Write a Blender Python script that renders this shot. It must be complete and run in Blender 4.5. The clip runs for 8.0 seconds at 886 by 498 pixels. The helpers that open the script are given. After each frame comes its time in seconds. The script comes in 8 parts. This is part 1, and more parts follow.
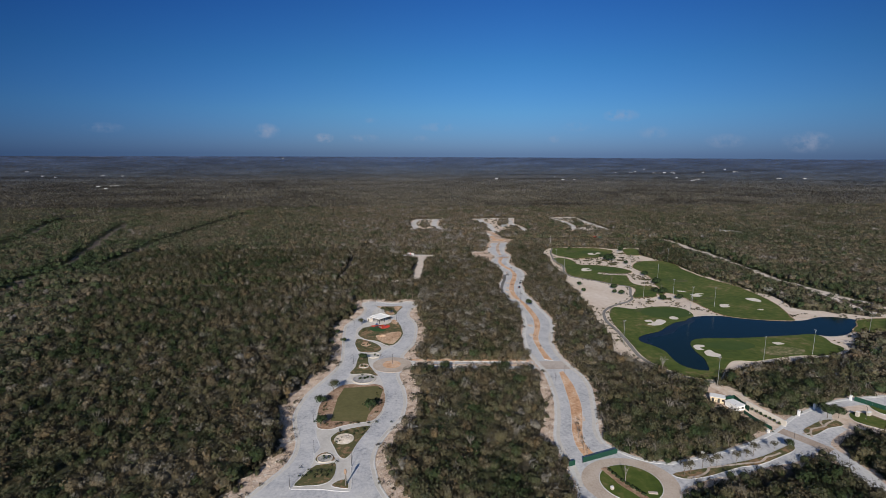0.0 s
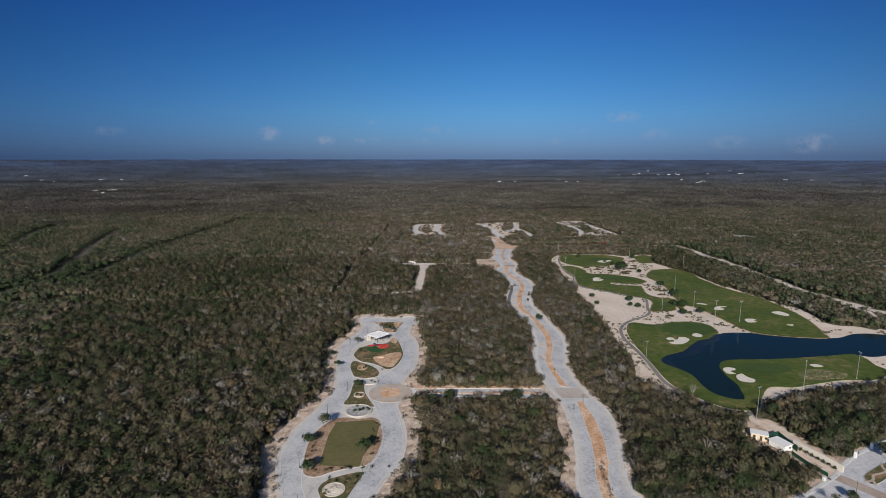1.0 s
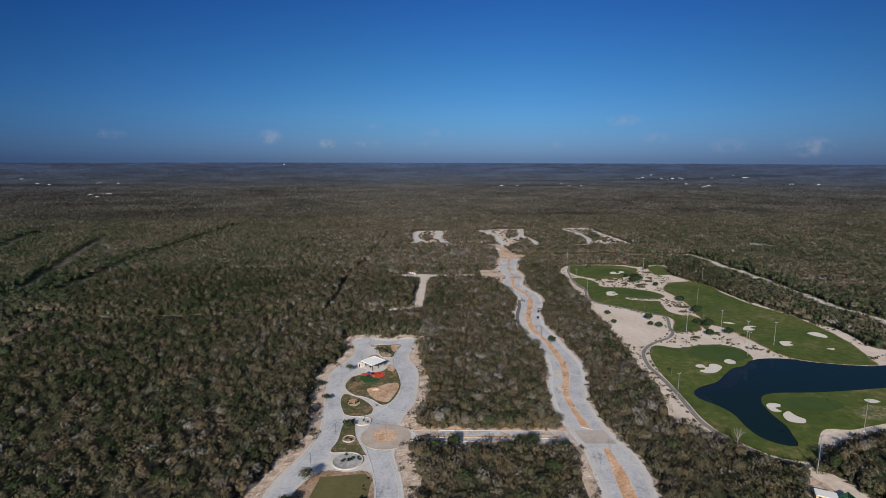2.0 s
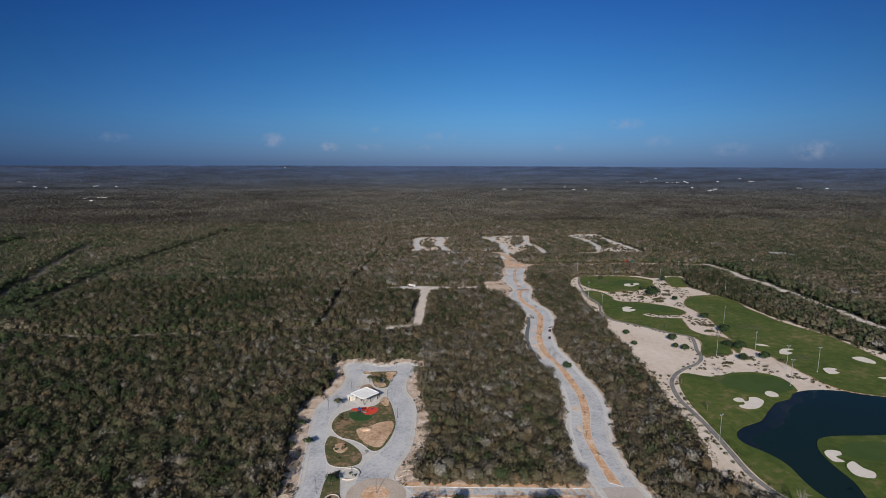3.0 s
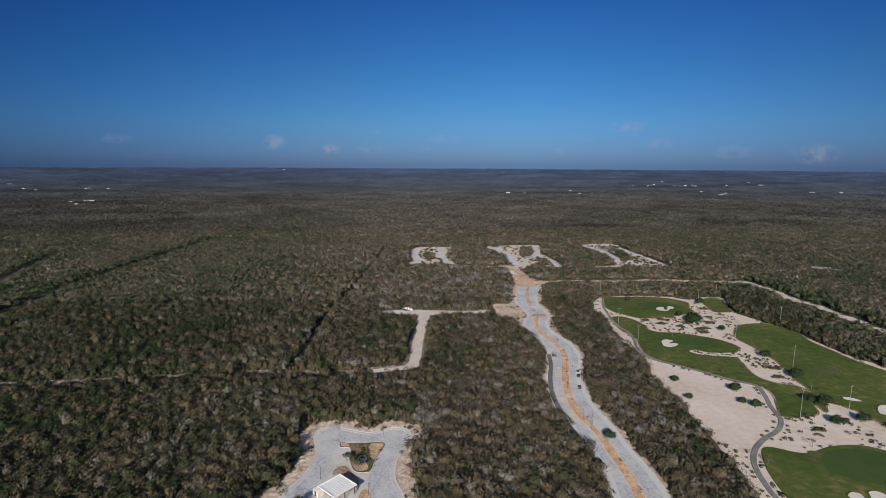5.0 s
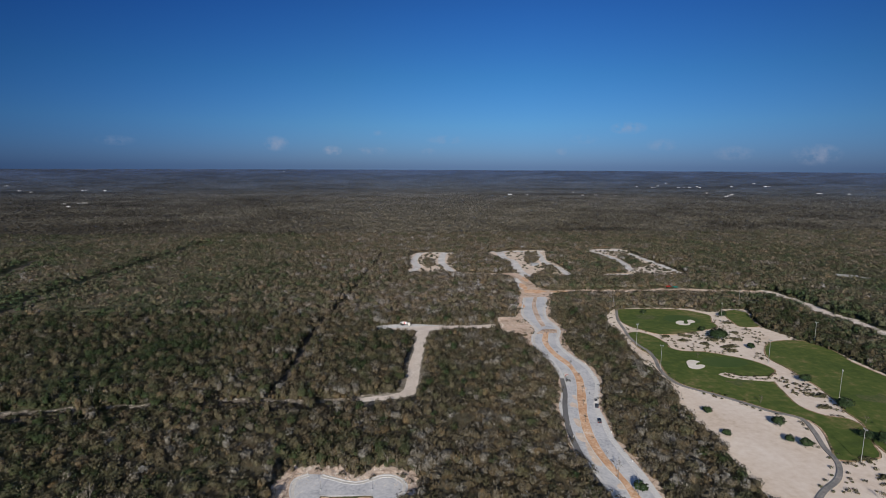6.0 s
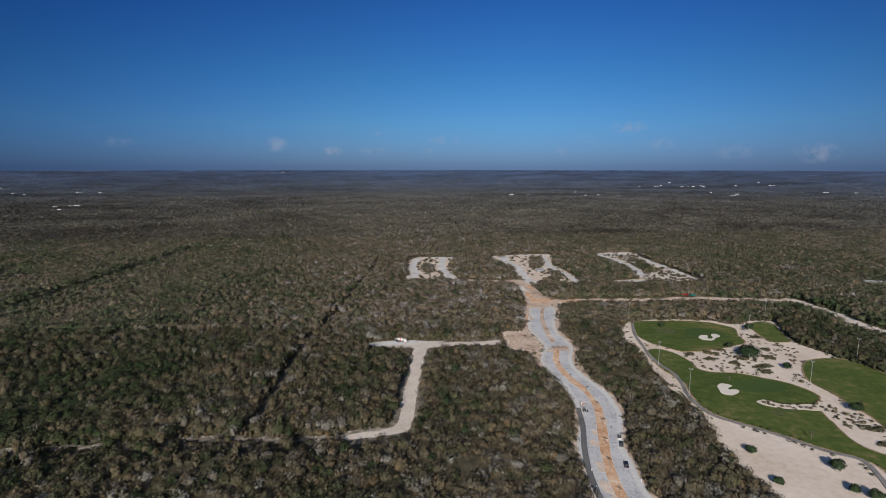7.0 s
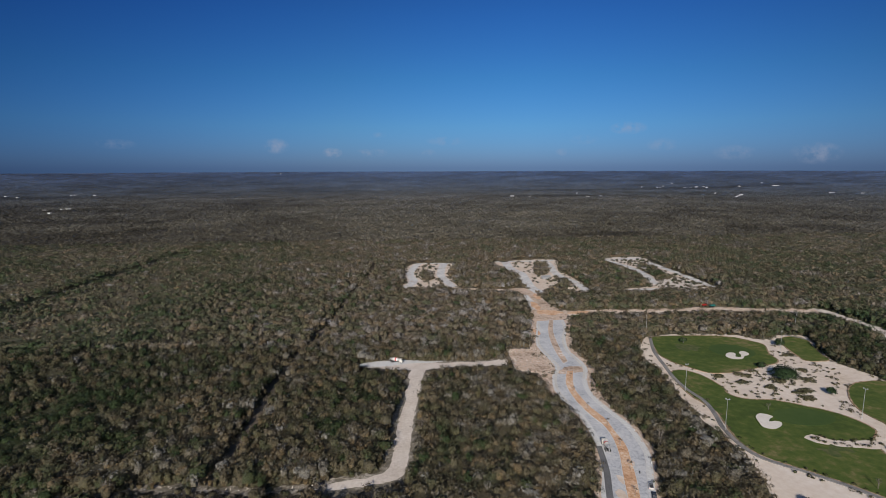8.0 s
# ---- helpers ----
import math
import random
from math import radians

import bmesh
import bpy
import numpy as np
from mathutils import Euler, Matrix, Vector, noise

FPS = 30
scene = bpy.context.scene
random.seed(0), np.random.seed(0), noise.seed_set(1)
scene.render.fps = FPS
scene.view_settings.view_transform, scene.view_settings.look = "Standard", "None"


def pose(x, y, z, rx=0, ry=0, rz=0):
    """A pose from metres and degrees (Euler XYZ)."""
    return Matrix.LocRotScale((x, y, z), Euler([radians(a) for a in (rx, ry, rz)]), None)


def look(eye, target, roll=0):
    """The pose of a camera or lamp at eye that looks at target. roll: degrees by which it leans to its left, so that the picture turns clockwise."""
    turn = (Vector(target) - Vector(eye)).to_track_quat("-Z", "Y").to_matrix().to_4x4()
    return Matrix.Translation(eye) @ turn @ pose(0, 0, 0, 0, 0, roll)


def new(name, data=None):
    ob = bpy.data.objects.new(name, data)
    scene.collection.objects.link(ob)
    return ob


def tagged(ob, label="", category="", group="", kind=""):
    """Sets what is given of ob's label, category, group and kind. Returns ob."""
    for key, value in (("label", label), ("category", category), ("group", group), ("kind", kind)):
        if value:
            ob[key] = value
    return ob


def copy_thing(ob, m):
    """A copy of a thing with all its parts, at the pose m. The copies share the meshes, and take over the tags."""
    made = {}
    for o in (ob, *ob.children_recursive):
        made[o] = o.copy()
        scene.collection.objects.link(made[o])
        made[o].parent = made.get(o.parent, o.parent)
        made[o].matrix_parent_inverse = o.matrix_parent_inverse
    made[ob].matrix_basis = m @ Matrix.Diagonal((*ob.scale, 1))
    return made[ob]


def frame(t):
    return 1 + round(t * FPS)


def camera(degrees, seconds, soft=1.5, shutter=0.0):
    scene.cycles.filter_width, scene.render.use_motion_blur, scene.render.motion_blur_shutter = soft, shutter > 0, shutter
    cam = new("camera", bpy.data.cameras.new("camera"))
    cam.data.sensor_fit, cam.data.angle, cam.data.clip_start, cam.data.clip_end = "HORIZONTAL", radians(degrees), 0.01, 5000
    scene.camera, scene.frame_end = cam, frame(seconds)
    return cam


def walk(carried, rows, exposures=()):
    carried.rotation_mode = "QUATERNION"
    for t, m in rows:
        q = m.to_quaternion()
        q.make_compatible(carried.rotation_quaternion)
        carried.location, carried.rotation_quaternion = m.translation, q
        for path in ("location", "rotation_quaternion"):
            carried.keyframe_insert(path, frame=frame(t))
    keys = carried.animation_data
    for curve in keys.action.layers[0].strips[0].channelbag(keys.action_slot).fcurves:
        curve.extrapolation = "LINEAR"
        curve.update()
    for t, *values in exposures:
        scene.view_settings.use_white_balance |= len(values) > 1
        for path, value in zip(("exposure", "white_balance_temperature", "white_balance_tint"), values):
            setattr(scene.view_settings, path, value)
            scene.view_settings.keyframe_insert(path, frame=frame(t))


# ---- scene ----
# ---- the camera and its flight ----
cam = camera(80.0, 8.0, soft=0.6)
PATH = [
    (0.0, 0.00, 0.00, 117.42, 79.822, -0.252, -5.800),
    (0.5, 1.31, 14.78, 118.20, 79.802, -0.104, -5.679),
    (1.0, 2.21, 30.39, 118.69, 80.043, -0.065, -5.601),
    (1.5, 3.09, 48.70, 119.30, 80.228, -0.116, -5.591),
    (3.0, 8.27, 106.14, 120.35, 80.725, -0.188, -5.298),
    (3.5, 9.90, 125.35, 120.57, 80.820, -0.224, -5.239),
    (4.0, 11.42, 144.45, 120.70, 80.914, -0.225, -5.203),
    (4.5, 12.90, 163.50, 120.86, 80.920, -0.300, -5.191),
    (6.0, 18.70, 219.33, 120.78, 81.125, -0.271, -5.001),
    (6.5, 20.89, 237.84, 120.82, 81.130, -0.149, -4.972),
    (7.0, 22.95, 257.02, 120.85, 81.135, -0.021, -4.960),
    (7.5, 24.79, 275.98, 120.70, 81.200, 0.050, -4.974),
    (8.0, 26.67, 293.59, 120.63, 81.265, 0.178, -4.984),
]
walk(cam, [(t, pose(x, y, z, tilt, roll, yaw)) for t, x, y, z, tilt, roll, yaw in PATH])

# ---- daylight: a low sun behind the flight, a deep clear sky with haze and a few far clouds ----
SUN_HIGH, SUN_GOES = 25.0, 16.7  # degrees above the horizon; the way the light travels, degrees east of y
scene.view_settings.exposure = 0.0

world = bpy.data.worlds.new("sky")
scene.world = world
world.use_nodes = True
wn, wl = world.node_tree.nodes, world.node_tree.links
wn.clear()


def wnode(kind, **values):
    n = wn.new(kind)
    for key, value in values.items():
        n.inputs[key].default_value = value
    return n


sky = wn.new("ShaderNodeTexSky")
sky.sky_type = "NISHITA"
sky.sun_disc = False
sky.sun_elevation = radians(SUN_HIGH)
sky.sun_rotation = radians(SUN_GOES + 180)
sky.altitude = 100
sky.air_density, sky.dust_density, sky.ozone_density = 1.0, 0.6, 3.0
coord = wn.new("ShaderNodeTexCoord")
split = wn.new("ShaderNodeSeparateXYZ")
wl.new(coord.outputs["Generated"], split.inputs[0])
# within the view the sky deepens upwards, as it does through a polarised lens
rise = wn.new("ShaderNodeValToRGB")
rise.color_ramp.elements[0].position, rise.color_ramp.elements[0].color = 0.0, (0.255, 0.43, 0.97, 1)
# overhead, out of view, the sky is raised to lift the shadows
rise.color_ramp.elements[1].position, rise.color_ramp.elements[1].color = 0.75, (1.85, 1.8, 1.7, 1)
for place, colour in ((0.024, (0.255, 0.455, 0.97)), (0.075, (0.25, 0.53, 0.95)), (0.16, (0.195, 0.53, 0.93)), (0.26, (0.160, 0.49, 1.01)), (0.40, (0.13, 0.42, 0.98)), (0.52, (1.0, 1.1, 1.2))):
    rise.color_ramp.elements.new(place).color = (*colour, 1)
wl.new(split.outputs["Z"], rise.inputs["Fac"])
deep = wn.new("ShaderNodeMix")
deep.data_type, deep.blend_type = "RGBA", "MULTIPLY"
deep.inputs["Factor"].default_value = 1.0
wl.new(sky.outputs["Color"], deep.inputs["A"])
wl.new(rise.outputs["Color"], deep.inputs["B"])
# skylight is darkest at right angles to the sun, and a polarising filter deepens that
toward = wn.new("ShaderNodeVectorMath")
toward.operation = "DOT_PRODUCT"
wl.new(coord.outputs["Generated"], toward.inputs[0])
toward.inputs[1].default_value = (-math.sin(radians(SUN_GOES)) * math.cos(radians(SUN_HIGH)), -math.cos(radians(SUN_GOES)) * math.cos(radians(SUN_HIGH)), math.sin(radians(SUN_HIGH)))
square = wn.new("ShaderNodeMath")
square.operation = "MULTIPLY"
wl.new(toward.outputs["Value"], square.inputs[0])
wl.new(toward.outputs["Value"], square.inputs[1])
band_of = wn.new("ShaderNodeMapRange")
band_of.inputs["To Min"].default_value, band_of.inputs["To Max"].default_value = 0.22, 1.0
wl.new(square.outputs[0], band_of.inputs["Value"])
polar = wn.new("ShaderNodeMix")
polar.data_type, polar.blend_type = "RGBA", "MULTIPLY"
polar.inputs["Factor"].default_value = 1.0
wl.new(deep.outputs["Result"], polar.inputs["A"])
wl.new(band_of.outputs["Result"], polar.inputs["B"])
# bluer towards the west, a little deeper towards the east
half_x = wn.new("ShaderNodeMath")
half_x.operation = "MULTIPLY_ADD"
half_x.inputs[1].default_value, half_x.inputs[2].default_value = 0.5, 0.5
wl.new(split.outputs["X"], half_x.inputs[0])
sideways = wn.new("ShaderNodeValToRGB")
sideways.color_ramp.elements[0].position, sideways.color_ramp.elements[0].color = 0.15, (0.79, 0.98, 1.27, 1)
sideways.color_ramp.elements[1].position, sideways.color_ramp.elements[1].color = 0.85, (0.82, 0.84, 0.90, 1)
sideways.color_ramp.elements.new(0.45).color = (1.0, 1.0, 1.0, 1)
sideways.color_ramp.elements.new(0.62).color = (1.0, 1.0, 1.0, 1)
wl.new(half_x.outputs[0], sideways.inputs["Fac"])
tinted = wn.new("ShaderNodeMix")
tinted.data_type, tinted.blend_type = "RGBA", "MULTIPLY"
tinted.inputs["Factor"].default_value = 1.0
wl.new(polar.outputs["Result"], tinted.inputs["A"])
wl.new(sideways.outputs["Color"], tinted.inputs["B"])


# far fair-weather clouds low over the horizon: bearing, height, half width and half height in radians, thickness
def wmath(operation, one, other=None):
    n = wn.new("ShaderNodeMath")
    n.operation = operation
    for k, v in enumerate((one, other)):
        if v is None:
            continue
        if isinstance(v, (int, float)):
            n.inputs[k].default_value = v
        else:
            wl.new(v, n.inputs[k])
    return n.outputs[0]


CLOUDS = [
    (-0.214, 0.039, 0.024, 0.015, 0.75), (-0.116, 0.028, 0.019, 0.010, 1.0), (-0.043, 0.028, 0.040, 0.008, 0.55), (-0.034, 0.060, 0.020, 0.006, 0.25), (0.093, 0.049, 0.040, 0.009, 0.40),
    (0.418, 0.068, 0.034, 0.012, 0.60), (0.472, 0.039, 0.030, 0.012, 0.35), (0.344, 0.050, 0.028, 0.010, 0.25), (0.584, 0.024, 0.034, 0.013, 0.45), (0.695, 0.021, 0.036, 0.018, 0.70),
    (0.310, 0.028, 0.018, 0.008, 0.40), (-0.459, 0.039, 0.030, 0.009, 0.35), (0.060, 0.028, 0.016, 0.007, 0.35),
]
bearing = wmath("ARCTAN2", split.outputs["X"], split.outputs["Y"])
puffs = wnode("ShaderNodeTexNoise", Scale=55.0, Detail=7.0, Roughness=0.62)
wl.new(coord.outputs["Generated"], puffs.inputs["Vector"])
cover = None
for at, high, wide, tall, thick in CLOUDS:
    u = wmath("DIVIDE", wmath("SUBTRACT", bearing, at), wide)
    v = wmath("DIVIDE", wmath("SUBTRACT", split.outputs["Z"], high), tall)
    blob = wmath("MULTIPLY", wmath("MAXIMUM", wmath("SUBTRACT", 1.0, wmath("ADD", wmath("MULTIPLY", u, u), wmath("MULTIPLY", v, v))), 0.0), thick)
    cover = blob if cover is None else wmath("ADD", cover, blob)
cut = wn.new("ShaderNodeMapRange")
cut.inputs["From Min"].default_value, cut.inputs["From Max"].default_value = 0.40, 0.66
wl.new(puffs.outputs["Fac"], cut.inputs["Value"])
veil = wmath("MINIMUM", wmath("MULTIPLY", wmath("MULTIPLY", cover, cut.outputs["Result"]), 0.68), 0.7)
cloudy = wn.new("ShaderNodeMix")
cloudy.data_type = "RGBA"
cloudy.inputs["B"].default_value = (3.2, 3.5, 4.6, 1)
wl.new(veil, cloudy.inputs["Factor"])
wl.new(tinted.outputs["Result"], cloudy.inputs["A"])
back = wnode("ShaderNodeBackground", Strength=0.10)
wl.new(cloudy.outputs["Result"], back.inputs["Color"])
wout = wn.new("ShaderNodeOutputWorld")
wl.new(back.outputs[0], wout.inputs[0])

sun = new("sun", bpy.data.lights.new("sun", "SUN"))
sun.data.energy, sun.data.angle, sun.data.color = 5.3, radians(0.5), (1.0, 0.91, 0.79)
a, e = radians(SUN_GOES), radians(SUN_HIGH)
sun.matrix_world = look((0, 0, 300), (math.sin(a) * math.cos(e), math.cos(a) * math.cos(e), 300 - math.sin(e)))

# ---- materials ----
def surface(name, stops, near=1.0, far=0.06, rough=0.9, bump=0.3, detail=6.0, metal=0.0, vary=0.0, gloss=0.3):
    """A weathered surface: stops are (place, colour) along a mix of fine grain and broad stains; near, far: their scales per metre."""
    m = bpy.data.materials.new(name)
    m.use_nodes = True
    n, l = m.node_tree.nodes, m.node_tree.links
    b = n["Principled BSDF"]
    b.inputs["Roughness"].default_value, b.inputs["Metallic"].default_value = rough, metal
    b.inputs["Specular IOR Level"].default_value = gloss
    c = n.new("ShaderNodeTexCoord")
    fine, broad = n.new("ShaderNodeTexNoise"), n.new("ShaderNodeTexNoise")
    for tex, scale in ((fine, near), (broad, far)):
        tex.inputs["Scale"].default_value, tex.inputs["Detail"].default_value = scale, detail
        tex.inputs["Roughness"].default_value = 0.62
        l.new(c.outputs["Object"], tex.inputs["Vector"])
    mix = n.new("ShaderNodeMix")
    mix.inputs["Factor"].default_value = 0.5
    l.new(fine.outputs["Fac"], mix.inputs["A"])
    l.new(broad.outputs["Fac"], mix.inputs["B"])
    value = mix.outputs["Result"]
    if vary:
        info = n.new("ShaderNodeObjectInfo")
        add = n.new("ShaderNodeMath")
        add.operation = "MULTIPLY_ADD"
        add.inputs[1].default_value = vary
        l.new(info.outputs["Random"], add.inputs[0])
        l.new(value, add.inputs[2])
        sub = n.new("ShaderNodeMath")
        sub.operation = "SUBTRACT"
        sub.inputs[1].default_value = vary / 2
        l.new(add.outputs[0], sub.inputs[0])
        value = sub.outputs[0]
    ramp = n.new("ShaderNodeValToRGB")
    ramp.color_ramp.elements[0].position, ramp.color_ramp.elements[1].position = stops[0][0], stops[-1][0]
    ramp.color_ramp.elements[0].color, ramp.color_ramp.elements[1].color = (*stops[0][1], 1), (*stops[-1][1], 1)
    for place, colour in stops[1:-1]:
        ramp.color_ramp.elements.new(place).color = (*colour, 1)
    l.new(value, ramp.inputs["Fac"])
    l.new(ramp.outputs["Color"], b.inputs["Base Color"])
    if bump:
        relief = n.new("ShaderNodeBump")
        relief.inputs["Strength"].default_value, relief.inputs["Distance"].default_value = bump, 0.3
        l.new(fine.outputs["Fac"], relief.inputs["Height"])
        l.new(relief.outputs["Normal"], b.inputs["Normal"])
    return m


def foliage(name, stops, patch=0.028, leaf=0.55, grain=1.6, sway=0.9, mottle=0.22, mixed=False, porous=0.0):
    """Leaves and twigs: the tree's own tone, shifted by broad patches of the wood and by each clump."""
    m = bpy.data.materials.new(name)
    m.use_nodes = True
    n, l = m.node_tree.nodes, m.node_tree.links
    b = n["Principled BSDF"]
    b.inputs["Roughness"].default_value, b.inputs["Specular IOR Level"].default_value = 0.85, 0.15
    tone = n.new("ShaderNodeAttribute")
    tone.attribute_name = "tone"
    c = n.new("ShaderNodeTexCoord")
    broad = n.new("ShaderNodeTexNoise")
    broad.inputs["Scale"].default_value, broad.inputs["Detail"].default_value = patch, 4.0
    l.new(c.outputs["Object"], broad.inputs["Vector"])
    shift = n.new("ShaderNodeMath")
    shift.operation = "MULTIPLY_ADD"
    shift.inputs[1].default_value, shift.inputs[2].default_value = sway, -sway / 2
    l.new(broad.outputs["Fac"], shift.inputs[0])
    add = n.new("ShaderNodeMath")
    l.new(tone.outputs["Fac"], add.inputs[0])
    l.new(shift.outputs[0], add.inputs[1])
    ramp = n.new("ShaderNodeValToRGB")
    ramp.color_ramp.elements[0].position, ramp.color_ramp.elements[1].position = stops[0][0], stops[-1][0]
    ramp.color_ramp.elements[0].color, ramp.color_ramp.elements[1].color = (*stops[0][1], 1), (*stops[-1][1], 1)
    for place, colour in stops[1:-1]:
        ramp.color_ramp.elements.new(place).color = (*colour, 1)
    l.new(add.outputs[0], ramp.inputs["Fac"])
    geo = n.new("ShaderNodeNewGeometry")
    each = n.new("ShaderNodeMapRange")
    each.inputs["To Min"].default_value, each.inputs["To Max"].default_value = 1.0 - leaf, 1.0 + leaf
    l.new(geo.outputs["Random Per Island"], each.inputs["Value"])
    twig = n.new("ShaderNodeTexNoise")
    twig.inputs["Scale"].default_value, twig.inputs["Detail"].default_value, twig.inputs["Roughness"].default_value = grain, 4.0, 0.7
    l.new(c.outputs["Object"], twig.inputs["Vector"])
    fine = n.new("ShaderNodeMapRange")
    fine.inputs["From Min"].default_value, fine.inputs["From Max"].default_value = 0.3, 0.7
    fine.inputs["To Min"].default_value, fine.inputs["To Max"].default_value = 1.0 - mottle, 1.0 + mottle
    l.new(twig.outputs["Fac"], fine.inputs["Value"])
    both = n.new("ShaderNodeMath")
    both.operation = "MULTIPLY"
    l.new(each.outputs["Result"], both.inputs[0])
    l.new(fine.outputs["Result"], both.inputs[1])
    if porous:
        # light falls through the gaps between leaves and twigs
        gaps = n.new("ShaderNodeMapRange")
        gaps.inputs["From Min"].default_value, gaps.inputs["From Max"].default_value = 0.38, 0.56
        gaps.inputs["To Min"].default_value, gaps.inputs["To Max"].default_value = 1.0 - porous, 1.0
        holes = n.new("ShaderNodeTexNoise")
        holes.inputs["Scale"].default_value, holes.inputs["Detail"].default_value = 3.5, 1.0
        l.new(c.outputs["Object"], holes.inputs["Vector"])
        l.new(holes.outputs["Fac"], gaps.inputs["Value"])
        l.new(gaps.outputs["Result"], b.inputs["Alpha"])
    if mixed:
        # how many dark evergreens stand among the leafless trees
        among = n.new("ShaderNodeAttribute")
        among.attribute_name = "among"
        more = n.new("ShaderNodeMath")
        more.operation = "MULTIPLY"
        l.new(both.outputs[0], more.inputs[0])
        l.new(among.outputs["Fac"], more.inputs[1])
        both = more
    mul = n.new("ShaderNodeMix")
    mul.data_type, mul.blend_type = "RGBA", "MULTIPLY"
    mul.inputs["Factor"].default_value = 1.0
    l.new(ramp.outputs["Color"], mul.inputs["A"])
    l.new(both.outputs[0], mul.inputs["B"])
    l.new(mul.outputs["Result"], b.inputs["Base Color"])
    # leaves of one crown shade together, as a rounded mass
    mass = n.new("ShaderNodeAttribute")
    mass.attribute_name = "mass"
    turned = n.new("ShaderNodeVectorTransform")
    turned.vector_type, turned.convert_from, turned.convert_to = "NORMAL", "OBJECT", "WORLD"
    l.new(mass.outputs["Vector"], turned.inputs[0])
    l.new(turned.outputs[0], b.inputs["Normal"])
    return m


WOOD_TONES = [
    (0.0, (0.024, 0.037, 0.015)), (0.14, (0.038, 0.045, 0.021)), (0.26, (0.055, 0.056, 0.033)), (0.34, (0.075, 0.067, 0.036)), (0.42, (0.071, 0.064, 0.042)),
    (0.55, (0.090, 0.074, 0.047)), (0.62, (0.104, 0.074, 0.039)), (0.68, (0.100, 0.087, 0.064)), (0.85, (0.132, 0.121, 0.101)), (1.0, (0.165, 0.157, 0.141)),
]
# far leaf tones run to blue: distance haze put into the base colour
HAZE_TONES = [(0.0, (0.101, 0.091, 0.068)), (0.12, (0.108, 0.100, 0.079)), (0.35, (0.108, 0.106, 0.097)), (0.6, (0.088, 0.103, 0.123)), (0.82, (0.074, 0.106, 0.168)), (1.0, (0.072, 0.116, 0.220))]
WOOD_TONES = [(place, (1.20 * r, 1.21 * g, 1.20 * b)) for place, (r, g, b) in WOOD_TONES]
M_WOODS = foliage("dry_woodland_leaves", WOOD_TONES, patch=0.045, leaf=0.04, grain=1.5, sway=1.0, mottle=0.22, porous=0.75)
# mid woods: the same leaf tones made paler and bluer, as distance haze
MID_HAZE_TONES = [(place, (1.40 * r, 1.39 * g, 1.52 * b)) for place, (r, g, b) in WOOD_TONES]
M_MID_WOODS = foliage("hazed_woodland_leaves_mid", MID_HAZE_TONES, patch=0.035, leaf=0.03, grain=0.5, sway=0.8, mottle=0.20, porous=0.75)
M_HAZED_WOODS = foliage("far_hazed_leaves", HAZE_TONES, patch=0.004, leaf=0.06, grain=0.05, sway=0.20, mottle=0.20, mixed=True, porous=0.75)
M_GREEN_LEAF = foliage("green_leaves", [(0.0, (0.022, 0.040, 0.016)), (0.5, (0.042, 0.058, 0.024)), (1.0, (0.085, 0.085, 0.040))], leaf=0.45)
M_SHRUB = foliage("dry_shrub_leaves", [(0.0, (0.055, 0.060, 0.030)), (0.5, (0.105, 0.095, 0.055)), (1.0, (0.19, 0.155, 0.10))], leaf=0.45)
M_BARK = surface("bark", [(0.3, (0.09, 0.07, 0.055)), (0.5, (0.17, 0.15, 0.13)), (0.7, (0.27, 0.25, 0.23))], 6, 0.5, vary=0.3)
M_LITTER = surface("leaf_litter", [(0.36, (0.066, 0.054, 0.042)), (0.5, (0.115, 0.094, 0.074)), (0.62, (0.19, 0.158, 0.128))], 0.8, 0.02)
M_CONCRETE = surface("road_concrete", [(0.34, (0.20, 0.205, 0.22)), (0.42, (0.365, 0.375, 0.40)), (0.50, (0.465, 0.47, 0.488)), (0.62, (0.56, 0.56, 0.56))], 0.75, 0.08, bump=0.03, detail=8.0)
M_DUSTY = surface("dusty_concrete", [(0.38, (0.44, 0.34, 0.26)), (0.45, (0.47, 0.455, 0.45)), (0.53, (0.55, 0.545, 0.54)), (0.60, (0.66, 0.62, 0.58))], 0.35, 0.07, bump=0.1)
M_PATH = surface("path_asphalt", [(0.38, (0.12, 0.118, 0.115)), (0.5, (0.19, 0.185, 0.178)), (0.6, (0.27, 0.25, 0.23))], 1.0, 0.1, bump=0.1)
M_GREY_ROCK = surface("grey_stones", [(0.36, (0.20, 0.20, 0.205)), (0.48, (0.32, 0.315, 0.31)), (0.6, (0.45, 0.44, 0.42))], 1.1, 0.3, bump=0.6)
M_TAN_PATH = surface("tan_path", [(0.36, (0.36, 0.295, 0.24)), (0.5, (0.45, 0.38, 0.32)), (0.64, (0.52, 0.455, 0.395))], 1.6, 0.12, bump=0.1)
M_PAVERS = surface("brown_pavers", [(0.36, (0.27, 0.215, 0.175)), (0.5, (0.36, 0.295, 0.245)), (0.64, (0.44, 0.375, 0.32))], 2.0, 0.15, bump=0.2)
M_PALE_PAVERS = surface("pale_pavers", [(0.36, (0.34, 0.295, 0.26)), (0.5, (0.43, 0.38, 0.34)), (0.64, (0.50, 0.45, 0.41))], 1.2, 0.12, bump=0.15)
M_SPOIL = surface("pink_spoil", [(0.38, (0.20, 0.14, 0.10)), (0.45, (0.40, 0.295, 0.22)), (0.51, (0.52, 0.42, 0.345)), (0.56, (0.54, 0.38, 0.275)), (0.62, (0.68, 0.62, 0.57))], 0.5, 0.08, bump=0.6)
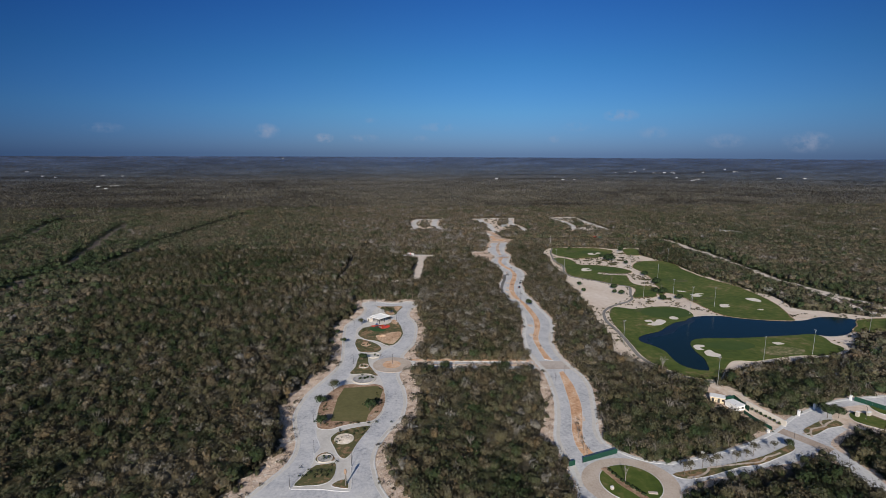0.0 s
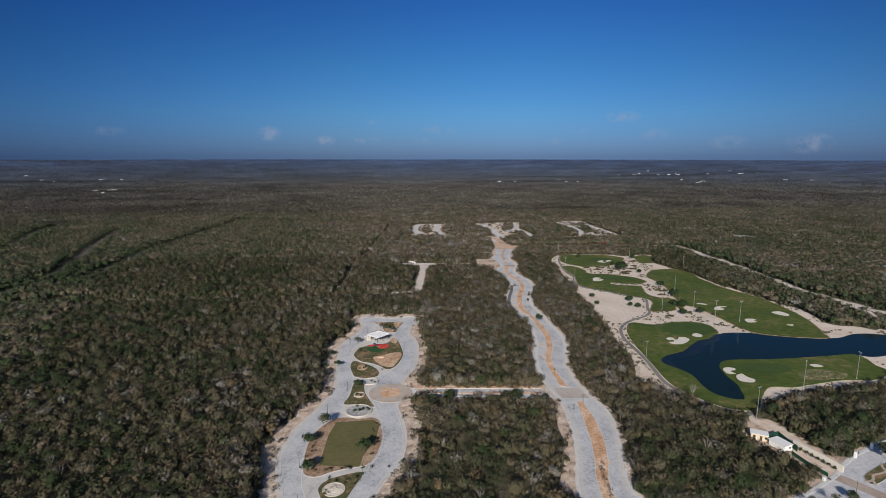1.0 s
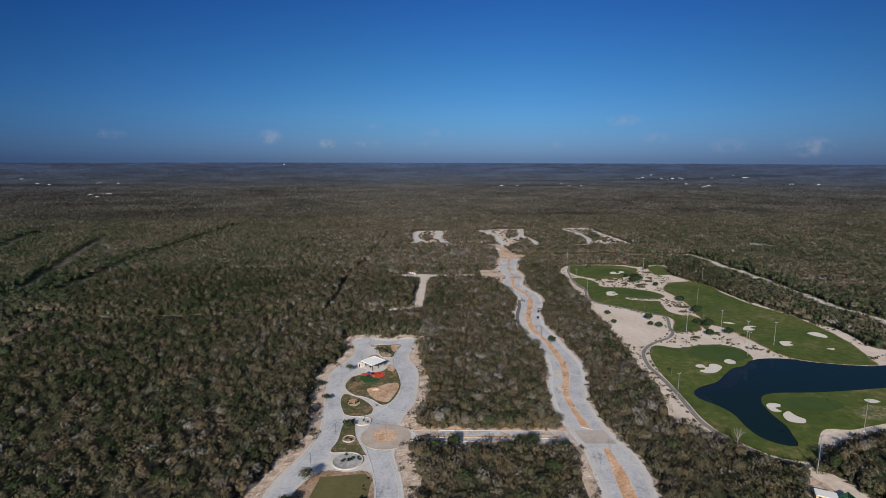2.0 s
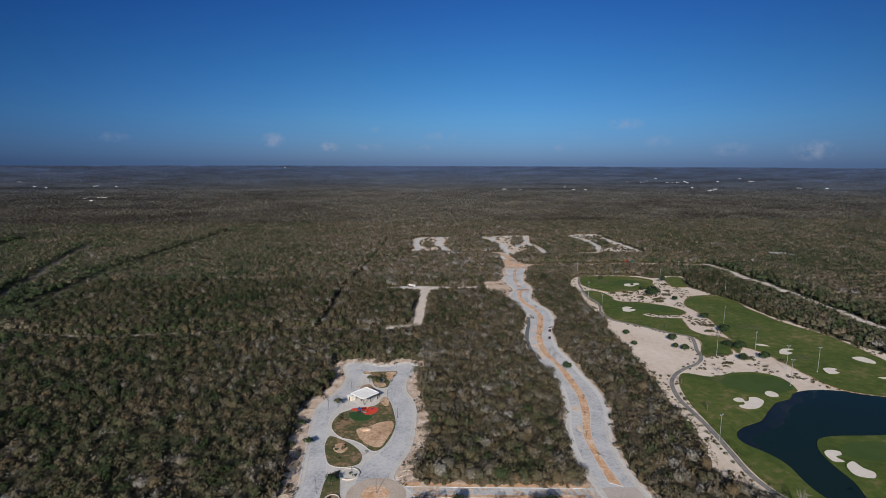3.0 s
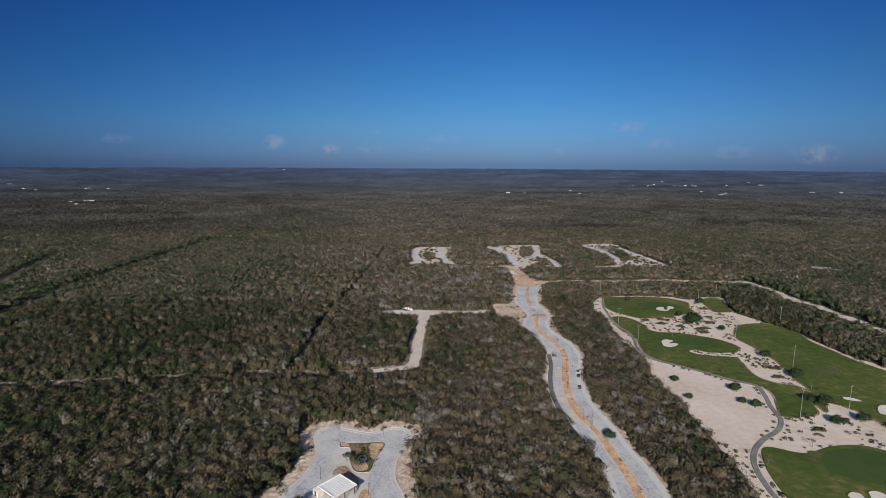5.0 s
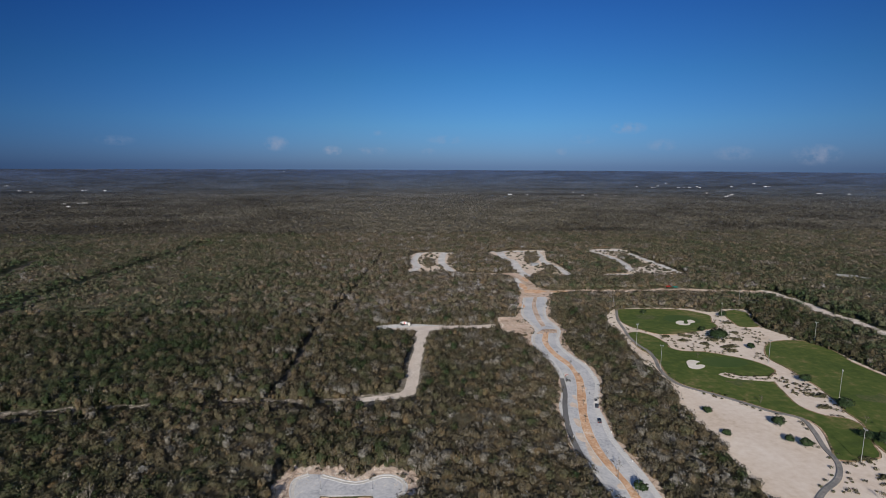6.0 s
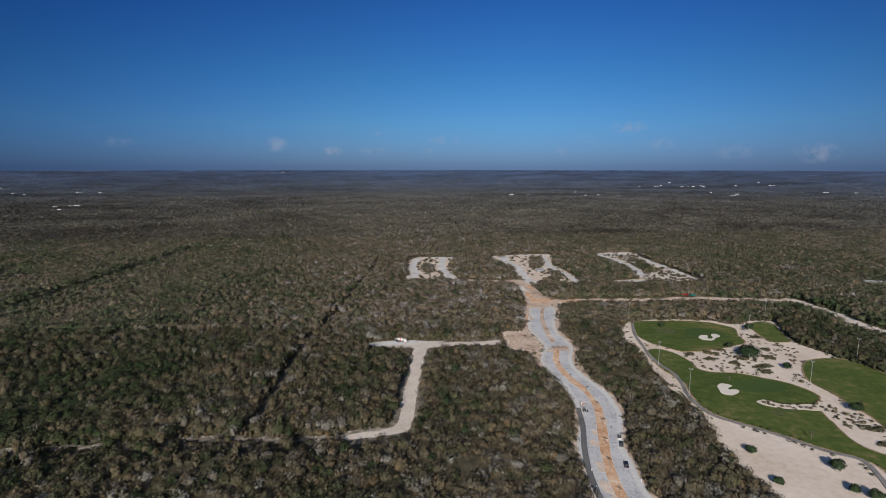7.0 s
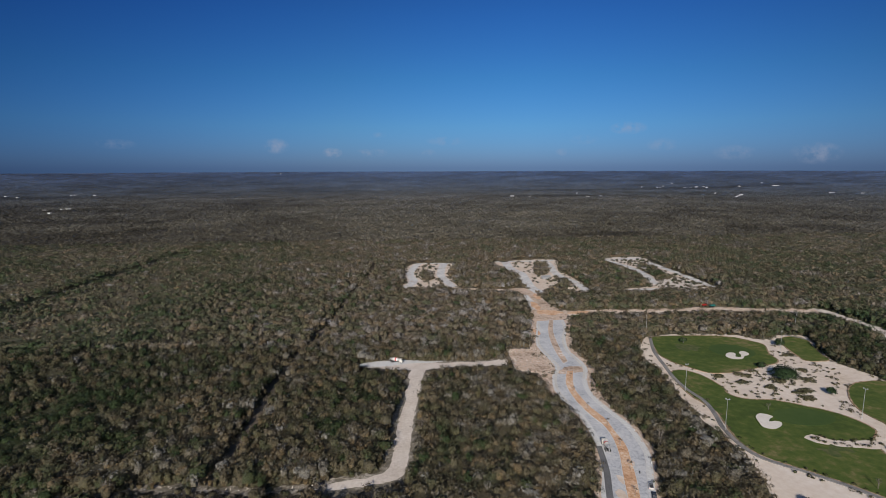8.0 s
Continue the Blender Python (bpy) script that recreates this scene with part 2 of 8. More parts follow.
M_SOIL = surface("bare_soil", [(0.38, (0.30, 0.185, 0.11)), (0.47, (0.45, 0.295, 0.185)), (0.54, (0.54, 0.375, 0.25)), (0.62, (0.62, 0.48, 0.36))], 0.8, 0.12, bump=0.5)
M_RIM = surface("turf_rim_soil", [(0.40, (0.06, 0.07, 0.022)), (0.48, (0.16, 0.13, 0.07)), (0.54, (0.34, 0.22, 0.14)), (0.60, (0.46, 0.36, 0.27))], 0.9, 0.08, bump=0.3)
M_PAVING = surface("walk_concrete", [(0.3, (0.40, 0.38, 0.35)), (0.5, (0.52, 0.50, 0.47)), (0.7, (0.62, 0.60, 0.57))], 0.5, 0.08, bump=0.05)
M_KERB = surface("kerb_concrete", [(0.3, (0.44, 0.44, 0.44)), (0.5, (0.54, 0.54, 0.54)), (0.7, (0.62, 0.62, 0.61))], 0.8, 0.1, bump=0.05)
M_ASPHALT = surface("asphalt", [(0.3, (0.09, 0.09, 0.095)), (0.7, (0.17, 0.17, 0.175))], 1.5, 0.1, bump=0.1)
M_RUBBLE = surface("limestone_rubble", [(0.36, (0.10, 0.08, 0.06)), (0.43, (0.34, 0.25, 0.19)), (0.49, (0.55, 0.44, 0.36)), (0.54, (0.50, 0.38, 0.29)), (0.60, (0.70, 0.65, 0.60))], 2.2, 0.2, bump=0.8)
M_ROCK = surface("limestone", [(0.3, (0.34, 0.29, 0.24)), (0.5, (0.50, 0.45, 0.39)), (0.7, (0.68, 0.65, 0.61))], 1.2, 0.1, bump=0.5)
M_DIRT = surface("orange_dirt", [(0.37, (0.36, 0.20, 0.11)), (0.46, (0.53, 0.315, 0.185)), (0.53, (0.60, 0.40, 0.265)), (0.60, (0.68, 0.54, 0.42))], 0.9, 0.12, bump=0.4)
M_PALE_DIRT = surface("pale_dirt", [(0.28, (0.36, 0.26, 0.18)), (0.42, (0.54, 0.43, 0.34)), (0.56, (0.62, 0.53, 0.45)), (0.72, (0.70, 0.65, 0.60))], 0.4, 0.05, bump=0.4)
M_TRACK = surface("track_dirt", [(0.3, (0.07, 0.06, 0.045)), (0.5, (0.16, 0.14, 0.11)), (0.64, (0.42, 0.38, 0.33)), (0.8, (0.60, 0.57, 0.52))], 0.5, 0.12, bump=0.5)
M_GRAVEL = surface("white_gravel", [(0.3, (0.42, 0.35, 0.30)), (0.46, (0.54, 0.475, 0.42)), (0.54, (0.60, 0.535, 0.48)), (0.7, (0.70, 0.65, 0.60))], 0.7, 0.07, bump=0.3)
M_SAND = surface("waste_sand", [(0.3, (0.44, 0.35, 0.26)), (0.45, (0.58, 0.49, 0.41)), (0.7, (0.70, 0.63, 0.56))], 0.3, 0.03, bump=0.2)
M_BUNKER = surface("bunker_sand", [(0.3, (0.56, 0.51, 0.45)), (0.7, (0.70, 0.66, 0.60))], 0.6, 0.1, bump=0.1)
M_TURF = surface("mown_turf", [(0.39, (0.040, 0.064, 0.009)), (0.47, (0.056, 0.085, 0.013)), (0.53, (0.074, 0.098, 0.018)), (0.57, (0.108, 0.112, 0.032)), (0.62, (0.165, 0.142, 0.060))], 0.22, 0.022, bump=0.1)
M_GREEN = surface("putting_turf", [(0.40, (0.036, 0.068, 0.012)), (0.6, (0.052, 0.084, 0.018))], 0.1, 0.03, bump=0.05)
M_WORN = surface("worn_turf", [(0.40, (0.046, 0.072, 0.017)), (0.5, (0.070, 0.086, 0.026)), (0.60, (0.105, 0.105, 0.044))], 0.4, 0.08, bump=0.1)
M_THIN_TURF = surface("thin_sandy_turf", [(0.40, (0.070, 0.090, 0.026)), (0.47, (0.105, 0.115, 0.042)), (0.53, (0.19, 0.17, 0.085)), (0.60, (0.36, 0.30, 0.20))], 0.7, 0.10, bump=0.1)
M_PARK_TURF = surface("park_turf", [(0.36, (0.046, 0.056, 0.020)), (0.44, (0.078, 0.082, 0.032)), (0.51, (0.105, 0.096, 0.043)), (0.57, (0.25, 0.160, 0.092))], 0.5, 0.08, bump=0.2)
M_FIELD = surface("field_turf", [(0.3, (0.085, 0.080, 0.030)), (0.5, (0.115, 0.108, 0.042)), (0.7, (0.155, 0.135, 0.06))], 0.5, 0.06, bump=0.1)
M_MULCH = surface("brown_mulch", [(0.38, (0.17, 0.105, 0.065)), (0.5, (0.32, 0.21, 0.14)), (0.60, (0.44, 0.33, 0.24))], 0.9, 0.1)
M_WHITE = surface("white_paint", [(0.3, (0.66, 0.66, 0.65)), (0.7, (0.80, 0.80, 0.79))], 0.8, 0.2, rough=0.6, bump=0.03)
M_GREY = surface("grey_metal", [(0.3, (0.36, 0.37, 0.38)), (0.7, (0.50, 0.51, 0.52))], 1.5, 0.2, rough=0.45, bump=0, metal=0.6)
M_DARK = surface("dark_metal", [(0.3, (0.025, 0.026, 0.028)), (0.7, (0.06, 0.06, 0.062))], 1.5, 0.2, rough=0.5, bump=0)
M_TAN = surface("tan_render", [(0.3, (0.52, 0.43, 0.29)), (0.7, (0.64, 0.55, 0.40))], 0.9, 0.2, bump=0.05)
M_CREAM = surface("cream_render", [(0.3, (0.58, 0.53, 0.45)), (0.7, (0.70, 0.65, 0.57))], 0.9, 0.2, bump=0.05)
M_STONE_WALL = surface("pale_stone_wall", [(0.3, (0.40, 0.36, 0.31)), (0.7, (0.60, 0.56, 0.50))], 1.5, 0.3, bump=0.3)
M_GREEN_MESH = surface("green_site_mesh", [(0.3, (0.006, 0.042, 0.026)), (0.7, (0.012, 0.066, 0.042))], 1.2, 0.2, rough=0.7, bump=0.1)
M_RED = surface("red_rubber", [(0.3, (0.50, 0.040, 0.025)), (0.7, (0.64, 0.075, 0.045))], 0.8, 0.2, rough=0.8, bump=0.05)
M_PLAY_GREEN = surface("green_rubber", [(0.3, (0.018, 0.060, 0.016)), (0.7, (0.034, 0.095, 0.026))], 0.8, 0.2, rough=0.8, bump=0.05)
M_GLASS = surface("dark_glass", [(0.3, (0.012, 0.015, 0.018)), (0.7, (0.02, 0.024, 0.03))], 1, 0.2, rough=0.08, bump=0, gloss=0.6)
M_TYRE = surface("tyre_rubber", [(0.3, (0.015, 0.015, 0.015)), (0.7, (0.03, 0.03, 0.03))], 3, 0.3, bump=0)

M_WEED = surface("water_weed", [(0.36, (0.003, 0.005, 0.007)), (0.5, (0.007, 0.011, 0.011)), (0.64, (0.022, 0.026, 0.020))], 1.4, 0.1, rough=0.35, bump=0.1)
M_WATER = bpy.data.materials.new("pond_water")
M_WATER.use_nodes = True
n, l = M_WATER.node_tree.nodes, M_WATER.node_tree.links
b = n["Principled BSDF"]
b.inputs["Base Color"].default_value = (0.008, 0.020, 0.020, 1)
b.inputs["Roughness"].default_value, b.inputs["IOR"].default_value = 0.12, 1.16
ripple = n.new("ShaderNodeTexNoise")
ripple.inputs["Scale"].default_value, ripple.inputs["Detail"].default_value = 0.9, 5.0
coords = n.new("ShaderNodeTexCoord")
l.new(coords.outputs["Object"], ripple.inputs["Vector"])
relief = n.new("ShaderNodeBump")
relief.inputs["Strength"].default_value, relief.inputs["Distance"].default_value = 0.12, 0.2
l.new(ripple.outputs["Fac"], relief.inputs["Height"])
l.new(relief.outputs["Normal"], b.inputs["Normal"])

# ---- building tools ----
from mathutils.geometry import tessellate_polygon

rng = np.random.default_rng(7)


def link(name, bm, material, parent=None, label=""):
    me = bpy.data.meshes.new(name)
    bm.to_mesh(me)
    bm.free()
    for m in material if isinstance(material, (list, tuple)) else [material]:
        me.materials.append(m)
    ob = new(name, me)
    if parent:
        ob.parent = parent
    if label:
        ob["label"] = label
    return ob


def part(name, bm, material, parent, label=""):
    """One mesh object under a thing or under a part."""
    return link(name, bm, material, parent, label)


def empty(name, x=0.0, y=0.0, z=0.0, turn=0.0):
    ob = new(name)
    ob.matrix_world = pose(x, y, z, 0, 0, turn)
    return ob


def curve_line(points, step=3.0, closed=False):
    """A smooth line through the points, every step metres."""
    p = [np.array(q, float) for q in points]
    n = len(p)
    out = []
    for i in range(n if closed else n - 1):
        if closed:
            a, b, c, d = p[i - 1], p[i], p[(i + 1) % n], p[(i + 2) % n]
        else:
            a, b, c, d = p[max(i - 1, 0)], p[i], p[i + 1], p[min(i + 2, n - 1)]
        k = max(2, int(np.linalg.norm(c - b) / step))
        # centripetal spacing keeps long and short spans from overshooting
        t1 = max(np.linalg.norm(b - a), 0.1) ** 0.5
        t2 = max(np.linalg.norm(c - b), 0.1) ** 0.5
        t3 = max(np.linalg.norm(d - c), 0.1) ** 0.5
        m1 = (c - b) - t2 * ((c - a) / (t1 + t2) - (b - a) / t1) if np.any(a != b) else c - b
        m2 = (c - b) + t2 * ((d - c) / t3 - (d - b) / (t2 + t3)) if np.any(c != d) else c - b
        for j in range(k):
            s = j / k
            out.append((2 * s**3 - 3 * s**2 + 1) * b + (s**3 - 2 * s**2 + s) * m1 + (-2 * s**3 + 3 * s**2) * c + (s**3 - s**2) * m2)
    if not closed:
        out.append(p[-1])
    return np.array(out)


def between(one, other, step=3.0):
    """The outline of the strip between two edge lines that run the same way."""
    return np.concatenate([curve_line(one, step), curve_line(other, step)[::-1]])


def along(line):
    """Unit normals, to the left of the way, at each point of a line."""
    d = np.gradient(line, axis=0)
    d /= np.maximum(np.linalg.norm(d, axis=1), 1e-6)[:, None]
    return np.stack([-d[:, 1], d[:, 0]], 1)


def strip(line, width, shift=0.0, wobble=0.0):
    """The outline of a band of that width along a line, shifted to its left."""
    side = along(line)
    w = np.full(len(line), float(width))
    w1, w2 = (w / 2 * (1 + wobble * rng.uniform(-1, 1, len(line))) for _ in range(2))
    return np.concatenate([line + side * (shift + w1)[:, None], (line + side * (shift - w2)[:, None])[::-1]])


def slab(name, outline, top, thick, material, parent=None, label="", kind="structure"):
    """A flat plate with that outline: a top face and sides."""
    bm = bmesh.new()
    up = [bm.verts.new((x, y, top)) for x, y in outline]
    down = [bm.verts.new((x, y, top - thick)) for x, y in outline]
    area = 0.5 * sum(outline[i - 1][0] * outline[i][1] - outline[i][0] * outline[i - 1][1] for i in range(len(outline)))
    for tri in tessellate_polygon([[Vector((x, y, 0)) for x, y in outline]]):
        try:
            f = bm.faces.new([up[i] for i in tri])
        except ValueError:
            continue
        f.normal_update()
        if f.normal.z < 0:
            f.normal_flip()
    n = len(up)
    for i in range(n):
        j = (i + 1) % n
        quad = [up[i], down[i], down[j], up[j]]
        bm.faces.new(quad if area > 0 else quad[::-1])
    ob = link(name, bm, material, parent, label)
    if kind and not parent:
        ob["kind"] = kind
    return ob


def kerb(name, line, material, width=0.3, top=0.27, bottom=0.0, closed=False):
    """A kerb swept along a line."""
    bm = bmesh.new()
    side = along(line) if not closed else along(np.concatenate([line[-1:], line, line[:1]]))[1:-1]
    profile = ((-width / 2, bottom), (-width / 2, top - 0.03), (-width / 2 + 0.03, top), (width / 2 - 0.03, top), (width / 2, top - 0.03), (width / 2, bottom))
    rings = [[bm.verts.new((p[0] + s[0] * o, p[1] + s[1] * o, z)) for o, z in profile] for p, s in zip(line, side)]
    for i in range(len(rings) - (0 if closed else 1)):
        a, b = rings[i], rings[(i + 1) % len(rings)]
        for k in range(len(profile) - 1):
            bm.faces.new((a[k], a[k + 1], b[k + 1], b[k]))
    if not closed:
        bm.faces.new(rings[0][::-1])
        bm.faces.new(rings[-1])
    bmesh.ops.recalc_face_normals(bm, faces=bm.faces)
    ob = link(name, bm, material)
    ob["kind"] = "structure"
    return ob


def box(bm, x0, x1, y0, y1, z0, z1, bevel=0.0, m=None):
    made = bmesh.ops.create_cube(bm, size=1.0)["verts"]
    for v in made:
        v.co = Vector((x0 + (v.co.x + 0.5) * (x1 - x0), y0 + (v.co.y + 0.5) * (y1 - y0), z0 + (v.co.z + 0.5) * (z1 - z0)))
    if bevel:
        edges = list({e for v in made for e in v.link_edges})
        out = bmesh.ops.bevel(bm, geom=edges, offset=bevel, segments=2, affect="EDGES")
        made = list({v for f in out["faces"] for v in f.verts} | {v for v in made if v.is_valid})
    if m is not None:
        bmesh.ops.transform(bm, matrix=m, verts=made)
    return made


def tube(bm, points, radii, sides=7, caps=True):
    """A tapered tube through points."""
    rings = []
    pts = [Vector(p) for p in points]
    for i, p in enumerate(pts):
        d = (pts[min(i + 1, len(pts) - 1)] - pts[max(i - 1, 0)]).normalized()
        u = d.orthogonal().normalized()
        w = d.cross(u)
        rings.append([bm.verts.new(p + radii[i] * (math.cos(a) * u + math.sin(a) * w)) for a in (2 * math.pi * k / sides for k in range(sides))])
    for a, b in zip(rings, rings[1:]):
        for k in range(sides):
            bm.faces.new((a[k], a[(k + 1) % sides], b[(k + 1) % sides], b[k]))
    if caps:
        bm.faces.new(rings[0][::-1])
        bm.faces.new(rings[-1])


def inside(points, outline):
    """Which of the points lie inside an outline."""
    x, y = points[:, 0], points[:, 1]
    hit = np.zeros(len(points), bool)
    ox, oy = outline[:, 0], outline[:, 1]
    near = (x > ox.min()) & (x < ox.max()) & (y > oy.min()) & (y < oy.max())
    xs, ys, r = x[near], y[near], np.zeros(near.sum(), bool)
    for (x1, y1), (x2, y2) in zip(outline, np.roll(outline, -1, axis=0)):
        if y1 != y2:
            r ^= ((y1 > ys) != (y2 > ys)) & (xs < (x2 - x1) * (ys - y1) / (y2 - y1) + x1)
    hit[near] = r
    return hit


def distance(points, line, reach):
    """Distance from each point to a line; far ones get twice the reach."""
    out = np.full(len(points), 2.0 * reach)
    lo, hi = line.min(0) - reach, line.max(0) + reach
    near = np.where(((points > lo) & (points < hi)).all(1))[0]
    p = points[near]
    best = np.full(len(p), 2.0 * reach)
    for a, b in zip(line, line[1:]):
        d = b - a
        s = np.clip(((p - a) @ d) / max(d @ d, 1e-9), 0, 1)
        best = np.minimum(best, np.hypot(*(p - a - s[:, None] * d).T))
    out[near] = best
    return out


def triangles(name, corners, material, tone=None, label="", category="", kind="stuff", mass=None, among=None):
    """One mesh of loose triangles from an array (n, 3, 3), with a tone for each."""
    n = len(corners)
    if mass is not None:
        # every leaf faces out of its crown
        face = np.cross(corners[:, 1] - corners[:, 0], corners[:, 2] - corners[:, 0])
        smooth = mass.ndim == 3
        turned = (np.einsum("ij,ij->i", face, mass.mean(1) if smooth else mass) < 0)[:, None, None]
        corners = np.where(turned, corners[:, ::-1], corners)
        if smooth:
            mass = np.where(turned, mass[:, ::-1], mass)
    me = bpy.data.meshes.new(name)
    me.vertices.add(3 * n)
    me.vertices.foreach_set("co", corners.astype(np.float32).ravel())
    me.loops.add(3 * n)
    me.loops.foreach_set("vertex_index", np.arange(3 * n, dtype=np.int32))
    me.polygons.add(n)
    me.polygons.foreach_set("loop_start", np.arange(0, 3 * n, 3, dtype=np.int32))
    if tone is not None:
        me.attributes.new("tone", "FLOAT", "FACE").data.foreach_set("value", tone.astype(np.float32))
        if mass is None:
            mass = np.broadcast_to(np.array((0.0, 0.0, 1.0)), (n, 3))
        me.attributes.new("mass", "FLOAT_VECTOR", "POINT" if mass.ndim == 3 else "FACE").data.foreach_set("vector", mass.astype(np.float32).ravel())
    if among is not None:
        me.attributes.new("among", "FLOAT", "FACE").data.foreach_set("value", among.astype(np.float32))
    me.update(calc_edges=True)
    me.materials.append(material)
    ob = new(name, me)
    return tagged(ob, label, category, kind=kind)


def clumps(x, y, base, top, radius, tone, count, size, bare=0.25, slim=0.28, loose=0.16, core=0, skirt=True, dense=1.0, lift=0.35, below=-0.5, deep=0.74):
    """Leaf clumps for crowns at x, y: loose triangles spread over each crown's rounded top and sides. Returns corners, the crown's own normals and tones."""
    n = len(x)
    rep = lambda v: np.repeat(v, count)
    m = n * count
    # uneven, lobed crowns: directions over the upper two thirds of a ball
    up = rng.uniform(below, 1.0, m)
    turn = rng.uniform(0, 2 * np.pi, m)
    flat = np.sqrt(1 - up**2)
    way = np.stack([flat * np.cos(turn), flat * np.sin(turn), up], 1)
    lobes = 1 + 0.22 * np.sin(3 * turn + rep(rng.uniform(0, 6.3, n))) * flat + 0.15 * np.sin(5 * turn + rep(rng.uniform(0, 6.3, n)))
    depth = lobes * rng.uniform(deep, 1.12 if deep < 0.8 else 1.05, m)
    half = (top - base) / 2
    mid = (top + base) / 2
    centre = np.stack([rep(x), rep(y), rep(mid)], 1) + way * np.stack([rep(radius) * depth, rep(radius) * depth, rep(half) * depth], 1)
    normal = way + rng.normal(0, loose, (m, 3))
    normal /= np.linalg.norm(normal, axis=1)[:, None]
    u = np.cross(normal, rng.normal(0, 1, (m, 3)))
    u /= np.maximum(np.linalg.norm(u, axis=1), 1e-6)[:, None]
    # twig sprays reach up and out of the crown
    twig = rng.uniform(0, 1, m) < bare
    reach = way + (0, 0, 0.7) + rng.normal(0, 0.45, (m, 3))
    reach /= np.maximum(np.linalg.norm(reach, axis=1), 1e-6)[:, None]
    u = np.where(twig[:, None], reach, u)
    v = np.cross(normal + np.where(twig[:, None], rng.normal(0, 0.8, (m, 3)), 0.0), u)
    v /= np.maximum(np.linalg.norm(v, axis=1), 1e-6)[:, None]
    s = (rep(size) * rng.uniform(0.6, 1.35, m))[:, None]
    # some clumps are long, thin twig sprays
    thin = np.where(twig, slim, 1.0)[:, None]
    long = np.where(thin < 1, 1.9, 1.0)
    c = np.stack([centre + s * long * u, centre - s * (0.5 * long * u - 0.87 * thin * v), centre - s * (0.5 * long * u + 0.87 * thin * v)], 1)
    mass = way * (0.75, 0.75, 0.6) + (0, 0, lift) + rng.normal(0, 0.13, (m, 3))
    mass /= np.linalg.norm(mass, axis=1)[:, None]
    tones = rep(tone) + np.where(twig, 0.10, 0.0) + rng.normal(0, 0.03, m)
    if not core:
        return c, mass, tones
    # the dense inside of each crown, a rough dome under the outer sprays
    a = rng.uniform(0, 6.28, (n, 1)) + np.arange(core) * 2 * np.pi / core
    wide = radius[:, None] * rng.uniform(0.52, 0.80, (n, core)) * dense
    foot = np.stack([x[:, None] + wide * np.cos(a), y[:, None] + wide * np.sin(a), np.repeat((base + 0.1 * (top - base))[:, None], core, 1)], -1)
    waist = np.stack([x[:, None] + 0.92 * wide * np.cos(a), y[:, None] + 0.92 * wide * np.sin(a), base[:, None] + (top - base)[:, None] * (rng.uniform(0.42, 0.66, (n, core)) if skirt else rng.uniform(0.2, 0.45, (n, core)))], -1)
    peak = np.repeat(np.stack([x + rng.uniform(-0.2, 0.2, n) * radius, y + rng.uniform(-0.2, 0.2, n) * radius, base + (0.70 if skirt else 0.72) * dense * (top - base)], -1)[:, None], core, 1)
    foot2, waist2 = np.roll(foot, -1, 1), np.roll(waist, -1, 1)
    dome = np.concatenate([np.stack(k, 2).reshape(-1, 3, 3) for k in ((waist, waist2, peak), (foot, foot2, waist2), (foot, waist2, waist))[: 3 if skirt else 1]])
    # rounded shading: every corner faces away from the crown's heart
    heart = np.tile(np.repeat(np.stack([x, y, base + 0.3 * (top - base)], -1), core, 0), (3 if skirt else 1, 1))
    away = dome - heart[:, None]
    out = away / np.maximum(np.linalg.norm(away, axis=2), 1e-6)[..., None] + (0, 0, lift)
    out += rng.normal(0, 0.20, out.shape)
    out /= np.linalg.norm(out, axis=2)[..., None]
    # the domes take a tone 0.04 lower, darker than the outer sprays
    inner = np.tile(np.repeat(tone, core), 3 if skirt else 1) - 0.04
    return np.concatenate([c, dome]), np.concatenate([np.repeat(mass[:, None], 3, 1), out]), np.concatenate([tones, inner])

# ---- the ground: one sheet out to the horizon, level near by and lifting to the far skyline ----
HUB = np.array((15.0, 150.0))
FLAT, RIM, SKYLINE = 3000.0, 4600.0, 90.0


def lie(r):
    """Height of the ground at a distance from the hub; the rim is raised to fit the camera's horizon."""
    s = np.clip((r - FLAT) / (RIM - FLAT), 0, 1)
    return SKYLINE * s**1.35


rings = np.concatenate([np.linspace(0, 3000, 31), np.linspace(3100, RIM, 16)])
spokes = np.linspace(0, 2 * np.pi, 97)[:-1]
bm = bmesh.new()
grid = [[bm.verts.new((HUB[0] + r * math.sin(a), HUB[1] + r * math.cos(a), float(lie(r)))) for a in spokes] for r in rings[1:]]
centre = bm.verts.new((*HUB, 0))
for k in range(96):
    bm.faces.new((centre, grid[0][(k + 1) % 96], grid[0][k]))
    for one, two in zip(grid, grid[1:]):
        bm.faces.new((one[k], one[(k + 1) % 96], two[(k + 1) % 96], two[k]))
for f in bm.faces:
    f.normal_update()
    if f.normal.z < 0:
        f.normal_flip()
tagged(link("ground", bm, M_LITTER), "brown leaf-strewn forest floor under the dry trees", "ground", kind="structure")


